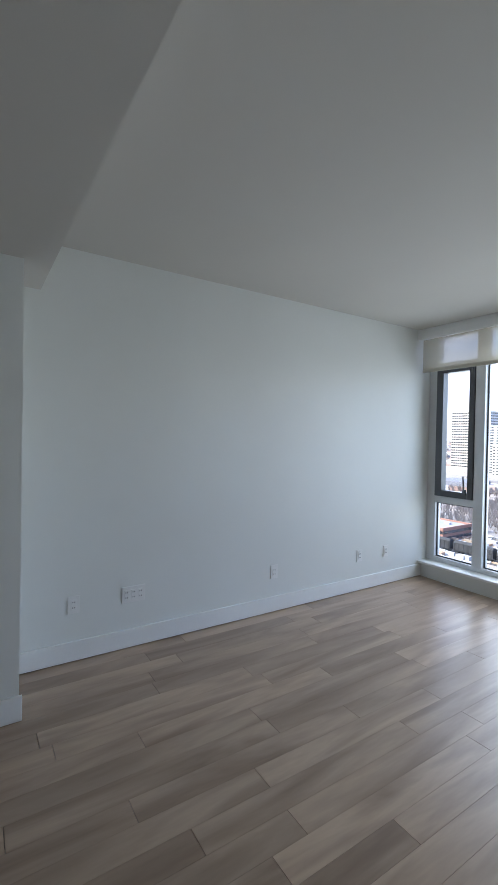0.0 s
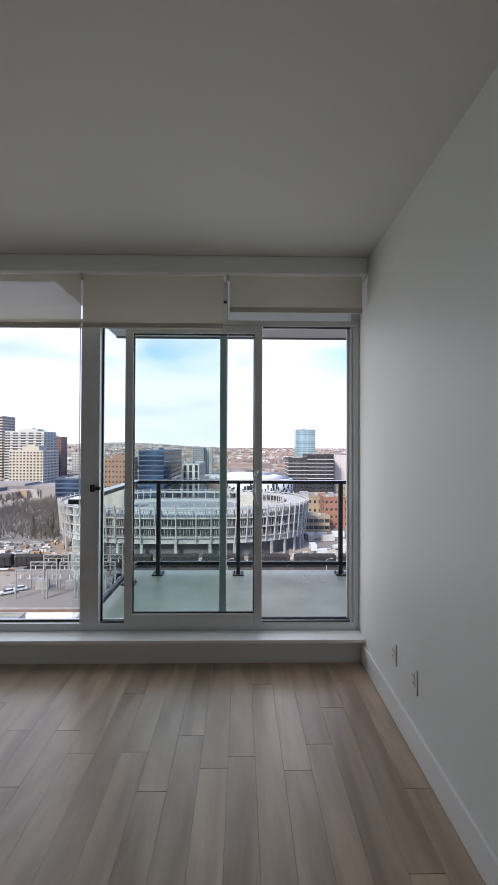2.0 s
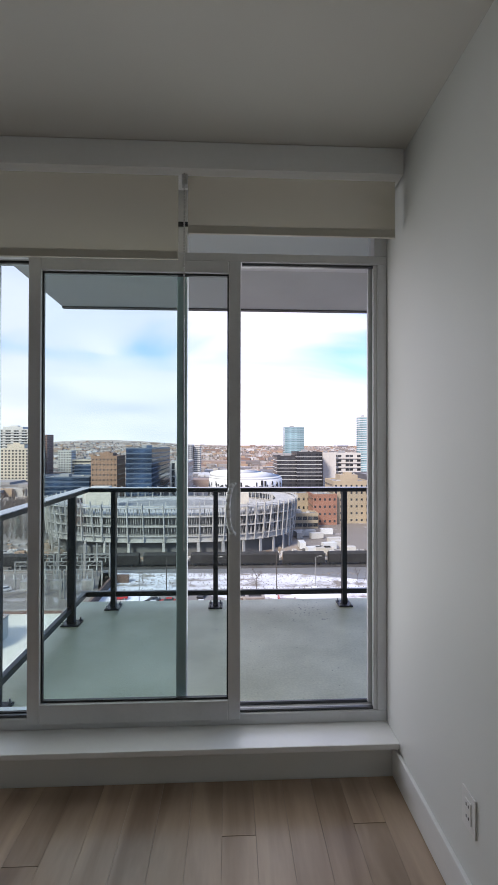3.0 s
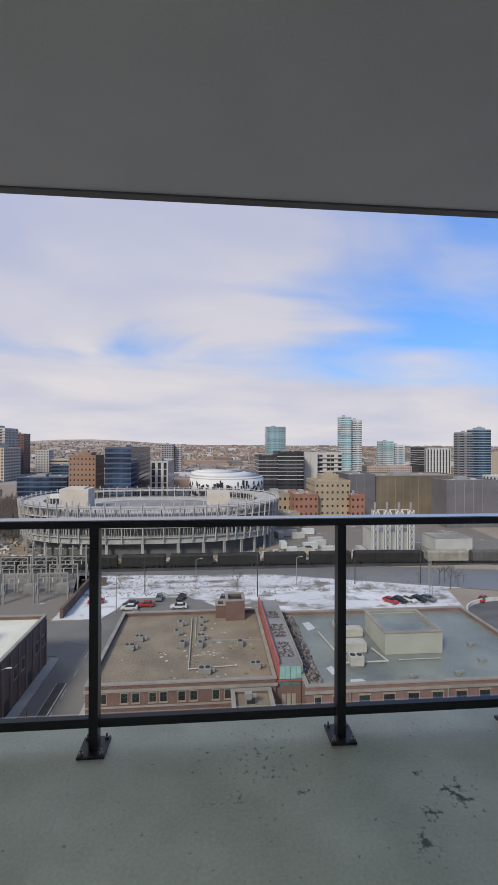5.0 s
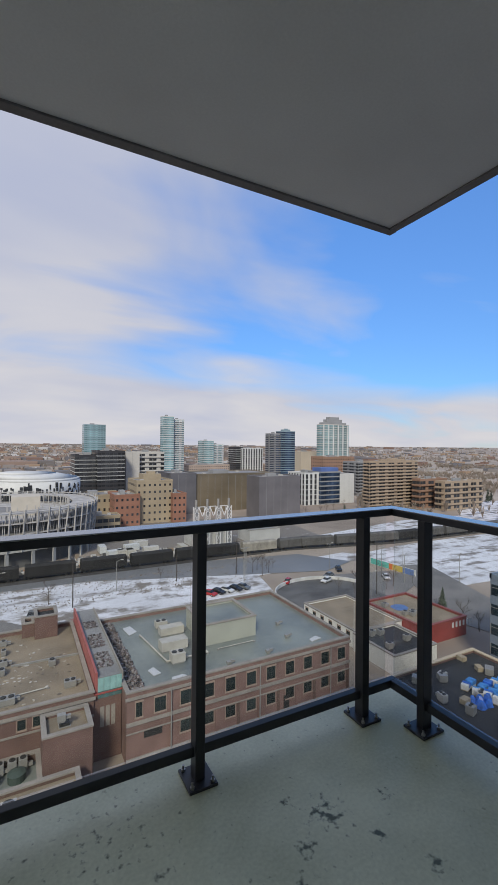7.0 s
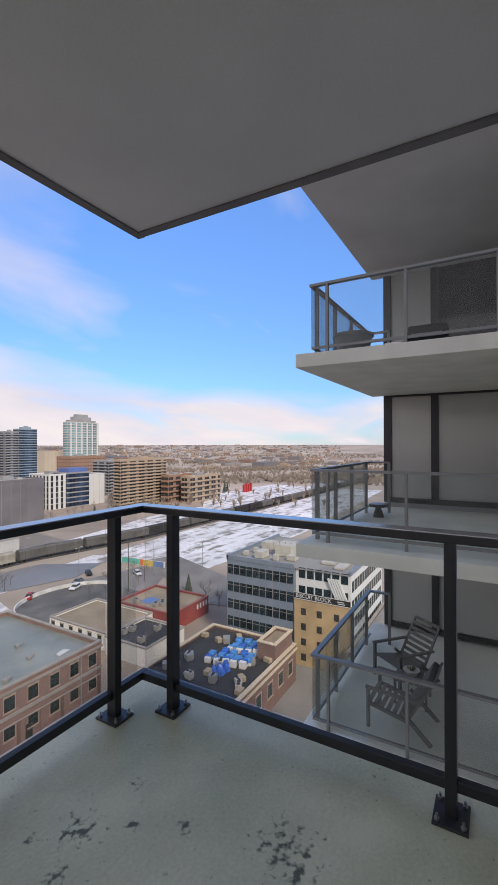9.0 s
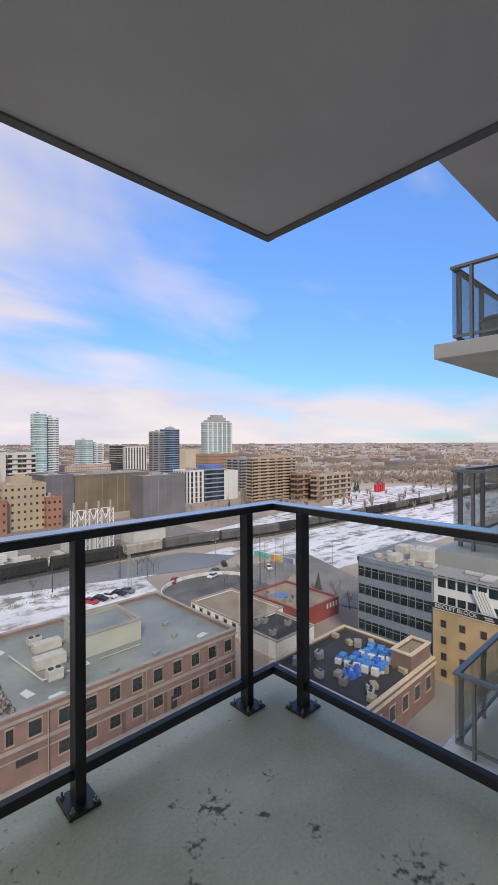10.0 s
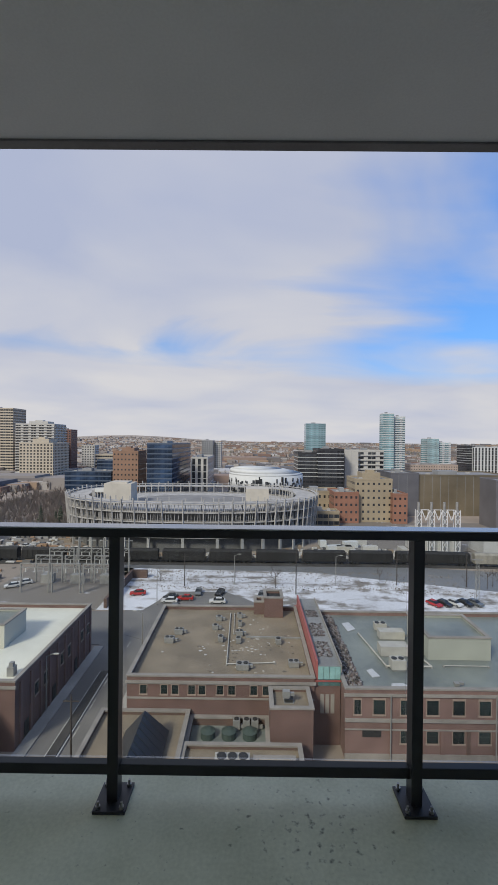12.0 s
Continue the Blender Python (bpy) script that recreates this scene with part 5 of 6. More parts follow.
def roof_pipe(points, z, r=0.09):
    p = thing("roof_pipe", (0, 0, z), "thin metal pipe run across a flat roof", "pipe")
    for a0, b0 in zip(points, points[1:]):
        part("pipe", B().bar((*a0, 0.25), (*b0, 0.25), r, 6), UNITW, p)
    for a0 in points:
        part("support", B().box(a0[0] - 0.15, a0[1] - 0.15, 0, a0[0] + 0.15, a0[1] + 0.15, 0.2), UNIT, p)


# warehouse with the tan roof
RA = -32.8
wa = flat_block("brick_warehouse", -18.0, 9.2, 63.0, 90.0, RA, BRICK, ROOFTAN, "red brick warehouse with a tan gravel roof")
for px in (-15.6, -12.6, -11.0, -8.6, -7.1, -4.5, -2.8, 0.4, 2.2):
    facade_window(wa, (px + 18, 0, 7.3), 0.95, 1.3)
part("string_course", B().box(0.0, -0.12, 6.6, 27.2, -0.002, 6.85).box(0.0, -0.08, 8.72, 27.2, -0.002, 8.86), COPING, wa)
ZA = RA - 0.62
for x, y, w_, f in ((-14.1, 75.0, 1.6, 2), (-13.0, 78.3, 1.5, 2), (-6.2, 84.2, 1.2, 1), (-6.6, 80.2, 1.1, 1), (-5.3, 75.6, 1.2, 1), (-2.2, 85.6, 1.0, 1), (-2.1, 81.9, 1.0, 1), (-2.1, 77.9, 1.3, 2), (-2.2, 75.1, 1.2, 1), (-1.3, 66.5, 1.9, 2), (4.7, 75.0, 1.3, 1), (6.6, 67.4, 1.6, 2), (4.8, 59.3, 1.0, 0)):
    rooftop_unit(x, y, ZA, w_, w_ * 0.75, 0.95, f, rng.choice((0, 0, 90)))
roof_pipe([(-4.1, 87.3), (-3.8, 67.5), (3.7, 68.1)], ZA)
roof_pipe([(-3.3, 87.2), (-3.0999999999999996, 78.2)], ZA, 0.06)
low_curb = thing("roof_curb", (0, 0, ZA), "low dark curb across a gravel roof", "curb")
part("curb", B().beam((-1.0, 77.1, 0.15), (9.2, 76.8, 0.15), 0.25, 0.3), UNIT, low_curb)
crumbs = B()
for k in range(150):
    x, y = rng.gauss(0.5, 4.5), rng.gauss(73, 5)
    if not (-16 < x < 8 and 64 < y < 85):
        continue
    r, a = rng.uniform(0.06, 0.30), rng.uniform(0, 6)
    crumbs.prism([(x + r * rng.uniform(0.5, 1.6) * math.cos(a + q * 1.26), y + r * rng.uniform(0.4, 1.0) * math.sin(a + q * 1.26)) for q in range(5)], ZA, ZA + rng.uniform(0.03, 0.1))
tagged(put("roof_litter", crumbs.mesh("roof_litter", islands("litter_colours", [(0.42, 0.40, 0.37), (0.5, 0.49, 0.48), (0.14, 0.12, 0.1), (0.36, 0.32, 0.26)]))), "snow crumbs and litter scattered on a roof", "litter", kind="stuff")
flat_block("roof_house", 2.6, 6.3, 86.0, 90.5, -29.6, BRICK, ROOFDARK, "small red brick roof house", RA - 0.6, 0.5, False)
flat_block("roof_house", 0.6, 2.6, 87.5, 90.5, -31.0, BRICK, ROOFDARK, "small red brick roof house", RA - 0.6, 0.4, False)

# glazed stair between the warehouses
link = flat_block("link_building", 9.25, 13.0, 63.3, 92.0, -33.4, BRICK, ROOFGREY, "red brick link block between two warehouses", GROUND, 0.3, False, mat("red_flashing", (0.35, 0.09, 0.08), 0.6))
for k in range(3):
    part("wall_panel", B().box(0.85 + k * 0.75, -0.05, 4.6, 1.4 + k * 0.75, -0.002, 7.4), COPING, link)
stair = thing("glazed_stair", (9.75, 63.35, -32.7), "teal glazed top of a stair between warehouses", "stair tower")
TEALP = mat("teal_panel", (0.27, 0.46, 0.44), 0.2, var=0.12, scale=0.8)
TEALD = mat("dark_teal_panel", (0.09, 0.18, 0.18), 0.2, var=0.2, scale=0.8)
for k in range(4):
    part("glass_panel", B().box(k * 0.82 + 0.03, -0.06, -0.35, k * 0.82 + 0.79, 0.04, 1.45), TEALP, stair)
    part("lower_panel", B().box(k * 0.82 + 0.03, -0.06, -1.3, k * 0.82 + 0.79, 0.04, -0.40), TEALD, stair)
part("box", B().box(0, 0.05, -1.75, 3.3, 27, 1.55), ROOFGREY, stair)
part("side_wall", B().box(-0.3, 0.05, -1.75, -0.002, 27, 2.3), mat("red_cladding", (0.36, 0.11, 0.10), 0.7, var=0.1, scale=0.5), stair, "red clad side wall")
part("edge", B().box(3.302, 0.05, 0.6, 3.5, 27, 1.85), COPING, stair)
ivy = B()
for k in range(1500):
    x, y = rng.uniform(13.1, 16.0), rng.uniform(61.5, 87.0)
    r = rng.uniform(0.08, 0.26)
    a = rng.uniform(0, 3.1)
    ivy.prism([(x + r * math.cos(a + q * 2.1), y + r * math.sin(a + q * 2.1)) for q in range(3)], -33.35, -33.3 + rng.uniform(0.05, 0.35))
for k in range(420):
    x, y = rng.uniform(10.3, 12.4), rng.choice((rng.uniform(66, 71), rng.uniform(73, 78), rng.uniform(81, 84)))
    r = rng.uniform(0.08, 0.24)
    ivy.prism([(x + r * math.cos(q * 2.1), y + r * math.sin(q * 2.1)) for q in range(3)], -31.16, -31.1 + rng.uniform(0.02, 0.2))
tagged(put("dry_roof_planting", ivy.mesh("dry_roof_planting", islands("dry_plants", [(0.12, 0.10, 0.10), (0.30, 0.28, 0.28), (0.18, 0.14, 0.13), (0.07, 0.06, 0.06), (0.22, 0.2, 0.19)]))), "dry patchy planting strip on a roof", "plants", kind="stuff")

# warehouse with the grey roof
wg = flat_block("brick_warehouse", 13.1, 52.4, 60.4, 88.0, RA, BRICK2, ROOFGREEN, "pink-red brick warehouse with a grey membrane roof")
part("string_course", B().box(-0.05, -0.22, 5.35, 39.35, -0.002, 5.8).box(-0.05, -0.14, 4.2, 39.35, -0.002, 4.35), COPING, wg)
part("plinth", B().box(-0.05, -0.12, 0, 39.35, -0.002, 0.9), COPING, wg)
xs = [1.1, 4.1] + [7.9 + 3.62 * k for k in range(9)]
for i, x in enumerate(xs):
    facade_window(wg, (x + 0.6, 0, 6.35), 0.9 if i == 0 else 1.6, 2.0)
    if i >= 2:
        facade_window(wg, (x + 0.6, 0, 2.4), 1.6, 1.7)
for k in range(10):
    part("pilaster", B().box(6.0 + 3.62 * k, -0.10, 0.9, 6.5 + 3.62 * k, -0.002, 4.2), BRICK3 if k % 2 else BRICK2, wg)
part("louvre", B().box(2.4, -0.06, 3.2, 5.0, -0.002, 4.15), FANDARK, wg)
flat_block("roof_house", 28.5, 38.5, 70.0, 79.5, -29.9, mat("pale_green_stucco", (0.36, 0.37, 0.32), 0.8, var=0.06, scale=0.3), ROOFGREEN, "pale green roof house on a flat roof", RA - 0.6, 0.4, False)
rooftop_unit(24.0, 81.1, ZA, 2.2, 1.4, 1.3, 2, 0, True)
rooftop_unit(24.9, 77.6, ZA, 4.4, 1.9, 1.5, 0, 0, True)
rooftop_unit(23.4, 71.8, ZA, 4.6, 2.1, 1.7, 0, 0, True)
rooftop_unit(22.6, 67.2, ZA, 2.2, 1.7, 1.6, 2, 0, True)
roof_pipe([(19.5, 79.0), (21.0, 67.5), (28.0, 67.5), (27.0, 72.0)], ZA, 0.14)
roof_pipe([(30.0, 67.8), (37.0, 67.8)], ZA, 0.07)
for x, y in ((29.5, 62.5), (37.0, 63.0), (43.0, 66.5), (44.5, 72.0), (40.0, 82.0)):
    rooftop_unit(x, y, ZA, 0.7, 0.7, 0.6, 0)
tagged(put("roof_snow", B().prism([(17.8, 80), (19.4, 81), (18.8, 84), (17.4, 83.5)], RA - 0.6, RA - 0.5).prism([(18, 64.5), (19.2, 64.8), (18.6, 67), (17.6, 66.4)], RA - 0.6, RA - 0.5).prism([(20, 62), (22.5, 62.4), (22, 63), (20.3, 62.9)], RA - 0.6, RA - 0.5)
           .prism([(46, 63), (48.4, 63.4), (48, 64.6), (46.2, 64)], RA - 0.6, RA - 0.5).mesh("roof_snow", SNOWPATCH)), "thin snow patches left on a roof", "snow", kind="stuff")

for x_ in (6.25, 20.8, 34.9):
    part("downpipe", B().bar((x_, -0.3, 0.2), (x_, -0.3, 9.2), 0.09, 6), UNIT, wg)
part("door", B().box(25.4, -0.06, 0.3, 26.5, -0.002, 3.0), FANDARK, wg, "dark service door")

# low annexes in front
flat_block("brick_annex", -21.5, -8.8, 38.0, 62.8, -37.6, BRICK3, ROOFTAN, "low brick annex with a tan roof", GROUND, 0.5, False)
flat_block("brick_annex", -8.7, 2.5, 56.5, 62.8, -38.4, BRICK3, ROOFGREEN, "low brick annex with a sunken roof court", GROUND, 1.1, False)
flat_block("brick_annex", -8.7, 6.5, 38.0, 56.3, -37.8, BRICK3, ROOFTAN, "low brick annex with rooftop chillers", GROUND, 0.5, False)
flat_block("brick_annex", 2.6, 8.3, 57.6, 62.6, -34.0, BRICK, ROOFTAN, "square red brick annex with a roof hatch", GROUND, 0.4, False)
structure("yard_paving", B().box(6.7, 38, GROUND, 13.0, 57, GROUND + 0.2), CONCRETE, "concrete service yard between warehouses")
hatch = thing("roof_hatch", (5.2, 60.0, -34.35), "small dark roof hatch", "roof hatch")
part("lid", B().box(-0.6, -0.5, 0.1, 0.6, 0.5, 0.5), FANDARK, hatch, bevel=0.03)
part("curb", B().box(-0.7, -0.6, 0, 0.7, 0.6, 0.1), UNIT, hatch)
gable = thing("gabled_roof", (-13.8, 46.0, -38.05), "dark standing-seam gabled roof over an annex", "roof")
METALROOF = mat("dark_metal_roof", (0.06, 0.064, 0.072), 0.4, 0.3, var=0.12, scale=0.5)
gr = B()
gr.v += [(-2.9, 0, 0.6), (2.9, 0, 0.6), (2.9, 12.2, 0.6), (-2.9, 12.2, 0.6), (0, 0, 4.3), (0, 10.6, 4.3)]
gr.f += [(0, 1, 4), (1, 2, 5, 4), (2, 3, 5), (3, 0, 4, 5), (3, 2, 1, 0)]
part("roof_plane", gr, METALROOF, gable)
part("eaves_wall", B().box(-2.7, 0.2, 0, 2.7, 12.0, 0.598), BRICK3, gable)
for k in range(8):
    part("seam", B().beam((2.9, 1.3 + k * 1.3, 0.62), (0.05, 1.3 + k * 1.2, 4.3), 0.06, 0.08), METALROOF, gable)
for k in range(3):
    tank = thing("roof_tank", (-5.9 + k * 2.9, 60.0, -39.42), "round green lidded tank in a roof court", "tank", "tanks in the roof court")
    part("drum", B().bar((0, 0, 0), (0, 0, 0.9), 1.0, 16), mat("tank_green", (0.06, 0.085, 0.075), 0.6, var=0.15) if k == 0 else bpy.data.materials["tank_green"], tank)
    part("lid", B().bar((0, 0, 0.9), (0, 0, 1.15), 1.05, 16, 0.35), bpy.data.materials["tank_green"], tank)
fence = thing("court_railing", (-7.9, 57.4, -39.42), "thin dark railing along a roof court", "railing")
part("top_bar", B().bar((0, 0, 1.1), (9.6, 0, 1.1), 0.04), FANDARK, fence)
for k in range(9):
    part("post", B().bar((k * 1.2, 0, 0), (k * 1.2, 0, 1.1), 0.04), FANDARK, fence)
chill = thing("chiller", (-2.2, 51.4, -38.22), "white chiller with six round fans", "chiller")
part("casing", B().box(-2.1, -1.4, 0.3, 2.1, 1.4, 1.9), UNITW, chill, bevel=0.04)
for i in range(3):
    for j in range(2):
        part("fan", B().bar((-1.3 + i * 1.3, -0.65 + j * 1.3, 1.901), (-1.3 + i * 1.3, -0.65 + j * 1.3, 2.1), 0.55, 16), FANDARK, chill)
for x in (-1.9, 1.9):
    part("foot", B().box(x - 0.1, -1.3, 0, x + 0.1, 1.3, 0.3), UNIT, chill)
flat_block("roof_platform", 0.4, 5.4, 49.2, 53.2, -37.2, UNITW, ROOFWHITE, "white roof platform beside a chiller", -38.3, 0.2, False)
for x, y in ((7.6, 55.5), (8.3, 53.8), (6.9, 52.2)):
    rooftop_unit(x, y, GROUND + 0.2, 1.2, 1.0, 1.2, 0, 40, True)
for x in (-2.0, -0.6, 0.6):
    rooftop_unit(x, 61.6, -39.42, 1.0, 0.9, 1.5, 1)

# white-roofed warehouse across the street
ww = flat_block("brick_warehouse", -66.0, -33.2, 61.0, 90.0, RA, BRICK, ROOFWHITE, "dark brick warehouse with a white roof")
for k in range(10):
    part("pilaster", B().box(32.802, 1.2 + k * 3.0, 0, 33.0, 1.75 + k * 3.0, 9.2), BRICK2, ww)
for k in range(9):
    put("door_opening", B().box(32.802, 2.6 + k * 3.0, 0.2, 32.87, 3.9 + k * 3.0, 2.6).mesh("door_opening", FANDARK), ww) if k % 3 == 0 else facade_window(ww, (32.8, 3.2 + k * 3.0, 4.6), 1.2, 1.8, 90)
flat_block("roof_house", -46.5, -41.0, 72.0, 79.0, -29.6, mat("cream_stucco", (0.50, 0.49, 0.42), 0.8, var=0.05), ROOFGREEN, "cream roof house on a white roof", RA - 0.6, 0.3, False)
vent = thing("chimney", (-35.3, 64.0, RA - 0.6), "short grey square chimney on a roof", "chimney")
part("shaft", B().box(-0.5, -0.5, 0, 0.5, 0.5, 1.3).box(-0.3, -0.3, 1.3, 0.3, 0.3, 1.9), UNIT, vent)
flat_block("brick_building", -75.0, -37.5, 30.0, 58.0, -34.5, BRICK3, ROOFDARK, "dark brick building with a black roof", GROUND, 0.5)

# ---- city: east side blocks ----
wb = flat_block("white_building", 64.6, 78.4, 72.2, 91.5, -38.9, mat("white_stucco", (0.74, 0.74, 0.71), 0.8, var=0.08, scale=0.4), ROOFTAN, "low white building with a tan roof", GROUND, 0.4, False)
for k in range(6):
    facade_window(wb, (0, 18 - k * 3.1, 1.4), 1.1, 1.6, -90)
dbk = flat_block("dark_building", 63.7, 75.6, 60.4, 72.0, -38.9, mat("pale_stucco", (0.70, 0.70, 0.67), 0.8), ROOFDARK, "low building with a black roof", GROUND, 0.4, False)
for x, y in ((66, 64), (69, 69.5), (72, 65), (67, 70)):
    rooftop_unit(x, y, -39.2, 1.3, 1.1, 1.2, 1)
rbd = flat_block("red_building", 78.6, 93.2, 66.3, 84.5, -38.4, mat("red_painted_wall", (0.26, 0.055, 0.05), 0.7, var=0.12, scale=0.3), ROOFTAN, "low red painted building with a tan roof", GROUND, 0.4, False, mat("red_coping", (0.25, 0.07, 0.06), 0.6))
for k in range(6):
    part("white_sign_bar", B().box(9.5 + k * 1.25, -0.05, 2.4, 10.1 + k * 1.25, -0.002, 3.6), WHITEW, rbd)
tagged(put("roof_puddle", B().prism([(84 + 2.4 * math.cos(k * 0.63) * rng.uniform(0.8, 1.1), 78 + 2.2 * math.sin(k * 0.63) * rng.uniform(0.8, 1.1)) for k in range(10)], -38.72, -38.68).mesh("roof_puddle", mat("blue_tarp_flat", (0.10, 0.17, 0.36), 0.4, var=0.2))), "flat blue tarp lying on a roof", "tarp")
for x, y in ((81.5, 74), (82.6, 72.8), (83.6, 73.6), (81, 80)):
    rooftop_unit(x, y, -38.7, 1.2, 1.1, 1.0, 1)

RT = -35.8
tb = flat_block("brick_building", 52.5, 74.0, 33.0, 51.5, RT, BRICK, ROOFDARK, "brick building with a cream coping and a black cluttered roof", GROUND, 0.5, True, mat("cream_coping", (0.52, 0.44, 0.33), 0.8))
for k in range(5):
    facade_window(tb, (0, 16 - k * 3.4, 2.4), 1.7, 2.2, -90)
    facade_window(tb, (3 + k * 4.0, 0, 2.4), 1.7, 2.2)
TARP = mat("blue_tarp", (0.035, 0.16, 0.62), 0.4, var=0.3, scale=1.5, bump=0.2)
BOXW = mat("white_block", (0.62, 0.62, 0.60), 0.6, var=0.08)
WRAP = mat("tan_pallet", (0.36, 0.30, 0.21), 0.8, var=0.15)
SHEETING = mat("light_blue_sheeting", (0.07, 0.29, 0.70), 0.45, var=0.25, scale=1.2, bump=0.15)
for k in range(26):
    i, j = k % 6, k // 6
    x, y = 62.6 + i * 1.55 + rng.uniform(-0.25, 0.25) - j * 0.3, 37.6 + j * 1.6 + rng.uniform(-0.25, 0.25)
    w_, d_, h_ = rng.uniform(0.55, 0.72), rng.uniform(0.5, 0.65), rng.uniform(0.8, 1.25)
    c = thing("wrapped_pallet", (x, y, RT - 0.4), "pallet of white blocks half covered by blue sheeting", "pallet", "wrapped pallets on the roof", 18 + rng.uniform(-9, 9))
    part("pallet", B().box(-w_, -d_, 0, w_, d_, 0.12), WRAP, c)
    part("load", B().box(-w_, -d_, 0.122, w_, d_, h_), BOXW, c, bevel=0.03)
    u0 = -w_ - 0.03 if k % 3 else rng.uniform(-0.3, 0.2)
    part("sheeting", B().box(u0, -d_ - 0.03, rng.uniform(0.3, 0.6), w_ + 0.03, d_ + 0.03, h_ + 0.04), SHEETING if k % 4 else TARP, c, bevel=0.05)
heap = thing("tarp_heap", (60.4, 40.5, RT - 0.4), "crumpled heap of blue tarp on a roof", "tarp")
hp = B()
for k in range(9):
    x, y, r = rng.uniform(-1.4, 1.4), rng.uniform(-1.2, 1.2), rng.uniform(0.5, 1.0)
    ring = [(x + r * rng.uniform(0.7, 1.2) * math.cos(q * 0.9), y + r * rng.uniform(0.7, 1.2) * math.sin(q * 0.9)) for q in range(7)]
    hp.prism(ring, 0, rng.uniform(0.5, 1.3), [(x + (a0 - x) * 0.35, y + (b0 - y) * 0.35) for a0, b0 in ring])
part("sheet", hp, TARP, heap)
for k in range(34):
    x, y = rng.uniform(53.6, 72.5), rng.uniform(34.2, 50.5)
    if 61.5 < x < 71 and 37 < y < 45:
        continue
    kind = rng.random()
    if kind < 0.55:
        rooftop_unit(x, y, RT - 0.4, rng.uniform(1.0, 1.8), rng.uniform(0.8, 1.4), rng.uniform(0.8, 1.3), rng.choice((0, 0, 2)), rng.uniform(0, 90), rng.random() < 0.5)
    else:
        c = thing("roof_crate", (x, y, RT - 0.4), "tan crate of building material on a roof", "crate", "crates on the roof", rng.uniform(0, 90))
        part("box", B().box(-0.7, -0.5, 0.1, 0.7, 0.5, 0.8), WRAP, c, bevel=0.03)
        part("skid", B().box(-0.6, -0.5, 0, -0.4, 0.5, 0.1).box(0.4, -0.5, 0, 0.6, 0.5, 0.1), UNIT, c)
flat_block("roof_house", 66.5, 73.5, 33.5, 37.0, RT + 2.6, BRICK, ROOFTAN, "brick stair head with a cream coping", RT - 0.4, 0.5, False, bpy.data.materials["cream_coping"])

# office block with the sign
GX = 80.0
office = thing("office_block", (GX, 24.5, GROUND), "office block with glass bands, white frames and a yellow wall", "office building")
H1 = 18.9
BANDC = mat("blue_grey_spandrel", (0.17, 0.21, 0.26), 0.4, var=0.06, scale=0.2)
YELLOW = mat("yellow_brick", (0.40, 0.29, 0.16), 0.85, var=0.12, scale=0.3, fine=4)
OFFGLASS = mat("office_glazing", (0.022, 0.04, 0.052), 0.06, var=0.4, scale=0.4, rand=0.4, spec=0.25)
part("wall", B().box(0, 11.5, 0, 26, 27.5, H1), BANDC, office)
part("wall", B().box(0.6, 0, 0, 26, 11.4, H1), WHITEW, office, "white framed upper storeys")
part("yellow_wall", B().box(-0.3, -0.2, 0, 0.598, 11.3, 13.2), YELLOW, office, "yellow painted brick wall")
part("roof", B().box(0.3, 0.3, H1 + 0.002, 25.7, 27.2, H1 + 0.2), ROOFGREY, office)
part("parapet", B().box(-0.1, 11.5, H1 + 0.002, 0.29, 27.6, H1 + 0.9).box(-0.1, 27.2, H1 + 0.002, 26, 27.6, H1 + 0.9).box(0.4, -0.2, H1 + 0.202, 26, 0.2, H1 + 0.9), BANDC, office)
pane_mesh = B().box(-0.06, -0.70, -0.1, 0.02, 0.70, 1.95).mesh("pane", OFFGLASS)
mullion_mesh = B().box(-0.12, -0.03, -0.1, -0.002, 0.03, 2.0).mesh("mullion", UNIT)
transom_mesh = B().box(-0.11, -0.70, 1.35, -0.061, 0.70, 1.42).mesh("transom", UNIT)
for fl in range(5):
    for k in range(10):
        if fl == 0 and k < 4:
            continue
        put("pane", pane_mesh, office, (0, 12.35 + k * 1.58, 0.9 + fl * 3.75))
        put("mullion", mullion_mesh, office, (0, 13.14 + k * 1.58, 0.9 + fl * 3.75))
        put("transom", transom_mesh, office, (0, 12.35 + k * 1.58, 0.9 + fl * 3.75))
for fl in (3.85, 4.9):
    for k in range(6):
        put("pane", pane_mesh, office, (0.6, 1.2 + k * 1.75, fl * 3.45 + 0.4))
for fl in range(5):
    for k in range(13):
        put("pane", pane_mesh, office, (2.0 + k * 1.85, 0, 1.3 + fl * 3.6), 90)
for x, z in ((9.3, 1.2), (9.3, 4.2), (9.3, 7.2), (9.3, 10.2), (6.0, 10.2), (6.0, 7.2), (6.0, 4.2), (2.5, 10.2), (2.5, 7.2)):
    o = put("window", B().box(-0.36, x - 0.5, z, -0.28, x + 0.5, z + 1.3).mesh("window", FANDARK), office)
part("white_bay", B().box(-0.12, 12.0, 0, -0.002, 17.8, 4.6), WHITEW, office)
for k in range(3):
    part("bay_window", B().box(-0.18, 12.6 + k * 1.8, 0.4, -0.121, 13.7 + k * 1.8, 4.2), OFFGLASS, office)
for k in range(5):
    part("slanted_brace", B().beam((0.3, 0.4 + k * 0.5, 13.4), (0.3, 2.4 + k * 0.5, 18.0), 0.35, 0.35), WHITEW, office)
sign = part("sign_board", B().box(-0.42, -0.2, 13.25, -0.301, 11.3, 14.55), BLACKM, office, "black sign board with white letters")
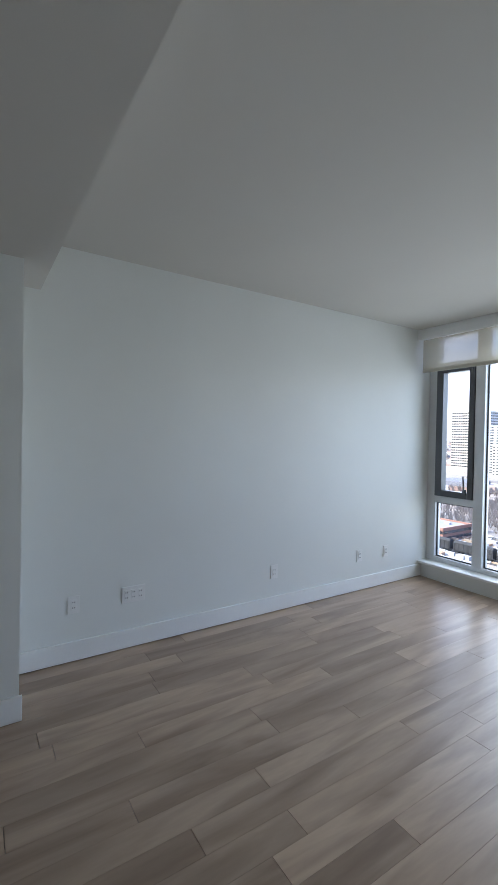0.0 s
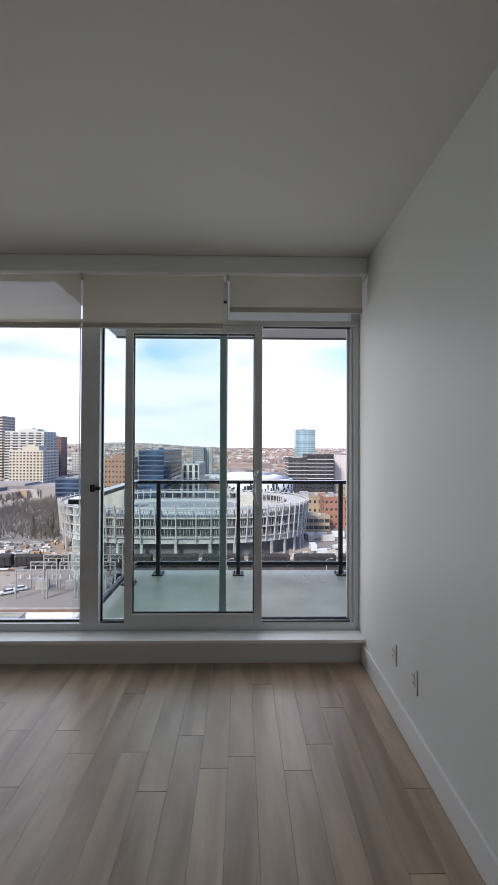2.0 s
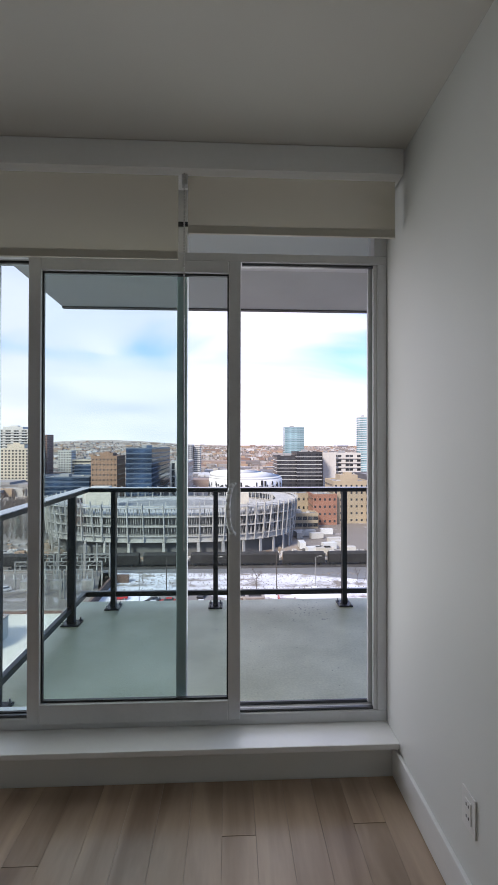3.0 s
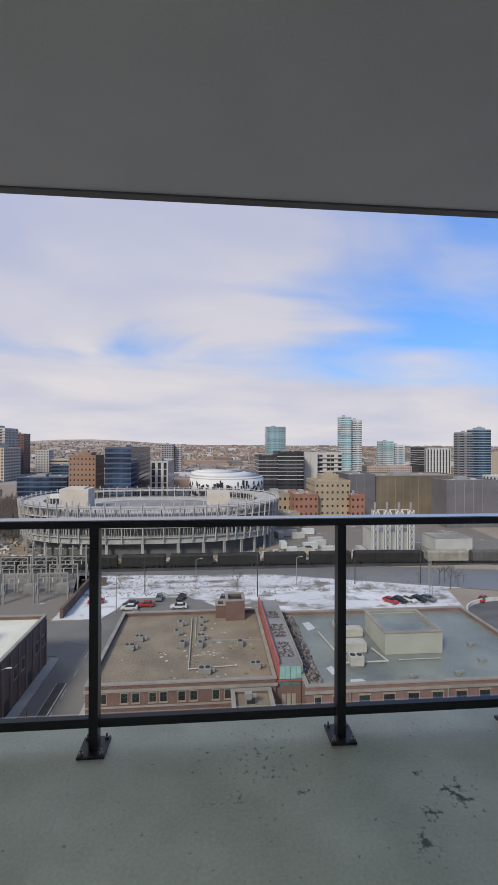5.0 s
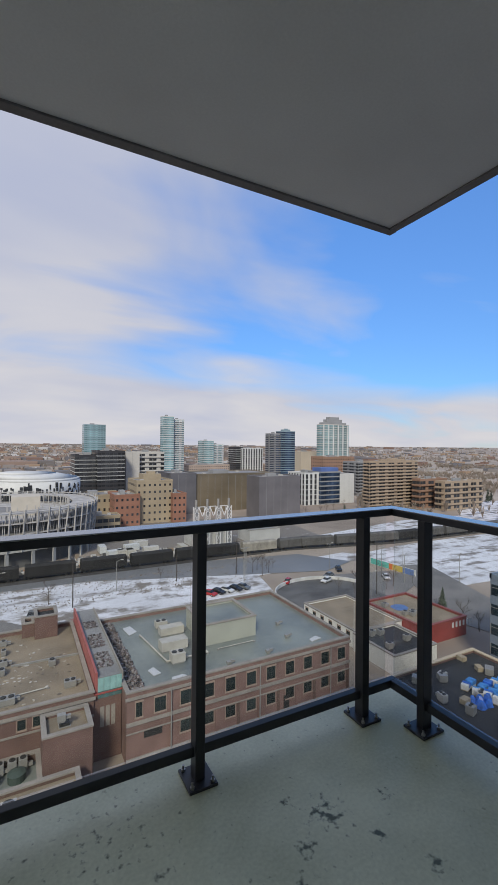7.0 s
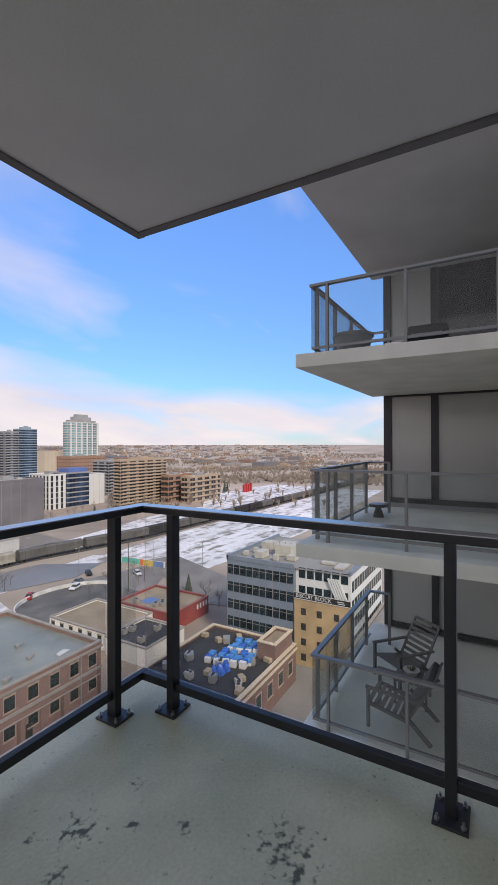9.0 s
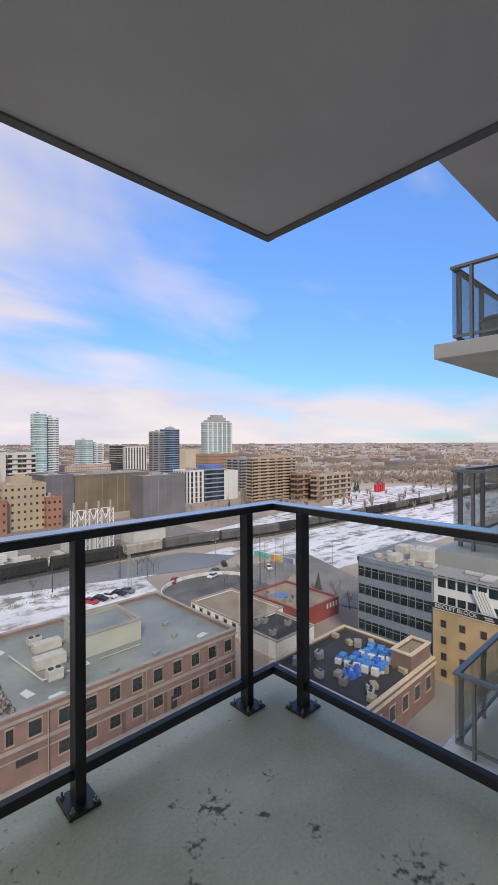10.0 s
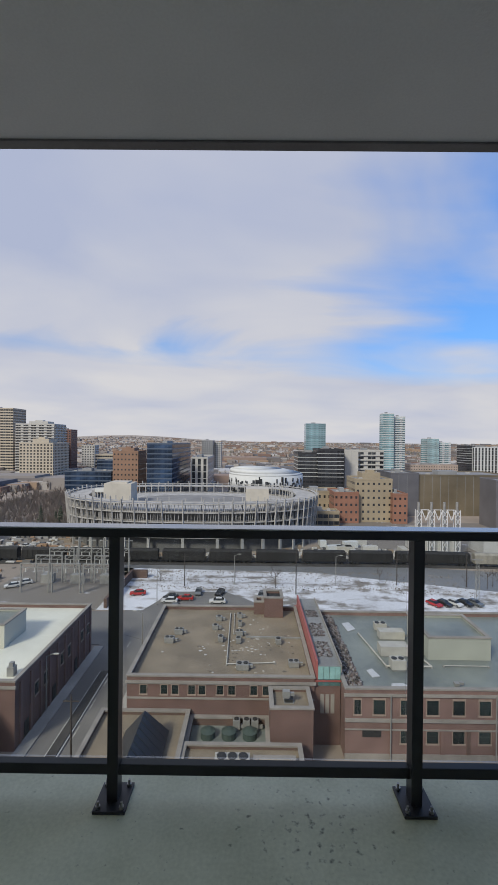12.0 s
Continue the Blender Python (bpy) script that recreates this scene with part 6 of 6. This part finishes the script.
part("sign_border", B().box(-0.45, -0.2, 13.25, -0.421, 11.3, 13.36).box(-0.45, -0.2, 14.44, -0.421, 11.3, 14.55), WHITEW, sign)
txt = bpy.data.curves.new("lettering", "FONT")
txt.body, txt.size, txt.extrude, txt.align_x, txt.align_y = "BISCUIT BLOCK", 1.05, 0.02, "LEFT", "CENTER"
txt.materials.append(WHITEW)
lt = new("lettering", txt)
lt.parent = sign
lt.matrix_basis = pose(-0.45, 10.9, 13.9, 90, 0, -90)
part("small_lettering", B().box(-0.45, 1.0, 13.95, -0.43, 2.4, 14.1).box(-0.45, 0.8, 13.6, -0.43, 2.2, 13.75), WHITEW, sign)
for x, y, w_, d_, h_ in ((4, 21, 3, 2, 1.6), (9, 17, 5, 4, 2.6), (5, 14, 2, 2, 1.2), (12, 23, 3, 3, 1.8), (8, 6, 6, 3, 0.7), (16, 12, 5, 4, 2), (3, 17, 1, 1, 1.4), (4, 25, 1.2, 1, 1), (7, 24, 1, 1, 1.2), (5, 3, 5, 2, 0.6), (12, 8, 3, 6, 0.8)):
    rooftop_unit(GX + x, 24.5 + y, GROUND + H1 + 0.2, w_, d_, h_, 0, 0, True)
for k in range(4):
    m_ = thing("roof_mast", (GX + 6 + k * 0.9, 24.5 + 19 - k, GROUND + H1 + 0.2), "thin grey metal roof mast", "mast", "roof masts")
    part("pole", B().bar((0, 0, 0), (0, 0, 3.2), 0.06, 6), UNIT, m_)
    part("foot", B().box(-0.25, -0.25, 0, 0.25, 0.25, 0.12), UNIT, m_)
flat_block("brick_building", 76.0, 104.0, 2.0, 23.8, -36.0, BRICK3, ROOFGREY, "low brick building behind the yard", GROUND, 0.5)

# ---- city: power house with lattice stacks ----
pw = flat_block("power_house", 66.0, 82.0, 172.0, 186.0, -34.0, mat("pale_precast", (0.46, 0.46, 0.45), 0.8, var=0.08, scale=0.2), ROOFGREY, "pale concrete power house by the railway", GROUND, 0.4, False)
flat_block("power_house", 92.0, 108.0, 172.0, 184.0, -37.0, bpy.data.materials["pale_precast"], ROOFGREY, "low pale concrete annex by the railway", GROUND, 0.4, False)
STEELW = mat("white_steel", (0.66, 0.66, 0.66), 0.5, var=0.06)
for k in range(4):
    x = 65.4 + k * 5.0
    s = thing("lattice_stack", (x, 170.0, GROUND), "white lattice tower around a slim stack", "lattice tower", "lattice towers by the railway")
    for sx in (-0.9, 0.9):
        for sy in (-0.9, 0.9):
            part("leg", B().beam((sx, sy, 0), (sx, sy, 18), 0.28, 0.28), STEELW, s)
    for z in range(0, 18, 3):
        part("brace", B().beam((-0.9, -0.9, z), (0.9, -0.9, z + 3), 0.2, 0.2).beam((0.9, -0.9, z), (-0.9, -0.9, z + 3), 0.2, 0.2), STEELW, s)
    part("chimney_pipe", B().bar((0, 0, 0), (0, 0, 21), 0.5, 10), UNIT, s)
for k in range(3):
    x = 65.4 + k * 5.0
    s = thing("lattice_bridge", (x, 170.0, GROUND), "white steel bracing between lattice towers", "steel bracing", "bracing")
    part("brace", B().beam((0.9, -0.9, 18), (2.5, -0.9, 14), 0.3, 0.3).beam((2.5, -0.9, 14), (4.1, -0.9, 18), 0.3, 0.3).beam((0.9, 0, 18), (4.1, 0, 18), 0.25, 0.25), STEELW, s)
for k in range(14):
    c = thing("site_cabin", (rng.uniform(30, 62), rng.uniform(168, 212), GROUND), "pale site cabin in a gravel yard", "cabin", "site cabins", rng.choice((0, 12, 90)))
    part("box", B().box(-3, -1.3, 0.3, 3, 1.3, 2.9), rng.choice((WHITEW, PALE, UNITW)), c)
    part("skids", B().box(-3, -1.2, 0, 3, -1.0, 0.3).box(-3, 1.0, 0, 3, 1.2, 0.3), FANDARK, c)

# ---- city: freight train ----
HOPPER = [mat("hopper_grey", (0.10, 0.097, 0.093), 0.7, var=0.2, scale=0.4), mat("hopper_dark", (0.022, 0.021, 0.021), 0.75, var=0.3, scale=0.4), mat("hopper_tan", (0.30, 0.28, 0.24), 0.7, var=0.2, scale=0.4)]


def freight_car(material):
    c = thing("freight_car", (0, 0, GROUND + 0.3), "dark freight car of a long parked train", "freight car", "freight train")
    s = B().prism([(-7.6, -1.45), (7.6, -1.45), (7.6, 1.45), (-7.6, 1.45)], 1.2, 4.2)
    s.prism([(-7.6, -1.45), (7.6, -1.45), (7.6, 1.45), (-7.6, 1.45)], 4.2, 4.8, [(-7.4, -0.7), (7.4, -0.7), (7.4, 0.7), (-7.4, 0.7)])
    part("hopper", s, material, c)
    for k in range(9):
        part("rib", B().box(-7.2 + k * 1.8 - 0.08, -1.56, 1.2, -7.2 + k * 1.8 + 0.08, -1.452, 4.2), material, c)
    part("underframe", B().box(-8.1, -1.2, 0.85, 8.1, 1.2, 1.198), FANDARK, c)
    for x in (-6.4, -4.8, 4.8, 6.4):
        part("wheelset", B().bar((x, -0.8, 0.45), (x, 0.8, 0.45), 0.45, 12), FANDARK, c)
    return c


cars = [freight_car(m) for m in HOPPER]
track = [Vector(p) for p in ((-150, 156), (60, 156.5), (104, 154), (150, 146), (210, 143), (330, 140.5), (560, 139))]
seg, used = 0, [False] * 3
pos = track[0].copy()
while seg < len(track) - 1:
    d = (track[seg + 1] - track[seg]).normalized()
    mid = pos + d * 8.3
    kind = 1 if mid.x < 72 else 2 if mid.x < 92 else rng.choice((0, 0, 1))
    m = pose(mid.x, mid.y, GROUND + 0.3, 0, 0, math.degrees(math.atan2(d.y, d.x)))
    if not used[kind]:
        cars[kind].matrix_basis, used[kind] = m, True
    else:
        copy_thing(cars[kind], m)
    pos = pos + d * 16.8
    if (pos - track[seg]).length > (track[seg + 1] - track[seg]).length:
        seg += 1
        if seg < len(track) - 1:
            pos = track[seg] + (track[seg + 1] - track[seg]).normalized() * 2


# ---- city: cars, lamps, poles, trees ----
TYRE = mat("tyre_rubber", (0.02, 0.02, 0.02), 0.8)


def parked_car(paint, label):
    c = thing("car", (0, 0, GROUND), label, "car", "parked cars")
    body = B()
    prof = [(-2.2, 0.35), (-2.25, 0.75), (-1.2, 0.95), (2.0, 0.98), (2.2, 0.8), (2.2, 0.35)]
    i = len(body.v)
    for y in (-0.88, 0.88):
        body.v += [(x, y, z) for x, z in prof]
    nn = len(prof)
    body.f += [(k, (k + 1) % nn, nn + (k + 1) % nn, nn + k) for k in range(nn)] + [tuple(range(nn - 1, -1, -1)), tuple(range(nn, 2 * nn))]
    part("body", body, paint, c, bevel=0.04)
    part("cabin", B().prism([(-1.1, -0.8), (1.7, -0.8), (1.7, 0.8), (-1.1, 0.8)], 0.96, 1.46, [(-0.45, -0.62), (1.2, -0.62), (1.2, 0.62), (-0.45, 0.62)]), DGLASS, c)
    part("roof", B().box(-0.42, -0.6, 1.461, 1.18, 0.6, 1.5), paint, c)
    for x in (-1.35, 1.35):
        for y in (-0.8, 0.8):
            w = part("wheel", B().bar((x, y - 0.11, 0.33), (x, y + 0.11, 0.33), 0.33, 12), TYRE, c)
            part("rim", B().bar((x, y - 0.12, 0.33), (x, y + 0.12, 0.33), 0.19, 10), CHROME, w)
    return c


paints = {n_: mat("car_paint_" + n_, c_, 0.25, 0.1, var=0.05) for n_, c_ in (("red", (0.42, 0.03, 0.03)), ("black", (0.02, 0.02, 0.022)), ("white", (0.65, 0.65, 0.65)), ("grey", (0.16, 0.17, 0.18)))}
first = {}
spots = [("red", -32, 123, 10), ("red", -18, 119.5, 0), ("white", -22, 117.5, 0), ("black", -22, 120, 20), ("grey", -15, 124.5, 90), ("black", -8.8, 124, 75), ("white", -9, 117.5, 0), ("grey", 3, 122.5, 80),
         ("red", 49.6, 117.5, 118), ("black", 52.4, 117.8, 118), ("white", 55.3, 118, 118), ("black", 58.2, 118.2, 118), ("grey", 61, 118.4, 118), ("red", 76, 116.5, 40),
         ("white", -70.5, 128, 30), ("white", -68.5, 131, 30), ("white", -88, 172, 10), ("grey", -86, 178, 20), ("white", -92, 176, 0), ("grey", -20, 112.8, 0), ("white", 88, 112, 20), ("grey", 92, 116, 20),
         ("black", 100, 160.5 - 40, 60), ("white", 108, 106, 60)]
for col, x, y, rz in spots:
    m = pose(x, y, GROUND + 0.16, 0, 0, rz)
    if col not in first:
        first[col] = parked_car(paints[col], f"{col} parked car on snowy ground")
        first[col].matrix_basis = m
    else:
        copy_thing(first[col], m)


def street_lamp(x, y, rz=0.0, h=9.0, double=False):
    s = thing("street_lamp", (x, y, GROUND), "tall grey street lamp", "street lamp", "street lamps", rz)
    part("pole", B().bar((0, 0, 0), (0, 0, h), 0.12, 8, 0.08), UNIT, s)
    for sx in ((-1, 1) if double else (1,)):
        part("arm", B().bar((0, 0, h - 0.1), (sx * 1.0, 0, h + 0.4), 0.06).bar((sx * 1.0, 0, h + 0.4), (sx * 1.6, 0, h + 0.45), 0.06), UNIT, s)
        part("lamp_head", B().box(sx * 1.6 - 0.4, -0.16, h + 0.36, sx * 1.6 + 0.4, 0.16, h + 0.5), UNITW, s)


def utility_pole(x, y, h=11.0):
    s = thing("utility_pole", (x, y, GROUND), "dark wooden utility pole", "utility pole", "utility poles")
    part("pole", B().bar((0, 0, 0), (0, 0, h), 0.16, 8, 0.11), mat("pole_wood", (0.06, 0.05, 0.045), 0.9) if "pole_wood" not in bpy.data.materials else bpy.data.materials["pole_wood"], s)
    part("cross_arm", B().box(-1.1, -0.06, h - 1.0, 1.1, 0.06, h - 0.85), bpy.data.materials["pole_wood"], s)


for x, y, rz in ((-25, 115.5, 0), (-5, 133, 0), (26, 133, 0), (-22, 88, 180), (-33, 70, 0), (95, 104, 30), (110, 100, 200), (86, 90, 0), (118, 108, 30), (126, 92, 200)):
    street_lamp(x, y, rz, double=x > 80)
for x, y, h in ((13, 125, 13), (-62, 100, 11), (-20, 131, 10), (66, 133, 12), (-24, 58, 10), (94, 96, 16), (45, 134, 9)):
    utility_pole(x, y, h)

# substation frames
for k in range(3):
    for j in range(3):
        x, y = -66 + k * 9.0, 124 + j * 9.0
        s = thing("substation_frame", (x, y, GROUND), "grey steel substation gantry", "gantry", "substation gantries")
        for sx in (0, 8):
            part("post", B().beam((sx, 0, 0), (sx, 0, 8.5), 0.35, 0.35), UNIT, s)
            part("strut", B().beam((sx, 0, 0), (sx, 1.4, 5.5), 0.14, 0.14), UNIT, s)
        part("cross_beam", B().beam((0, 0, 8.4), (8, 0, 8.4), 0.3, 0.3).beam((0, 0, 7.2), (8, 0, 7.2), 0.2, 0.2), UNIT, s)
        for q in range(4):
            part("brace", B().beam((q * 2, 0, 7.2), (q * 2 + 2, 0, 8.4), 0.14, 0.14), UNIT, s)
        for q in range(3):
            part("insulator", B().bar((1.5 + q * 2.5, 0, 7.1), (1.5 + q * 2.5, 0, 5.9), 0.14, 6), CERAMIC, s)
        if j == 1:
            part("transformer", B().box(2, -1.2, 0, 5.5, 1.2, 2.8), UNIT, s)
for k in range(5):
    x, y = -58 + k * 4.2, 146
    s = thing("switch_pole", (x, y, GROUND), "grey steel switch pole in a substation", "pole", "switch poles")
    part("post", B().beam((0, 0, 0), (0, 0, 11), 0.4, 0.4), UNIT, s)
    part("arm", B().box(-1.4, -0.1, 10, 1.4, 0.1, 10.25), UNIT, s)
yw = thing("retaining_wall", (-38, 113, GROUND), "dark retaining wall along a ramp", "wall")
part("wall", B().box(-0.4, 0, 0, 0.4, 26, 2.6).box(0.41, 25, 0, 5, 26, 2.6), BRICK3, yw)
hedge = thing("planter_strip", (-27.5, 58, GROUND), "dark planted strip beside the pavement", "planter")
part("edge", B().box(-0.9, 0, 0, 0.9, 24, 0.35), CONCRETE, hedge)
part("soil", B().box(-0.7, 0.2, 0.35, 0.7, 23.8, 0.5), DARKGROUND, hedge)
mural = thing("mural_wall", (117, 123, GROUND), "low concrete wall with a colourful painted mural", "wall", rz=-86)
part("wall", B().box(0, 0, 0, 20, 0.4, 2.2), CONCRETE, mural)
MUR = [mat("mural_" + n_, c_, 0.7, var=0.1) for n_, c_ in (("teal", (0.10, 0.42, 0.36)), ("orange", (0.55, 0.16, 0.05)), ("yellow", (0.55, 0.42, 0.10)), ("blue", (0.12, 0.20, 0.42)))]
for k, (x0_, x1_, m_) in enumerate(((0.5, 9.0, 0), (9.0, 10.6, 1), (10.6, 15, 2), (15, 19.5, 3))):
    part("painted_panel", B().box(x0_, -0.03, 0.1, x1_ - 0.05, -0.002, 2.15), MUR[m_], mural)
red = thing("red_sculpture", (351, 203, land_height(351, 203)), "row of tall red panels in a meadow", "sculpture")
for k in range(4):
    part("panel", B().box(k * 4 - 8, -1, 0, k * 4 - 5.2, 1, 7 + (k % 2)), paints["red"], red)

BARK = mat("bare_bark", (0.105, 0.085, 0.075), 0.9, var=0.2)
NEEDLE = mat("spruce_needles", (0.08, 0.10, 0.075), 0.9, var=0.3)


def bare_tree(seed, h):
    """A leafless tree: a tapered trunk, limbs and many twigs."""
    r = random.Random(seed)
    t = thing("bare_tree", (0, 0, GROUND), "leafless brown winter tree with thin twigs", "tree", "bare trees")
    part("trunk", B().bar((0, 0, 0), (0.1, 0.1, h * 0.55), h * 0.014, 7, h * 0.008), BARK, t)
    crown = B()

    def grow(p, d, l, rad, depth):
        q = p + d * l
        crown.bar(p, q, rad, 4, rad * 0.6)
        if depth == 0:
            return
        for _ in range(3):
            nd = (d + Vector((r.uniform(-0.8, 0.8), r.uniform(-0.8, 0.8), r.uniform(-0.1, 0.6)))).normalized()
            grow(p + d * l * r.uniform(0.5, 1.0), nd, l * r.uniform(0.55, 0.8), rad * 0.6, depth - 1)
    for k in range(6):
        a = k * 1.05 + r.uniform(-0.3, 0.3)
        grow(Vector((0.05, 0.05, h * r.uniform(0.3, 0.55))), Vector((math.cos(a) * 0.7, math.sin(a) * 0.7, 0.8)).normalized(), h * 0.2, h * 0.005, 3)
    part("crown", crown, BARK, t)
    return t


def spruce(seed, h):
    r = random.Random(seed)
    t = thing("spruce", (0, 0, GROUND), "dark green conical spruce tree", "tree", "spruces")
    part("trunk", B().bar((0, 0, 0), (0, 0, h), 0.2, 6, 0.03), BARK, t)
    crown = B()
    for k in range(260):
        s = r.random() ** 0.8
        z = h * (0.08 + 0.9 * s)
        rad = h * 0.24 * (1 - s) + 0.15
        a = r.uniform(0, 6.28)
        p = Vector((0, 0, z))
        q = Vector((rad * math.cos(a), rad * math.sin(a), z - rad * 0.35))
        crown.bar(p, q, 0.22 * (1 - s) + 0.1, 3, 0.03)
    part("crown", crown, NEEDLE, t)
    return t


trees = [bare_tree(s, h) for s, h in ((1, 6), (2, 4.5), (3, 8))]
firs = [spruce(s, h) for s, h in ((4, 12), (5, 9), (6, 6))]
tspots = [(-30 + k * 22 + rng.uniform(-8, 8), 130 + rng.uniform(-1.5, 6)) for k in range(6)] + [(84 + k * 4, 100 + rng.uniform(-3, 8)) for k in range(8)] + \
         [(rng.uniform(-150, -86), rng.uniform(205, 330)) for k in range(46)] + [(rng.uniform(60, 84), rng.uniform(126, 138)) for k in range(7)] + [(rng.uniform(96, 104), rng.uniform(58, 80)) for k in range(4)] + \
         [(rng.uniform(150, 205), rng.uniform(190, 235)) for k in range(12)] + [(rng.uniform(-85, -75), rng.uniform(150, 162)) for k in range(3)]
for k, (x, y) in enumerate(tspots):
    m = pose(x, y, GROUND + 0.05, 0, 0, rng.uniform(0, 360))
    if k < 3:
        trees[k].matrix_basis = m
    else:
        copy_thing(trees[k % 3], m)
for k, (x, y) in enumerate([(-103, 212), (-97, 215), (101.6, 79.3), (-98, 221), (-94, 214), (175, 205), (330, 215), (345, 222), (312, 226), (322, 219)]):
    m = pose(x, y, GROUND + 0.05, 0, 0, rng.uniform(0, 360))
    if k < 3:
        firs[k].matrix_basis = m
    else:
        copy_thing(firs[k % 2], m)

# dry grass along the river, building-site rubble, kerbs and road marks
grass = B()
for k in range(2600):
    x = rng.uniform(-42, 66)
    y = rng.choice((rng.gauss(130, 1.2), rng.gauss(138, 3.0), rng.gauss(145, 1.0))) - max(0, x - 40) * 0.12
    w_, h_ = rng.uniform(0.03, 0.13), rng.uniform(0.1, 0.4)
    grass.prism([(x - w_, y - 0.05), (x + w_, y - 0.05), (x, y + 0.12)], GROUND, GROUND + h_, [(x - w_ * 1.4, y), (x + w_ * 1.4, y), (x, y + 0.2)])
tagged(put("dry_grass", grass.mesh("dry_grass", islands("dry_grass_colours", [(0.16, 0.135, 0.115), (0.22, 0.19, 0.16), (0.12, 0.10, 0.085), (0.28, 0.25, 0.21)]))), "dry brown grass tufts along a snowy river bank", "grass", kind="stuff")
rubble = B()
for k in range(1500):
    x, y = rng.uniform(-95, 62), rng.choice((rng.uniform(163.5, 168), rng.uniform(163.5, 178)))
    if abs((x + 26.5) / 55) ** 2.5 + abs((y - 203) / 36) ** 2.5 < 1.0:
        continue
    w_, d_, h_ = rng.uniform(0.15, 1.1), rng.uniform(0.15, 0.9), rng.uniform(0.15, 0.9) if k % 12 else rng.uniform(1.2, 2.4)
    rubble.box(x - w_, y - d_, GROUND, x + w_, y + d_, GROUND + h_)
for k in range(420):
    x, y = rng.uniform(-160, -78), rng.uniform(112, 200)
    w_, d_, h_ = rng.uniform(0.3, 1.8), rng.uniform(0.3, 1.2), rng.uniform(0.2, 1.6)
    rubble.box(x - w_, y - d_, GROUND, x + w_, y + d_, GROUND + h_)
tagged(put("site_rubble", rubble.mesh("site_rubble", islands("rubble_colours", [(0.30, 0.29, 0.28), (0.16, 0.15, 0.14), (0.46, 0.45, 0.43), (0.24, 0.19, 0.14), (0.08, 0.08, 0.085), (0.55, 0.54, 0.52), (0.34, 0.22, 0.14)]))), "stacked materials and rubble on a building site", "rubble", kind="stuff")
KERB = mat("pale_kerb", (0.36, 0.35, 0.33), 0.85, var=0.15, scale=0.2, fine=3)
for x0_, x1_ in ((-33.1, -31.2), (-21.6, -19.1)):
    structure("pavement", B().box(x0_, 40, GROUND, x1_, 92, GROUND + 0.28), KERB, "pale concrete pavement along the side street")
MARK = mat("worn_road_paint", (0.42, 0.41, 0.38), 0.8, var=0.3, scale=1.0)
dash = B().box(-0.09, -1.5, 0, 0.09, 1.5, 0.012).mesh("lane_mark", MARK)
side_street = bpy.data.objects["road_side_street"]
for k in range(9):
    put("lane_mark", dash, side_street, (-26.2, 44 + k * 7.0, GROUND + 0.124))
cross = bpy.data.objects["road_cross"]
for k in range(12):
    put("lane_mark", dash, cross, (-134 + k * 8.0, 102, GROUND + 0.104), 90)
TARMAC = mat("dark_tarmac", (0.125, 0.122, 0.12), 0.8, var=0.25, scale=0.15, fine=2)
lot_rim = [(81 + 15.5 * math.cos(radians(a_)), 104 + 12.5 * math.sin(radians(a_))) for a_ in range(15, 166, 10)]
sheet("sunken_lot", [(66.5, 96), (96, 93)] + lot_rim, TARMAC, "dark tarmac turning lot behind the low buildings", 0.19)
parapet = thing("curved_parapet", (0, 0, GROUND), "low curved concrete parapet round a turning lot", "parapet")
for p_, q_ in zip(lot_rim, lot_rim[1:]):
    part("panel", B().beam((*p_, 0.6), (*q_, 0.6), 0.35, 1.2), CONCRETE, parapet)
for x_, y_, rz_ in ((99.2, 124.4, 20), (112, 112, 200), (107, 88, 200)):
    street_lamp(x_, y_, rz_, 8.5, True)
mast = thing("lattice_mast", (63.0, 121.0, GROUND), "slim grey steel lattice mast on the snowy bank", "mast")
for sx in (-0.5, 0.5):
    for sy in (-0.5, 0.5):
        part("leg", B().beam((sx, sy, 0), (sx * 0.5, sy * 0.5, 12), 0.09, 0.09), UNIT, mast)
for k in range(8):
    w_ = 0.5 - 0.03 * k
    part("brace", B().beam((-w_, -w_, k * 1.5), (w_, -w_, k * 1.5 + 1.5), 0.06, 0.06).beam((-w_, w_, k * 1.5 + 1.5), (-w_, -w_, k * 1.5), 0.06, 0.06), UNIT, mast)
part("arm", B().box(-1.5, -0.1, 11.6, 1.5, 0.1, 11.85), UNIT, mast)

# ---- floor planks ----
floor = bpy.data.objects["floor"]
PW, PL = 0.1265, 1.22
plank = B().box(-PW / 2 + 0.0004, -PL / 2 + 0.0012, -0.012, PW / 2 - 0.0004, PL / 2 - 0.0012, 0.0).mesh("plank", PLANK, 0.0005)
cut = {}
prng = random.Random(3)
for i in range(28):
    x = LEFT + 0.003 + PW / 2 + i * PW
    if x + PW / 2 > 0.06:
        break
    y = -0.003 - prng.uniform(0.2, 1.22)
    spans = [(y, -0.003)]
    while y > -5.9:
        spans.append((max(y - PL, BACK), y))
        y -= PL
    spans.append((BACK, y))
    for y0, y1 in spans:
        l = y1 - y0
        if l < 0.02:
            continue
        if abs(l - PL) < 1e-6:
            me = plank
        else:
            me = B().box(-PW / 2 + 0.0004, -l / 2 + 0.0012, -0.012, PW / 2 - 0.0004, l / 2 - 0.0012, 0.0).mesh("plank", PLANK, 0.0005)
        put("plank", me, floor, (x, (y0 + y1) / 2, 0))
